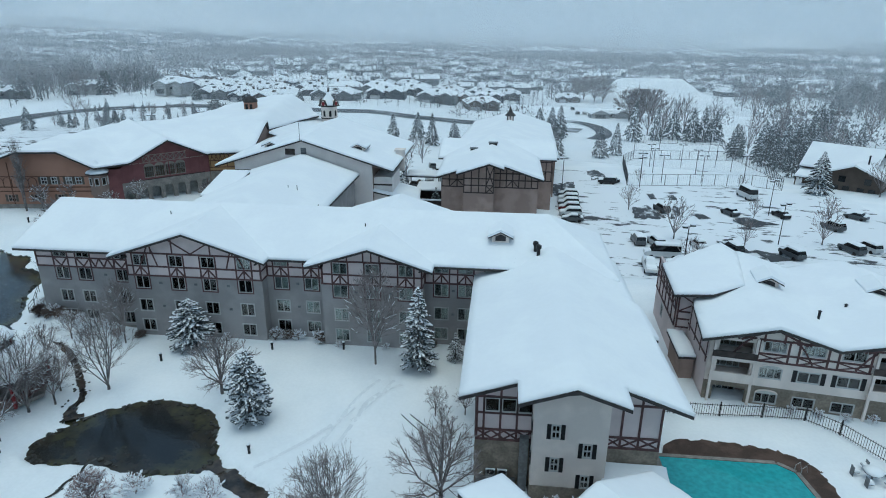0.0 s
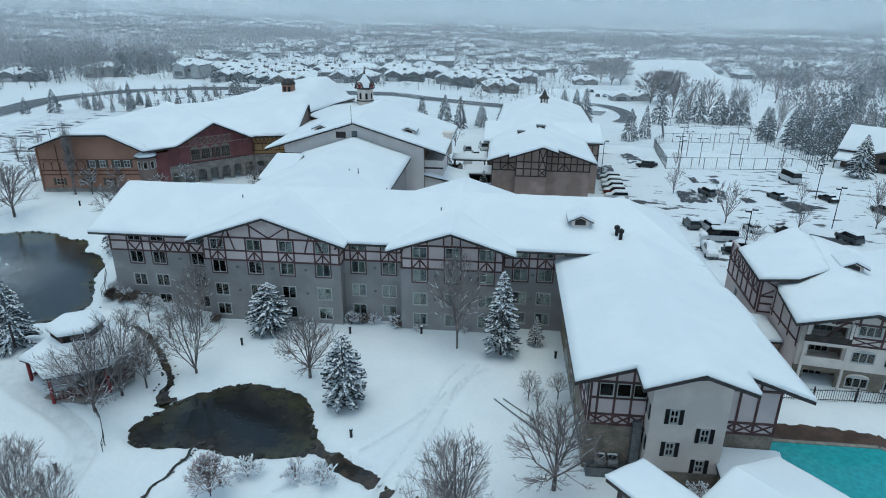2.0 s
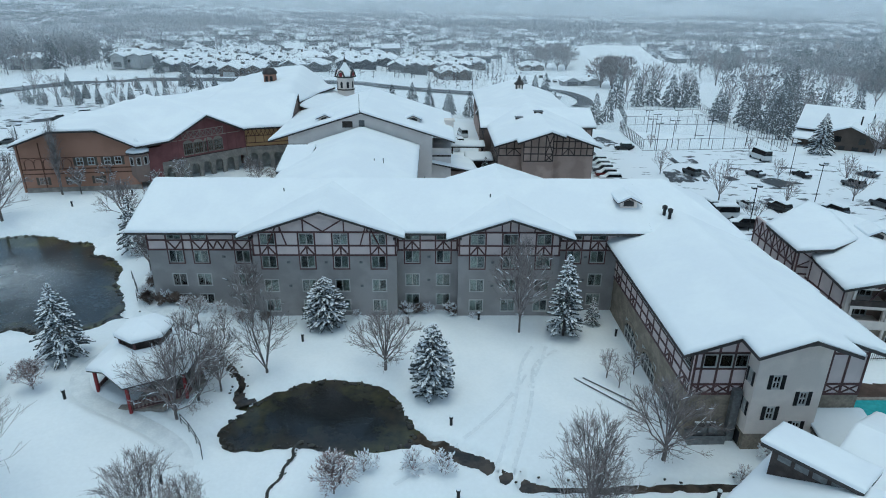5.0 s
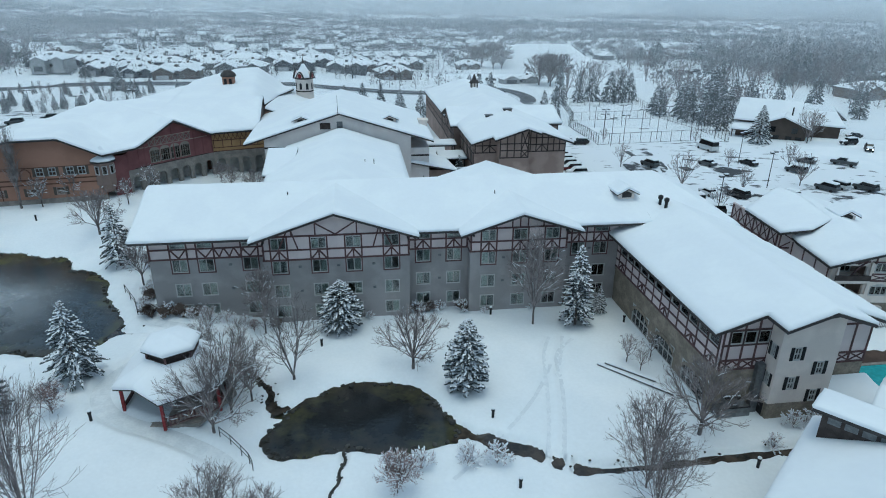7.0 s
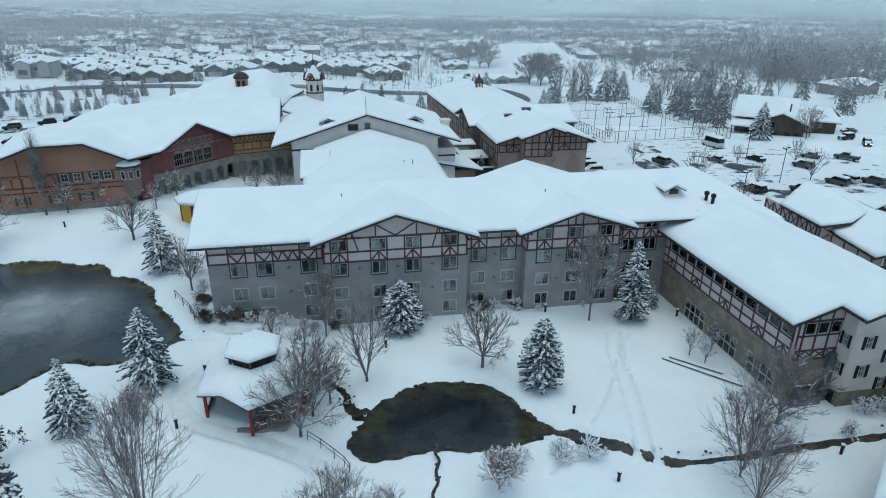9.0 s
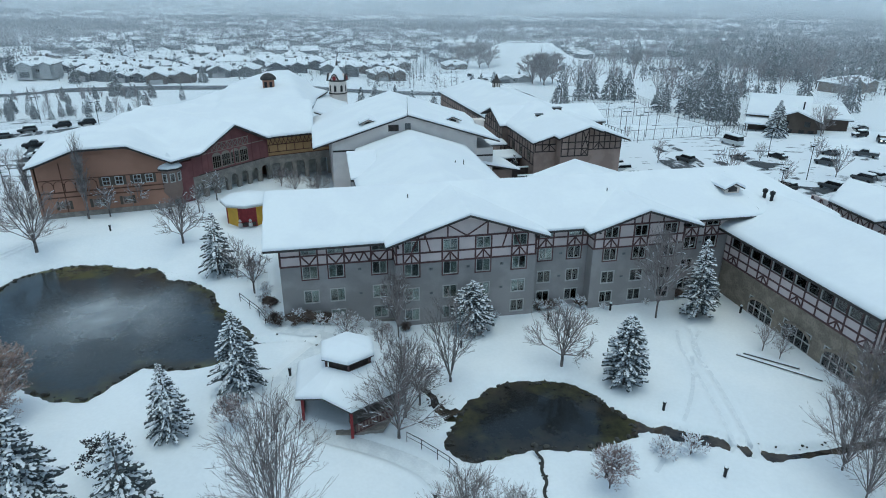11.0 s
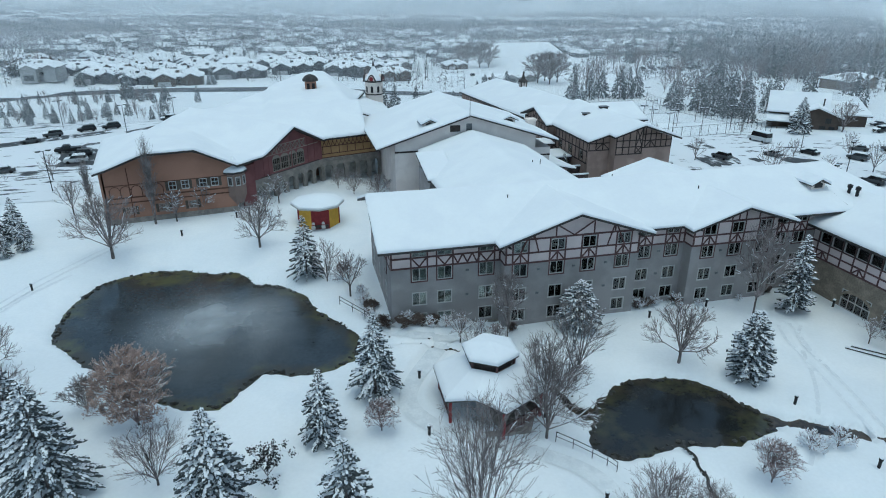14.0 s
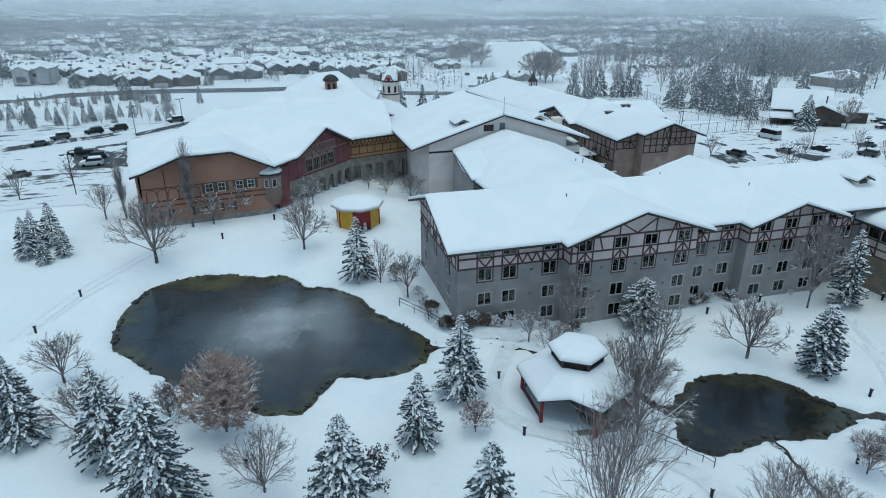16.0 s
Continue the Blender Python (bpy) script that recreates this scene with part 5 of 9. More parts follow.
# ---------------------------------------------------------------- orange hall with red gable and arcade
SHUTTER = mat("olive_brown_shutters", (0.115, 0.1, 0.082), rough=0.8, vary=0.12, scale=2.0, fine=18)
BAND = mat("brown_stained_boards", (0.16, 0.085, 0.06), rough=0.85, vary=0.2, scale=1.5, fine=16)
orange = thing("orange_hall", "orange stucco hall with a clipped gable and big snowy roof", "building")
f = Face(-93.4, 103.9, -74.8, 106.6)
L = f.len
low = [(2.3, 3.6, 4.9, 6.05), (7.0, 8.3, 4.9, 6.05), (11.3, 12.6, 4.9, 6.05)]
mid_ = [(8.85, 9.9, 8.15, 9.4), (10.7, 11.75, 8.15, 9.4), (13.35, 14.4, 8.15, 9.4), (15.1, 16.15, 8.15, 9.4)]
wall(f, 0, L, 1.0, 11.6, low + mid_, ORANGE, orange, label="orange stucco wall")
for h in low:
    window(f, *h, orange, TAUPE, "grid", curtain=0.9)
    shutters(f, h, orange, SHUTTER, 0.4)
for h in mid_:
    window(f, *h, orange, WHITE_PAINT, "grid", curtain=0.9)
    shutters(f, h, orange, SHUTTER, 0.4)
plate(f, [(0, 11.6), (L, 11.6), (L - 0.2, 11.65), (13.5, 14.1), (6.4, 14.1), (0, 12.0)], -0.3, 0, ORANGE, orange)
beam(f, (0, 7.55), (L, 7.55), orange, BAND, 0.2, 0.1)
beam(f, (0, 9.55), (L, 9.55), orange, BAND, 0.14, 0.06)
beam(f, (0, 6.75), (L, 6.75), orange, BAND, 0.18, 0.08)
beam(f, (3.3, 4.3), (3.3, 12.2), orange, BAND, 0.14, 0.07)
for i in range(6):
    beam(f, (0.5 + i * 1.5, 7.6), (0.5 + i * 1.5, 8.9), orange, BAND, 0.12, 0.06)
    if i < 5:
        arc = [(1.25 + i * 1.5 - 0.68 * math.cos(math.pi * k / 6), 8.75 + 0.62 * math.sin(math.pi * k / 6)) for k in range(7)]
        for p, q in zip(arc, arc[1:]):
            beam(f, p, q, orange, BAND, 0.1, 0.06, "arch_board")
for u in (3.3, 8.4, 12.6, L - 0.2):
    beam(f, (u, 4.3), (u, 6.7), orange, BROWN_STUCCO, 0.14, 0.05)
plate(f, [(0, 0.5), (L, 0.5), (L, 4.3), (0, 4.3)], 0, 0.12, STONE_ARCADE, orange, "stone_base")
wall(Face(-97.8, 126.0, -94.0, 104.0), 0, 22.3, 0.5, 11.6, [], ORANGE, orange)
# corner turret
tx, ty = -75.0, 107.6
part("turret_wall", Mb().lathe(tx, ty, [(1.1, 4.7), (1.65, 6.1), (1.65, 9.9)], 8), BROWN_STUCCO, orange, "octagonal oriel turret")
for k in range(8):
    a = 2 * math.pi * (k + 0.5) / 8
    ap = 1.65 * math.cos(math.pi / 8)
    fx = Face(tx + ap * math.cos(a) + 0.35 * math.sin(a), ty + ap * math.sin(a) - 0.35 * math.cos(a), tx + ap * math.cos(a) - 0.35 * math.sin(a), ty + ap * math.sin(a) + 0.35 * math.cos(a))
    window(fx, 0, 0.7, 7.9, 9.2, orange, WHITE_PAINT, "single", out=0.06, curtain=0.9)
part("turret_roof", Mb().lathe(tx, ty, [(2.05, 9.8), (2.05, 10.05), (0.2, 11.2)], 8), FASCIA, orange)
part("turret_snow", Mb().lathe(tx, ty, [(2.0, 10.06), (2.02, 10.25), (1.75, 10.55), (1.0, 11.1), (0.4, 11.9), (0.08, 12.4)], 8), ROOF_SNOW, orange, smooth=True)

# red gabled front, turned to the south-east
red_a, red_b = (-72.0, 110.0), (-60.2, 122.2)
f = Face(*red_a, *red_b)
L = f.len
pk = 8.94
wins = [(4.3 + i * 2.0, 6.05 + i * 2.0, 7.95, 10.1) for i in range(4)]
wall(f, 0, L, 7.4, 10.4, wins, RED_WALL, orange, label="dark red painted gable wall")
plate(f, [(0, 10.4), (L, 10.4), (L, 10.7), (pk, 14.7), (0, 10.45)], -0.3, 0, RED_WALL, orange, label="dark red painted gable")
for h in wins:
    window(f, *h, orange, SAGE, "quad", curtain=0.9)
    mb = Mb()
    mb.prism([f.p(h[0] + 0.87 + 0.85 * math.cos(math.pi * i / 6), 10.15 + 0.5 * math.sin(math.pi * i / 6), 0.01) for i in range(7)], [f.p(h[0] + 0.87 + 0.85 * math.cos(math.pi * i / 6), 10.15 + 0.5 * math.sin(math.pi * i / 6), 0.06) for i in range(7)])
    part("fanlight", mb, SAGE, orange, "grey-green arched fanlight")
for a in range(8):
    u = 4.3 + a * 1.15
    beam(f, (u, 10.9), (u, 12.2), orange, SAGE, 0.12)
    if a < 7:
        panel(f, u, u + 1.15, 10.9, 12.2, "X", orange, SAGE, 0.1)
for z in (7.5, 10.85, 12.25):
    beam(f, (1.2 if z < 11 else 3.8, z), (L - 1 if z < 11 else 12.6, z), orange, TAUPE if z > 8 else DARK_TIMBER, 0.14)
for u in (0.2, 2.2, 3.4, pk, 13.2, 15.0, L - 0.2):
    beam(f, (u, 7.5), (u, min(10.5 + u * 0.47, 10.7 + (L - u) * 0.47)), orange, RED_WALL, 0.2)


def arcade(face, u0, u1, z0, z1, bays, parent):
    """A stone arcade: piers with round arches over dark openings."""
    step = (u1 - u0) / bays
    spring = z0 + (z1 - z0) * 0.56
    r = step * 0.34
    for k in range(bays):
        c = u0 + (k + 0.5) * step
        arc = [(c - r * math.cos(math.pi * i / 8), spring + r * math.sin(math.pi * i / 8)) for i in range(9)]
        line = [(c - step / 2, z0), (c - r, z0), *arc, (c + r, z0), (c + step / 2, z0), (c + step / 2, z1), (c - step / 2, z1)]
        part("arch", Mb().prism([face.p(u, z, 0) for u, z in line], [face.p(u, z, -0.6) for u, z in line]), STONE_ARCADE, parent, "pale stone arch of the arcade")
    part("arcade_back", Mb().prism([face.p(u0, z0, -2.5), face.p(u1, z0, -2.5), face.p(u1, z0, -2.7), face.p(u0, z0, -2.7)], [face.p(u0, z1, -2.5), face.p(u1, z1, -2.5), face.p(u1, z1, -2.7), face.p(u0, z1, -2.7)]), ROOM, parent)
    part("arcade_ceiling", Mb().prism([face.p(u0, z1 - 0.2, -0.6), face.p(u1, z1 - 0.2, -0.6), face.p(u1, z1 - 0.2, -2.5), face.p(u0, z1 - 0.2, -2.5)], [face.p(u0, z1, -0.6), face.p(u1, z1, -0.6), face.p(u1, z1, -2.5), face.p(u0, z1, -2.5)]), BROWN_STUCCO, parent)


arcade(f, 0, L, 2.6, 7.4, 7, orange)
f = Face(-60.2, 122.4, -48.7, 125.9)
wall(f, 0, f.len, 7.4, 11.6, [], OCHRE, orange, label="ochre stucco wall with timber lattice")
for z in (7.5, 8.2, 9.6, 11.4):
    beam(f, (0, z), (f.len, z), orange, BAND, 0.16)
for i in range(8):
    u = 0.2 + i * 1.65
    beam(f, (u, 8.2), (u, 9.6), orange, BAND, 0.13, 0.066)
    if i < 7:
        panel(f, u, u + 0.82, 9.6, 11.4, "X", orange, BAND, 0.1)
        panel(f, u + 0.82, u + 1.65, 9.6, 11.4, "X", orange, BAND, 0.1)
arcade(f, 0, f.len, 2.6, 7.4, 5, orange)
# stretch between turret and red gable
f = Face(-74.0, 108.5, *red_a)
wall(f, 0, f.len, 2.0, 10.3, [], RED_WALL, orange)
# one broad folded roof: clipped gable, red cross gable, ochre front and the rise to the lantern
nv = Vector((0.719, -0.695))
ridge_at = Vector((-65.66, 116.3))
west_eave = Vector((-94.6, 103.2))
WEST_IN = Vector((0.983, 0.184))


def hall_height(x, y):
    p = Vector((x, y))
    d_west = (p - west_eave).dot(WEST_IN)
    d_north = (127.2 + (x + 98.8) * 0.15 - y) * 0.99
    d_east = (x + 74.2) * -0.985 - (y - 105.8) * 0.17
    top = 14.35
    left = min(top, 11.9 + 0.34 * d_north, 11.75 + 0.36 * d_west, 11.3 + 0.5 * max(0.0, d_east))
    off = (p - ridge_at).dot(Vector((0.695, 0.719)))
    run_ = -(p - ridge_at).dot(nv)
    red = 15.0 + 0.03 * max(0, run_) - 0.5 * abs(off) if run_ < 26 else 0.0
    d_och = (y - 121.3 - (x + 59.3) * 0.3) * 0.958
    ochre = min(11.4 + 0.52 * d_och, 16.1 + 0.06 * (y - 133) - 0.05 * max(0.0, -56 - x))
    cone = 17.95 - 0.115 * math.hypot(x + 56.1, y - 161.2)
    back_ = min(max(cone, 14.7), 11.4 + 0.52 * d_och, 14.6 + 0.45 * (x + 87.5))
    if y > 134:
        back_ = min(back_, 13.9 + 0.7 * max(0.0, -50.6 - x))
        ochre = min(ochre, 13.9 + 0.7 * max(0.0, -50.6 - x))
    return max(left, red, ochre if x > -70 else 0.0, back_, 11.2)


draped_roof(orange, [(-94.6, 103.2), (-92.6, 102.6), (-86.9, 103.4), (-80.1, 104.6), (-74.2, 105.6), (-71.3, 109.3), (-64.85, 115.5), (-59.3, 121.3), (-51.4, 123.7),
                     (-51.4, 134.0), (-50.2, 150.0), (-47.5, 160.0), (-52.0, 168.0), (-62.0, 167.0), (-70.0, 153.0), (-80.2, 139.5), (-86.4, 133.6), (-88.2, 128.8), (-98.8, 126.8)], hall_height, cell=0.9)
slab([(-43.0, 133.5, 11.0), (-43.0, 163.0, 11.0), (-51.2, 163.0, 13.7), (-51.2, 133.5, 13.7)], orange, open_edges=(1, 1, 0, 1), cell=1.5)
part("gable_cheek", Mb().prism([(-51.75, 125.0, 11.0), (-51.75, 136.5, 11.0), (-51.75, 136.0, 13.2), (-51.75, 132.6, 15.7), (-51.75, 125.0, 11.7)],
                               [(-51.95, 125.0, 11.0), (-51.95, 136.5, 11.0), (-51.95, 136.0, 13.2), (-51.95, 132.6, 15.7), (-51.95, 125.0, 11.7)]), BROWN_STUCCO, orange, "brown gable end wall")
part("hall_body", Mb().prism([(-96.5, 125, 0), (-92.6, 105.6, 0), (-77.5, 110.5, 0), (-64.2, 126.4, 0), (-53, 130, 0), (-53, 158, 0), (-62, 160, 0)],
                             [(-96.5, 125, 10.9), (-92.6, 105.6, 10.9), (-77.5, 110.5, 10.9), (-64.2, 126.4, 10.9), (-53, 130, 10.9), (-53, 158, 10.9), (-62, 160, 10.9)]), ORANGE, orange)
part("lantern_chimney", Mb().box(-61.7, -59.3, 146.4, 148.8, 15.5, 18.6), ORANGE, orange, "orange lantern chimney with a dark cap")
part("chimney_cap", Mb().lathe(-60.5, 147.6, [(1.7, 18.6), (1.7, 18.9), (1.5, 19.3), (0.9, 19.8), (0.2, 20.0)], 12), FASCIA, orange)
for dx in (-0.55, 0.55):
    part("chimney_opening", Mb().box(-60.5 + dx - 0.3, -60.5 + dx + 0.3, 146.32, 146.45, 16.8, 18.2), BLACK_METAL, orange)

# clock tower
tower = thing("clock_tower", "white octagonal clock tower with a snowy curved roof", "tower")
tower.location.z = 1.3
tx, ty = -44.9, 160.5
part("shaft", Mb().lathe(tx, ty, [(2.15, 8.0), (2.15, 15.5)], 8), WHITE_STUCCO, tower)
part("band", Mb().lathe(tx, ty, [(2.25, 12.0), (2.25, 12.3)], 8), DARK_TIMBER, tower)
part("cornice", Mb().lathe(tx, ty, [(2.2, 15.0), (2.45, 15.2), (2.45, 15.4)], 8), FASCIA, tower)
for k in range(8):
    a = 2 * math.pi * (k + 0.5) / 8
    ap = 2.15 * math.cos(math.pi / 8)
    fx = Face(tx + ap * math.cos(a) + 0.95 * math.sin(a), ty + ap * math.sin(a) - 0.95 * math.cos(a), tx + ap * math.cos(a) - 0.95 * math.sin(a), ty + ap * math.sin(a) + 0.95 * math.cos(a))
    plate(fx, [(0.65, 12.6), (1.25, 12.6), (1.25, 13.9), (0.95, 14.2), (0.65, 13.9)], 0, 0.05, BLACK_METAL, tower, "tower_window")
    if k % 2 == 1:
        bell = [(-0.35, 15.2), (-0.05, 15.35), (0.2, 15.9), (0.5, 16.5), (0.95, 16.8), (1.4, 16.5), (1.7, 15.9), (1.95, 15.35), (2.25, 15.2)]
        plate(fx, bell, -0.9, 0.25, WHITE_STUCCO, tower, "clock_gable")
        for p, q in zip(bell, bell[1:]):
            beam(fx, p, q, tower, FASCIA, 0.2, 0.42, "gable_trim")
        plate(fx, [(0.95 + 0.5 * math.cos(j * 0.524), 15.85 + 0.5 * math.sin(j * 0.524)) for j in range(12)], 0.25, 0.32, RED_PAINT, tower, "clock_face", "dark red clock face")
part("roof_snow", Mb().lathe(tx, ty, [(2.4, 15.4), (2.2, 15.7), (1.5, 16.7), (0.8, 17.7), (0.4, 18.4), (0.15, 18.9)], 8), ROOF_SNOW, tower, smooth=True)
part("finial", Mb().lathe(tx, ty, [(0.3, 18.5), (0.24, 19.2), (0.08, 20.0), (0.03, 20.9)], 8), FASCIA, tower)

# ---------------------------------------------------------------- suite building by the pool
suites = thing("suite_building", "cream hotel suite building with timbered gables, balconies and snowy roof", "building")
f = Face(21.6, 57.8, 60.0, 51.86)
cols = [5.95, 9.4, 12.9, 19.6, 23.2, 26.8, 33.2, 36.0]
hs = [(u - 1.0, u + 1.0, z0, z1) for u in cols for z0, z1 in ((1.1, 2.15), (3.95, 5.05), (6.9, 7.95))]
balc = [(0.9, 4.0, 0.5, 2.4), (0.9, 4.0, 3.9, 5.3), (0.9, 4.0, 6.2, 7.6), (15.0, 18.0, 3.9, 5.3), (15.0, 18.0, 6.2, 7.6)]
wall(f, 0, f.len, 0.0, 2.9, [h for h in hs if h[3] < 3] + [h for h in balc if h[3] < 3], TAN_STONE, suites, label="tan stone ground floor")
wall(f, 0, f.len, 2.9, 8.3, [h for h in hs if h[3] > 3] + [h for h in balc if h[3] > 3], WHITE_STUCCO, suites, label="cream stucco wall")
for h in hs:
    window(f, *h, suites, WHITE_PAINT, "triple" if h[0] < 5.2 or 18 < h[0] < 19 else "slider", curtain=0.9)
    if 4.5 < h[0] < 5.2 and h[2] < 5:
        bow = [(h[0] + 1.0 + 1.0 * math.cos(math.pi * k / 8), h[3] + 0.05 + 0.34 * math.sin(math.pi * k / 8)) for k in range(9)]
        plate(f, bow, 0.0, 0.05, ROOM, suites, "fanlight", "dark arched fanlight")
        for p, q in zip(bow, bow[1:]):
            beam(f, p, q, suites, WHITE_STUCCO, 0.14, 0.09, "arch_moulding")
    if 3 < h[2] < 4 and h[0] > 7:
        shutters(f, h, suites, BLACK_METAL, 0.4)
part("room_back", Mb().prism([f.p(0.2, 0, -2.4), f.p(38, 0, -2.4), f.p(38, 0, -2.6), f.p(0.2, 0, -2.6)], [f.p(0.2, 8, -2.4), f.p(38, 8, -2.4), f.p(38, 8, -2.6), f.p(0.2, 8, -2.6)]), TAUPE, suites)
for u0, u1 in ((0.3, 4.4), (14.6, 18.4)):
    for z in (3.2, 5.6):
        part("balcony_floor", Mb().prism([f.p(u0, z, 0.5), f.p(u1, z, 0.5), f.p(u1, z, -2.4), f.p(u0, z, -2.4)], [f.p(u0, z + 0.3, 0.5), f.p(u1, z + 0.3, 0.5), f.p(u1, z + 0.3, -2.4), f.p(u0, z + 0.3, -2.4)]), WHITE_STUCCO, suites)
        part("balcony_rail", Mb().prism([f.p(u0, z + 0.3, 0.5), f.p(u1, z + 0.3, 0.5), f.p(u1, z + 0.3, 0.4), f.p(u0, z + 0.3, 0.4)], [f.p(u0, z + 1.0, 0.5), f.p(u1, z + 1.0, 0.5), f.p(u1, z + 1.0, 0.4), f.p(u0, z + 1.0, 0.4)]), DARK_TIMBER if z > 4 else WHITE_STUCCO, suites)
    for u in (u0 + 0.15, u1 - 0.15):
        part("balcony_post", Mb().prism([f.p(u - 0.12, 0.3, 0.48), f.p(u + 0.12, 0.3, 0.48), f.p(u + 0.12, 0.3, 0.24), f.p(u - 0.12, 0.3, 0.24)], [f.p(u - 0.12, 8.2, 0.48), f.p(u + 0.12, 8.2, 0.48), f.p(u + 0.12, 8.2, 0.24), f.p(u - 0.12, 8.2, 0.24)]), WHITE_STUCCO, suites)
    for z0 in (0.6, 3.6, 6.0):
        window(Face(*f.p(u0 + 0.8, 0, -2.2)[:2], *f.p(u1 - 0.5, 0, -2.2)[:2]), 0, 2.4, z0, z0 + 1.7, suites, WHITE_PAINT, "quad", curtain=0.9)
for z in (5.75, 6.6, 8.1):
    beam(f, (4.4, z), (14.6, z), suites, TIMBER, 0.2)
    beam(f, (18.4, z), (f.len, z), suites, TIMBER, 0.2)
for u in [4.5, 7.2, 8.1, 10.7, 11.6, 14.4, 18.5, 20.9, 21.9, 24.5, 25.5, 28.2, 31.0, 34.6, 37.5]:
    beam(f, (u, 5.75), (u, 8.2), suites, TIMBER, 0.2, 0.066)
for a, b in ((4.6, 7.1), (8.2, 10.6), (11.7, 14.3), (18.6, 20.8), (22.0, 24.4), (25.6, 28.1)):
    panel(f, a, b, 5.8, 6.5, "X", suites, TIMBER, 0.12)
for c, half, pk in ((5.75, 5.55, 9.85), (16.9, 5.55, 9.85), (28.05, 5.55, 9.85)):
    plate(f, [(c - half, 8.3), (c + half, 8.3), (c, pk - 0.15)], -0.1, 0.05, WHITE_STUCCO, suites, label="cream gable")
    for s_ in (-1, 1):
        for k in (0.9, 2.1, 3.2):
            beam(f, (c + s_ * k, 7.9), (c + s_ * k, pk - k * 0.27 - 0.25), suites, TIMBER, 0.2, 0.12)
        beam(f, (c + s_ * 3.0, 7.9), (c, 9.3), suites, TIMBER, 0.2, 0.124)
    for s_ in (-1, 1):
        for k in range(5):
            u0, u1 = c + s_ * (1.6 + k * 0.42), c + s_ * (1.6 + (k + 1) * 0.42)
            zc = [5.9 + 2.3 * math.sin(math.pi / 2 * q / 5) for q in (5 - k, 4 - k)]
            beam(f, (u0, zc[0]), (u1, zc[1]), suites, TIMBER, 0.16, 0.1)
along, inward, corner_ = Vector((0.988, -0.153)), Vector((0.153, 0.988)), Vector((21.6, 57.8))


def suite_height(x, y):
    u = (Vector((x, y)) - corner_).dot(along)
    return max(9.95 - 0.3 * abs(u - c) for c in (5.75, 16.9, 28.05, 39.2))


def suite_at(u, v):
    q = corner_ + along * u + inward * v
    return (q.x, q.y)


draped_roof(suites, [suite_at(-0.95, -1.0), suite_at(5.75, -1.3), suite_at(11.3, -1.0), suite_at(16.9, -1.3), suite_at(22.5, -1.0), suite_at(38.5, -1.0), suite_at(38.5, 20.5), suite_at(0.2, 20.5), suite_at(-0.95, 6.5)], suite_height)
draped_roof(suites, [(19.7, 65.2), (23.6, 64.6), (27.4, 66.4), (29.8, 76.4), (29.0, 80.0), (20.4, 74.0)], lambda x, y: min(10.05, 8.95 + 0.12 * (x - 19.7)))
fw = Face(22.0, 68.0, 21.62, 58.15)
wall(fw, 0, fw.len, 0.0, 7.65, [], PINK_STUCCO, suites, label="pale stucco side wall")
for i in range(5):
    beam(fw, (0.4 + i * 2.3, 4.6), (0.4 + i * 2.3, 7.55), suites, TIMBER, 0.18)
beam(fw, (0, 5.2), (fw.len, 5.2), suites, TIMBER, 0.2)
slab([(19.8, 61.0, 3.6), (21.6, 61.0, 3.6), (21.6, 66.5, 3.9), (19.8, 66.5, 3.9)], suites, open_edges=(1, 1, 1, 1))
part("link_wall", Mb().box(20.2, 21.6, 61.4, 66.2, 0.2, 3.4), TAUPE, suites)
# corner block under its own roof
ft = Face(20.5, 66.2, 24.2, 65.6)
wall(ft, 0, ft.len, 0.0, 8.75, [], PINK_STUCCO, suites)
for z in (4.6, 5.6, 6.5, 8.6):
    beam(ft, (0, z), (ft.len, z), suites, TIMBER, 0.18, 0.1)
for u in (0.1, 1.9, 3.6):
    beam(ft, (u, 4.6), (u, 8.6), suites, TIMBER, 0.18, 0.106)
panel(ft, 0.1, 3.6, 6.5, 8.6, "X", suites, TIMBER, 0.14)
fs = Face(21.1, 78.0, 20.5, 66.55)
wall(fs, 0, fs.len, 0.0, 8.75, [(4.0, 5.0, 2.4, 4.0)], PINK_STUCCO, suites)
window(fs, 4.0, 5.0, 2.4, 4.0, suites, WHITE_PAINT, "single", curtain=0.9)
for i in range(7):
    beam(fs, (0.3 + i * 1.85, 4.6), (0.3 + i * 1.85, 8.6), suites, TIMBER, 0.2, 0.1)
    if i < 6:
        panel(fs, 0.4 + i * 1.85, 2.1 + i * 1.85, 6.5, 8.6, "X", suites, TIMBER, 0.13)
for z in (4.6, 6.5):
    beam(fs, (0, z), (fs.len, z), suites, TIMBER, 0.2, 0.104)
roof_dormer(suites, 30.2, 67.0, 9.6, 1.0, -0.15, WHITE_STUCCO)
roof_dormer(suites, 41.0, 65.5, 9.6, 1.0, -0.15, WHITE_STUCCO)
for x, y in ((36.5, 63.0), (33.0, 61.0)):
    part("vent_pipe", Mb().lathe(x, y, [(0.15, 8.6), (0.15, 9.6), (0.22, 9.62), (0.05, 9.75)], 6), BLACK_METAL, suites)

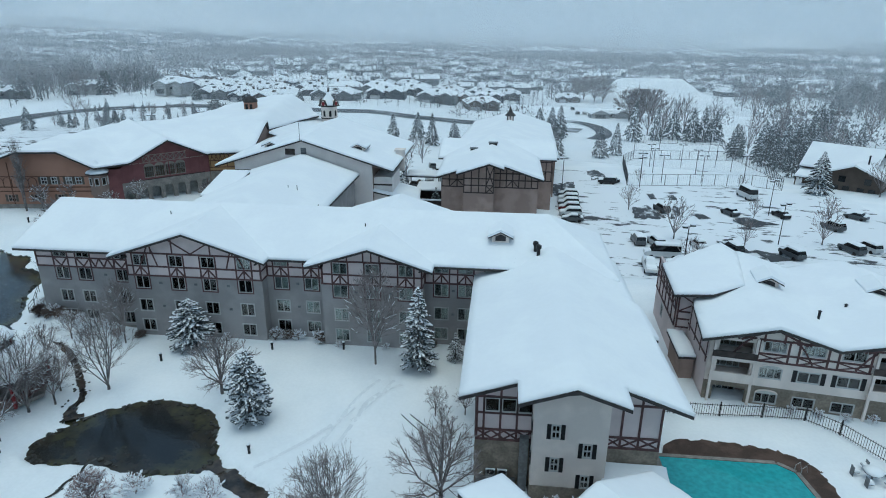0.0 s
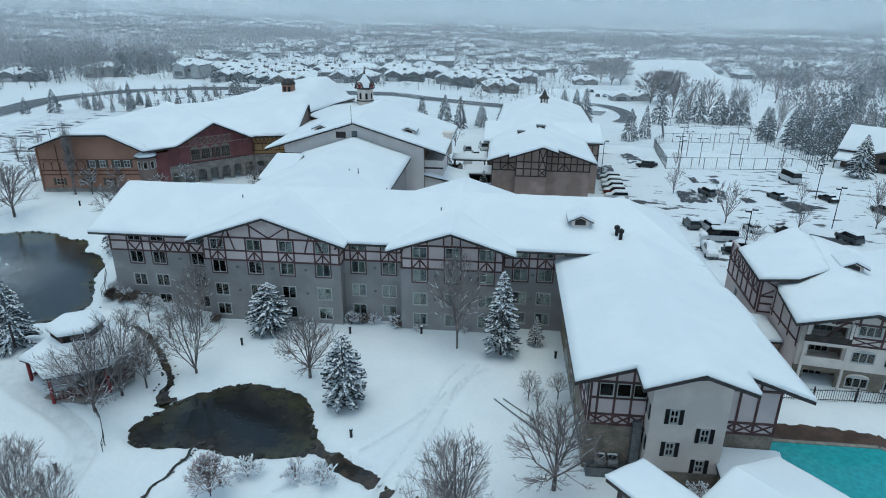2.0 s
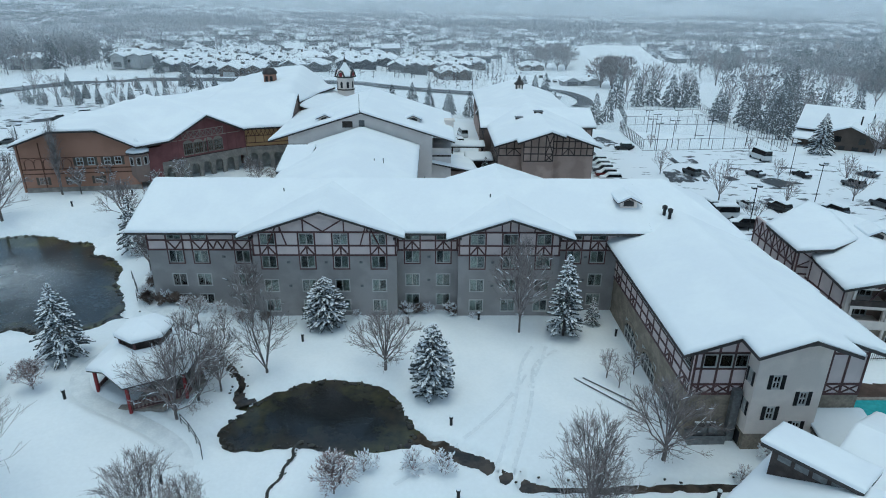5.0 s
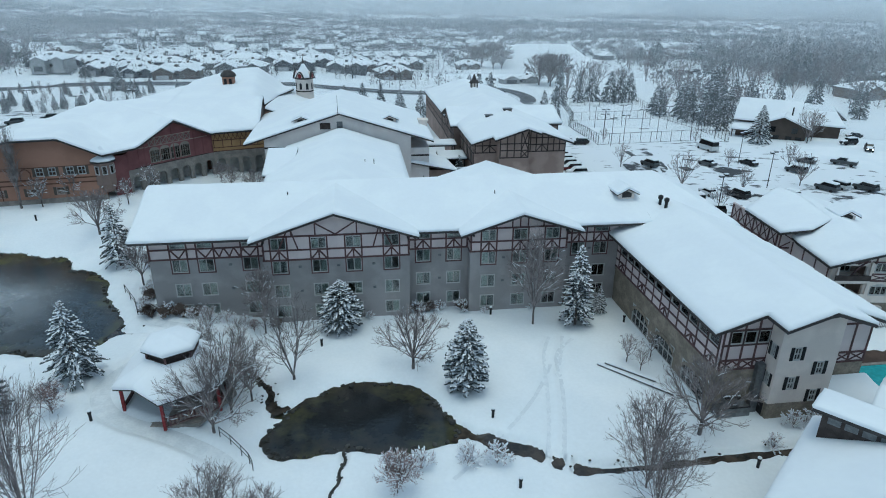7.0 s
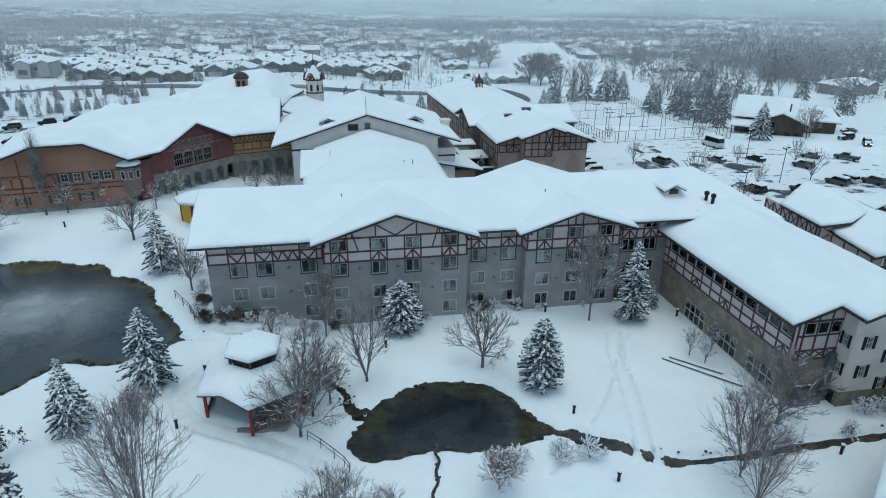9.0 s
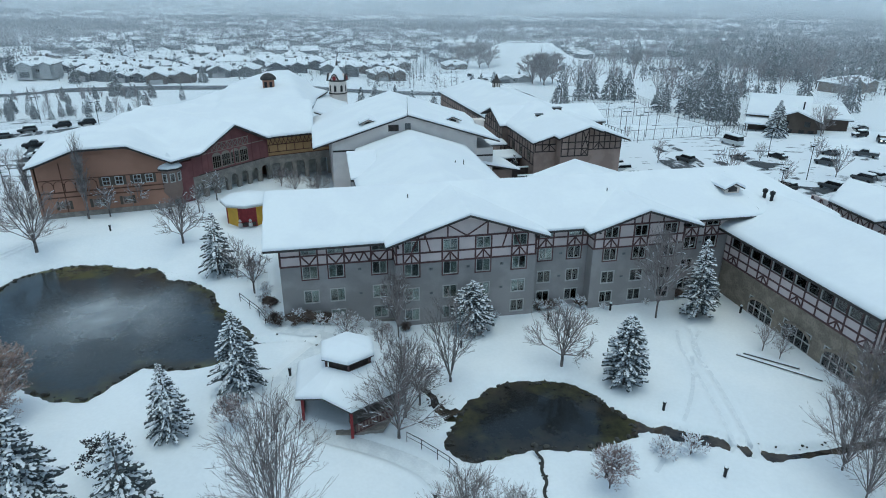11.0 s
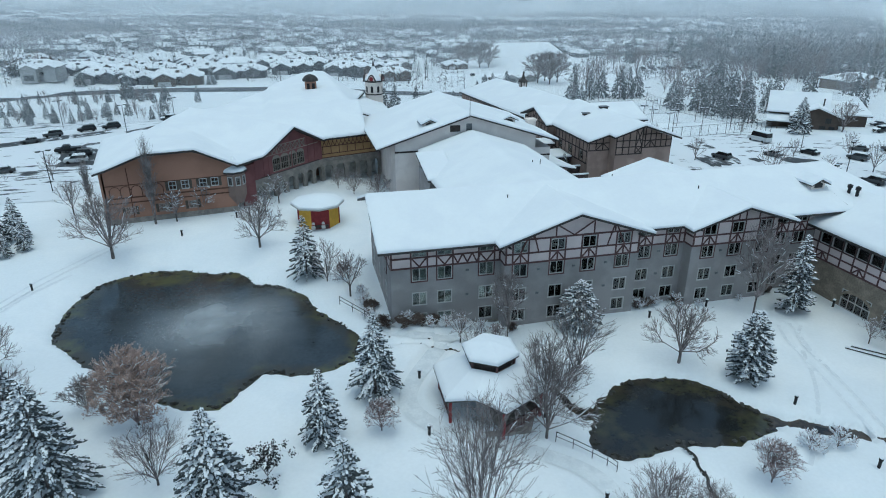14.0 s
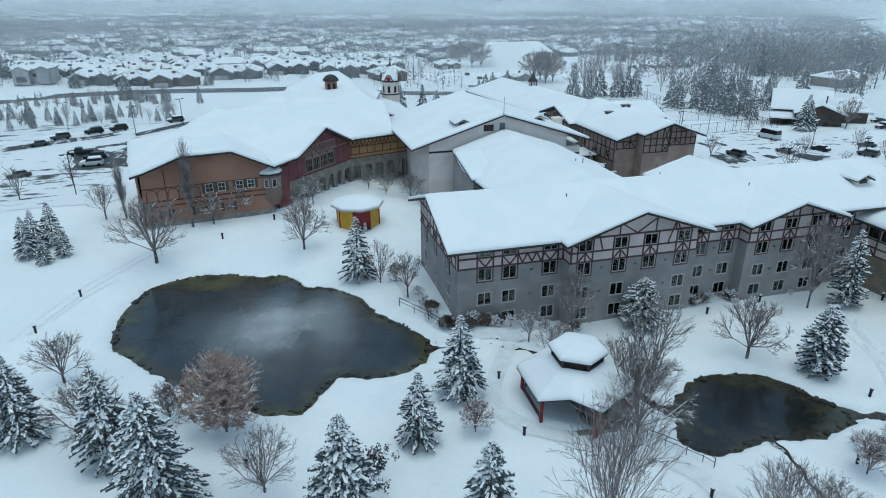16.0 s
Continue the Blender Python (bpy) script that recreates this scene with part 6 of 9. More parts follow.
# ---------------------------------------------------------------- pool, deck, fence
pool_pts = [(15.0, 26.0), (15.0, 47.4), (25.0, 47.4), (26.2, 46.4), (26.6, 43.5), (27.5, 26.0)]
deck_pts = [(14.0, 24.0), (14.0, 50.4), (22.7, 50.1), (27.0, 49.2), (28.6, 47.0), (28.8, 43.0), (29.5, 24.0)]
edge_rng = random.Random(8)
deck_pts = [(x + edge_rng.uniform(-0.22, 0.22), y + edge_rng.uniform(-0.22, 0.22)) for x, y in rounded(deck_pts, True, 4)]
sheet("pool_deck", deck_pts, base(20, 45) + 0.12, DECK, "wet brown pool deck cleared of snow", "deck")
mb = Mb()
mb.poly([(x, y, base(20, 45) + 0.16) for x, y in pool_pts])
tagged(part("pool_water", mb, POOL), "turquoise heated swimming pool water", "pool", kind="structure")
mb = Mb()
n = len(pool_pts)
for i in range(n):
    a, b = Vector(pool_pts[i]), Vector(pool_pts[(i + 1) % n])
    d = (b - a).normalized()
    o = Vector((-d.y, d.x)) * 0.4
    mb.prism([(*a, 0.8), (*b, 0.8), (*(b + o), 0.8), (*(a + o), 0.8)], [(*a, 0.98), (*b, 0.98), (*(b + o), 0.98), (*(a + o), 0.98)])
tagged(part("pool_coping", mb, STONE_ARCADE), "pale stone coping round the pool", "coping", kind="structure")

ladder = thing("pool_ladder", "bright steel pool ladder at the corner of the pool", "ladder")
for d in (0.0, 0.5):
    part("handrail", Mb().tube([(26.2 + d * 0.6, 46.6 - d, 0.75), (26.2 + d * 0.6, 46.6 - d, 1.6), (26.7 + d * 0.6, 46.9 - d, 1.7), (27.0 + d * 0.6, 47.1 - d, 0.9)], [0.03] * 4, 6), WHITE_PAINT, ladder)

fence = thing("pool_fence", "black metal picket fence standing in snow round the pool", "fence")
fpts = [(14.5, 54.4), (18, 54.5), (22.4, 54.5), (26.5, 54.7), (30.5, 54.6), (32.8, 52.6), (35.2, 48.4), (38.0, 42.0)]
for a, b in zip(fpts, fpts[1:]):
    A, B = Vector(a), Vector(b)
    z = base(*a)
    part("rail", Mb().tube([(*a, z + 1.25), (*b, z + 1.25)], [0.03, 0.03], 4), BLACK_METAL, fence)
    part("rail", Mb().tube([(*a, z + 0.2), (*b, z + 0.2)], [0.03, 0.03], 4), BLACK_METAL, fence)
    k = int((B - A).length / 0.22)
    for i in range(k):
        p = A.lerp(B, (i + 0.5) / k)
        part("picket", Mb().box(p.x - 0.014, p.x + 0.014, p.y - 0.014, p.y + 0.014, z, z + 1.4), BLACK_METAL, fence)
    part("post", Mb().box(a[0] - 0.05, a[0] + 0.05, a[1] - 0.05, a[1] + 0.05, z, z + 1.65), BLACK_METAL, fence)


# ---------------------------------------------------------------- lodge roofs by the pool
lodge = thing("pool_lodge", "pool lodge with broad snow-laden roofs and a clerestory monitor", "building")
pa, pb, p0 = Vector((0.77, 0.64)), Vector((0.64, -0.77)), Vector((1.0, 33.3))


def lp(a, b, z):
    q = p0 + pa * a + pb * b
    return (q.x, q.y, z)


slab([lp(0, 0, 6.8), lp(-17, 0, 6.8), lp(-12, 7, 9.9), lp(-3, 7, 9.9)], lodge, open_edges=(1, 0, 0, 0))
slab([lp(0, 15, 6.8), lp(-17, 15, 6.8), lp(-12, 7, 9.9), lp(-3, 7, 9.9)], lodge, open_edges=(1, 0, 0, 0))
slab([lp(0, 0, 6.8), lp(0, 15, 6.8), lp(-3, 7, 9.9), lp(-3, 7, 9.9)], lodge, open_edges=(1, 0, 0, 0))
slab([lp(-17, 0, 6.8), lp(-17, 15, 6.8), lp(-12, 7, 9.9), lp(-12, 7, 9.9)], lodge, open_edges=(1, 0, 0, 0))
part("wall", Mb().prism([lp(-0.8, 0.8, 0.3), lp(-16, 0.8, 0.3), lp(-16, 14, 0.3), lp(-0.8, 14, 0.3)], [lp(-0.8, 0.8, 6.7), lp(-16, 0.8, 6.7), lp(-16, 14, 6.7), lp(-0.8, 14, 6.7)]), TAN_STONE, lodge)
part("clerestory", Mb().prism([lp(-3.4, 0.9, 6.9), lp(-0.6, 0.9, 6.9), lp(-0.6, 5.6, 6.9), lp(-3.4, 5.6, 6.9)], [lp(-3.4, 0.9, 9.75), lp(-0.6, 0.9, 9.75), lp(-0.6, 5.6, 9.75), lp(-3.4, 5.6, 9.75)]), DARK_TIMBER, lodge, "dark timber clerestory")
for i in range(4):
    part("clerestory_window", Mb().prism([lp(-3.44, 1.3 + i * 1.05, 9.0), lp(-3.44, 2.1 + i * 1.05, 9.0), lp(-3.39, 2.1 + i * 1.05, 9.0), lp(-3.39, 1.3 + i * 1.05, 9.0)],
                                        [lp(-3.44, 1.3 + i * 1.05, 9.6), lp(-3.44, 2.1 + i * 1.05, 9.6), lp(-3.39, 2.1 + i * 1.05, 9.6), lp(-3.39, 1.3 + i * 1.05, 9.6)]), GREY_METAL, lodge)
slab([lp(-3.9, 0.3, 10.1), lp(-3.9, 6.2, 10.1), lp(-0.4, 6.2, 9.7), lp(-0.4, 0.3, 9.7)], lodge, open_edges=(1, 1, 1, 1))
gable_roof(lodge, (7.2, 34.4), (15.0, 25.0), 6.0, 8.3, 6.4, ends=(1, 1))
part("wall", Mb().prism([(3.6, 31.4, 0.3), (8.2, 34.6, 0.3), (16, 26, 0.3), (11, 22, 0.3)], [(3.6, 31.4, 6.2), (8.2, 34.6, 6.2), (16, 26, 6.2), (11, 22, 6.2)]), TAN_STONE, lodge)

# ---------------------------------------------------------------- gazebo
GX0, GY0 = -49.8, 49.8
gz = base(GX0, GY0)
gazebo = thing("gazebo", "red-painted hexagonal gazebo with two snowy roof tiers", "gazebo")
ang = [math.radians(-92 + 60 * k) for k in range(6)]


def hexa(r, z, k, da=0.0):
    return (GX0 + r * math.cos(ang[k % 6] + da), GY0 + r * math.sin(ang[k % 6] + da), z)


E_Z, I_Z = 4.5, 6.1
for k in range(6):
    a, b = hexa(5.35, E_Z, k), hexa(5.35, E_Z, k + 1)
    c, d = hexa(2.3, I_Z, k + 1), hexa(2.3, I_Z, k)
    if k == 5:
        m = [(a[i] + b[i]) / 2 for i in range(3)]
        m[2] += 0.75
        e = [(c[i] + d[i]) / 2 for i in range(3)]
        slab([a, m, e, d], gazebo, thick=0.18, open_edges=(1, 0, 0, 0), snow=0.36, cell=0.5)
        slab([m, b, c, e], gazebo, thick=0.18, open_edges=(1, 0, 0, 0), snow=0.36, cell=0.5)
    else:
        slab([a, b, c, d], gazebo, thick=0.18, open_edges=(1, 0, 0, 0), snow=0.36, cell=0.5)
    a, b = hexa(2.6, 7.35, k), hexa(2.6, 7.35, k + 1)
    c = (GX0, GY0, 7.9)
    slab([a, b, c, c], gazebo, thick=0.15, open_edges=(1, 0, 0, 0), snow=0.4, cell=0.45)
    x, y, _ = hexa(4.75, 0, k)
    part("post", Mb().box(x - 0.12, x + 0.12, y - 0.12, y + 0.12, gz - 0.1, E_Z + 0.1), RED_PAINT, gazebo, "red post")
    x, y, _ = hexa(2.2, 0, k)
    part("lantern_post", Mb().box(x - 0.08, x + 0.08, y - 0.08, y + 0.08, 5.9, 7.35), TIMBER, gazebo)
    p, q = hexa(2.15, 0, k), hexa(2.15, 0, k + 1)
    part("lantern_board", Mb().tube([(p[0], p[1], 6.3), (q[0], q[1], 6.3)], [0.1, 0.1], 4), BROWN_STUCCO, gazebo)
    part("lantern_panel", Mb().prism([hexa(1.95, 6.0, k), hexa(1.95, 6.0, k + 1), hexa(1.85, 6.0, k + 1), hexa(1.85, 6.0, k)], [hexa(1.95, 7.3, k), hexa(1.95, 7.3, k + 1), hexa(1.85, 7.3, k + 1), hexa(1.85, 7.3, k)]), DARK_TIMBER, gazebo)
    part("lantern_beam", Mb().tube([(p[0], p[1], 7.2), (q[0], q[1], 7.2)], [0.1, 0.1], 4), DARK_TIMBER, gazebo)
    if k != 5:
        p, q = hexa(4.75, 0, k), hexa(4.75, 0, k + 1)
        ax, ay = (q[0] - p[0]) / 12, (q[1] - p[1]) / 12
        nx, ny = -ay * 0.03, ax * 0.03
        part("side_panel", Mb().prism([(p[0] + ax - nx, p[1] + ay - ny, gz + 0.05), (q[0] - ax - nx, q[1] - ay - ny, gz + 0.05), (q[0] - ax + nx, q[1] - ay + ny, gz + 0.05), (p[0] + ax + nx, p[1] + ay + ny, gz + 0.05)],
                                      [(p[0] + ax - nx, p[1] + ay - ny, gz + 0.95), (q[0] - ax - nx, q[1] - ay - ny, gz + 0.95), (q[0] - ax + nx, q[1] - ay + ny, gz + 0.95), (p[0] + ax + nx, p[1] + ay + ny, gz + 0.95)]), BROWN_STUCCO, gazebo, "weathered brown side panel")
        for z in (0.25, 1.05):
            part("rail", Mb().tube([(p[0], p[1], gz + z), (q[0], q[1], gz + z)], [0.06, 0.06], 4), TIMBER, gazebo)
        for i in range(14):
            t = (i + 0.5) / 14
            x, y = p[0] + (q[0] - p[0]) * t, p[1] + (q[1] - p[1]) * t
            part("baluster", Mb().box(x - 0.07, x + 0.07, y - 0.07, y + 0.07, gz + 0.2, gz + 1.05), TIMBER, gazebo)
part("floor", Mb().lathe(GX0, GY0, [(5.0, gz - 0.3), (5.0, gz + 0.06)], 6), STONE_ARCADE, gazebo, "pale concrete floor")

# ---------------------------------------------------------------- yellow and red booth
bx, by = -62.4, 98.6
bz = base(bx, by)
booth = thing("garden_booth", "octagonal yellow and red garden booth with a snowy roof", "booth")
for k in range(8):
    a0, a1 = math.radians(-110 + 45 * k), math.radians(-65 + 45 * k)
    r = 3.3
    fc = Face(bx + r * math.cos(a0), by + r * math.sin(a0), bx + r * math.cos(a1), by + r * math.sin(a1))
    wall(fc, 0, fc.len, bz - 0.2, bz + 3.0, [], RED_PAINT if k in (0, 4) else YELLOW, booth, 0.12, "panel")
    part("corner_post", Mb().box(fc.o.x - 0.09, fc.o.x + 0.09, fc.o.y - 0.09, fc.o.y + 0.09, bz - 0.2, bz + 3.05), RED_PAINT, booth)
    if k == 0:
        plate(fc, [(0.1, bz + 0.05), (fc.len - 0.1, bz + 0.05), (fc.len - 0.1, bz + 0.5), (0.1, bz + 0.5)], 0, 0.3, DARK_TIMBER, booth, "counter")
part("roof", Mb().lathe(bx, by, [(4.1, bz + 3.0), (4.1, bz + 3.2), (0.3, bz + 4.1)], 8), WHITE_PAINT, booth)
part("roof_snow", Mb().lathe(bx, by, [(4.05, bz + 3.2), (4.1, bz + 3.4), (3.85, bz + 3.52), (2.0, bz + 3.95), (0.2, bz + 4.3)], 8), ROOF_SNOW, booth, smooth=True)
for i in (-1, 1):
    sx, sy = bx - 0.25 + i * 0.75, by - 3.55
    fig = thing("garden_ornament", "small white and red ornament standing before the booth", "ornament", "ornaments at the booth")
    part("body", Mb().lathe(sx, sy, [(0.28, bz), (0.32, bz + 0.35), (0.2, bz + 0.75), (0.24, bz + 0.95), (0.05, bz + 1.2)], 8), WHITE_PAINT, fig)
    part("band", Mb().lathe(sx, sy, [(0.24, bz + 0.66), (0.27, bz + 0.72), (0.23, bz + 0.78)], 8), RED_PAINT, fig)


# ---------------------------------------------------------------- garden furniture: posts, rails, edging, stones
def bollard(x, y, h=0.95):
    z = float(height(np.array([x]), np.array([y]))[0])
    b = thing("path_light", "black bollard path light capped with snow", "path light", "bollards along the paths")
    part("post", Mb().lathe(x, y, [(0.13, z - 0.1), (0.13, z + h * 0.75), (0.17, z + h * 0.76), (0.17, z + h)], 8), BLACK_METAL, b)
    part("snow_cap", Mb().lathe(x, y, [(0.17, z + h), (0.18, z + h + 0.08), (0.08, z + h + 0.16)], 8), ROOF_SNOW, b)


for x, y in ((-56.2, 46.0), (-44.3, 37.2), (-21.3, 44.2), (-30.3, 37.2), (-21, 35.3), (-1.1, 35.0), (-2.2, 59.8), (-17.5, 63.4), (-55.3, 54.6), (-98.5, 84.5), (-101, 76), (-25.8, 62.5), (-37.3, 58.6), (-78.5, 48.0), (-82.5, 97.5), (-75.0, 103.0)):
    bollard(x, y)
# tall stand-in for the upright dark figure beside the lit car
bollard(98.0, 139.0, 1.5)

rail = thing("hand_rail", "dark metal hand rail beside the curving path", "railing")
rp = [(-45.4, 44.4), (-44.3, 43.3), (-43.2, 41.9), (-42.4, 40.8), (-42.0, 39.9)]
for a, b in zip(rp, rp[1:]):
    za, zb = base(*a), base(*b)
    part("top_rail", Mb().tube([(*a, za + 0.95), (*b, zb + 0.95)], [0.035, 0.035], 5), BLACK_METAL, rail)
    part("middle_rail", Mb().tube([(*a, za + 0.5), (*b, zb + 0.5)], [0.025, 0.025], 5), BLACK_METAL, rail)
for a in rp:
    part("post", Mb().tube([(*a, base(*a) - 0.1), (*a, base(*a) + 0.97)], [0.035, 0.035], 5), BLACK_METAL, rail)
rail = thing("hand_rail", "dark metal hand rail beside the pond walk", "railing")
rp = [(-61.5, 71.8), (-60.2, 69.6), (-59.0, 67.6), (-58.2, 65.6)]
for a, b in zip(rp, rp[1:]):
    part("top_rail", Mb().tube([(*a, base(*a) + 1.0), (*b, base(*b) + 1.0)], [0.04, 0.04], 5), BLACK_METAL, rail)
    part("middle_rail", Mb().tube([(*a, base(*a) + 0.55), (*b, base(*b) + 0.55)], [0.03, 0.03], 5), BLACK_METAL, rail)
for a in rp:
    part("post", Mb().tube([(*a, base(*a) - 0.1), (*a, base(*a) + 1.02)], [0.04, 0.04], 5), BLACK_METAL, rail)

for off in (0.0, 0.9):
    e = thing("edging_board", "long dark timber edging board lying in snow", "edging", "boards beside the wing")
    a, b = Vector((-8.7 + off, 51.3 + off * 0.1)), Vector((-3.3 - off * 0.8, 45.2 + off * 2.6))
    d = (b - a).normalized()
    n_ = Vector((-d.y, d.x)) * 0.06
    z = base(-6, 50) + 0.02
    mb = Mb()
    mb.prism([(*(a - n_), z), (*(b - n_), z), (*(b + n_), z), (*(a + n_), z)], [(*(a - n_), z + 0.13), (*(b - n_), z + 0.13), (*(b + n_), z + 0.13), (*(a + n_), z + 0.13)])
    part("board", mb, DARK_TIMBER, e)
    n_ *= 1.25
    part("snow_cap", Mb().prism([(*(a - n_), z + 0.13), (*(b - n_), z + 0.13), (*(b + n_), z + 0.13), (*(a + n_), z + 0.13)], [(*(a - n_ * 0.7), z + 0.25), (*(b - n_ * 0.7), z + 0.25), (*(b + n_ * 0.7), z + 0.25), (*(a + n_ * 0.7), z + 0.25)]), ROOF_SNOW, e)

rng = random.Random(5)


def stone_mesh(seed):
    r = random.Random(seed)
    bm = bmesh.new()
    bmesh.ops.create_icosphere(bm, subdivisions=1, radius=1.0)
    for v in bm.verts:
        v.co *= 0.75 + 0.5 * r.random()
        v.co.z *= 0.6
    me = bpy.data.meshes.new("stone")
    bm.to_mesh(me)
    bm.free()
    me.materials.append(ROCK)
    return me


STONES = [stone_mesh(i) for i in range(5)]
for pts, level, count, span in ((BIG_POND, BIG_LEVEL, 260, (0, 1)), (SMALL_POND, SMALL_LEVEL, 110, (0, 1))):
    shore = thing("shore_stones", "dark stones half buried in snow along the pond's edge", "stones", kind="")
    line = rounded(pts)
    for i in range(count):
        k = rng.randrange(len(line))
        a, b = line[k], line[(k + 1) % len(line)]
        t = rng.random()
        x, y = a[0] + (b[0] - a[0]) * t + rng.uniform(-0.25, 0.35), a[1] + (b[1] - a[1]) * t + rng.uniform(-0.25, 0.35)
        s = rng.uniform(0.1, 0.3) * (1.5 if rng.random() < 0.12 else 1)
        shared("stone", STONES[rng.randrange(5)], shore, Matrix.Translation((x, y, level + s * 0.15)) @ Matrix.Rotation(rng.random() * 6, 4, "Z") @ Matrix.Diagonal((s, s * rng.uniform(0.6, 1), s, 1)))
shore = thing("brook_stones", "dark stones and turf edges along the brook", "stones")
for pts, count in ((BROOK_EAST, 70), (BROOK_WEST, 36), (RILL, 45)):
    line = rounded(pts, False)
    for i in range(count):
        k = rng.randrange(len(line) - 1)
        a, b = line[k], line[k + 1]
        t = rng.random()
        side = rng.choice((-1, 1)) * (rng.uniform(0.5, 0.8) if pts is not RILL else rng.uniform(0, 0.25))
        d = (Vector(b) - Vector(a)).normalized()
        x, y = a[0] + (b[0] - a[0]) * t - d.y * side, a[1] + (b[1] - a[1]) * t + d.x * side
        s = rng.uniform(0.06, 0.15)
        z = float(height(np.array([x]), np.array([y]))[0])
        shared("stone", STONES[rng.randrange(5)], shore, Matrix.Translation((x, y, z + s * 0.1)) @ Matrix.Rotation(rng.random() * 6, 4, "Z") @ Matrix.Diagonal((s * 1.3, s, s, 1)))

fountain = thing("pond_fountain", "small floating fountain with a low white jet", "fountain")
part("float", Mb().lathe(-77.3, 73.4, [(0.35, 1.05), (0.35, 1.25), (0.1, 1.35)], 10), BLACK_METAL, fountain)
part("jet", Mb().lathe(-77.3, 73.4, [(0.05, 1.3), (0.12, 1.9), (0.2, 2.3), (0.1, 2.5)], 7), ROOF_SNOW, fountain)

patio = thing("patio_set", "round patio table and chairs buried under snow", "patio set")
zt = base(32.5, 46.5)
part("tabletop", Mb().lathe(32.5, 46.5, [(0.75, zt + 0.7), (0.75, zt + 0.76)], 12), GREY_METAL, patio)
part("table_snow", Mb().lathe(32.5, 46.5, [(0.75, zt + 0.76), (0.78, zt + 0.9), (0.5, zt + 1.05), (0.1, zt + 1.08)], 12), ROOF_SNOW, patio, smooth=True)
part("table_leg", Mb().lathe(32.5, 46.5, [(0.08, zt), (0.08, zt + 0.7)], 6), GREY_METAL, patio)
for k in range(5):
    a = k * 1.257 + 0.3
    x, y = 32.5 + 1.3 * math.cos(a), 46.5 + 1.3 * math.sin(a)
    part("chair", Mb().box(x - 0.25, x + 0.25, y - 0.25, y + 0.25, zt + 0.35, zt + 0.42).box(x - 0.25 + 0.4 * (math.cos(a) > 0), x - 0.2 + 0.4 * (math.cos(a) > 0), y - 0.25, y + 0.25, zt, zt + 0.9), GREY_METAL, patio)
    part("chair_snow", Mb().box(x - 0.24, x + 0.24, y - 0.24, y + 0.24, zt + 0.43, zt + 0.6), ROOF_SNOW, patio)


# ---------------------------------------------------------------- vegetation
NEEDLE = mat("spruce_needles", (0.095, 0.108, 0.112), rough=0.8, vary=0.35, scale=2.0, fine=14, bump=0, second=(0.14, 0.155, 0.16))
BARK = mat("grey_bark", (0.2, 0.175, 0.168), rough=0.9, vary=0.3, scale=2.0, fine=14)
TWIG = mat("grey_brown_twigs", (0.38, 0.335, 0.33), rough=0.9, vary=0.3, scale=1.0, fine=10, bump=0)
PALE_TWIG = mat("pale_birch_bark", (0.36, 0.33, 0.325), rough=0.9, vary=0.3, scale=1.0, fine=10, bump=0)
RUSSET = mat("russet_dry_leaves", (0.6, 0.46, 0.4), rough=0.9, vary=0.35, scale=1.5, fine=9, bump=0, second=(0.44, 0.32, 0.275))
RED_TWIG = mat("reddish_shrub_twigs", (0.5, 0.385, 0.375), rough=0.9, vary=0.3, scale=1.5, fine=9, bump=0)
BOUGH_SNOW = mat("snow_on_boughs", (0.84, 0.86, 0.89), rough=0.8, vary=0.04, scale=1.0, fine=6, bump=0.1, second=(0.78, 0.8, 0.84))


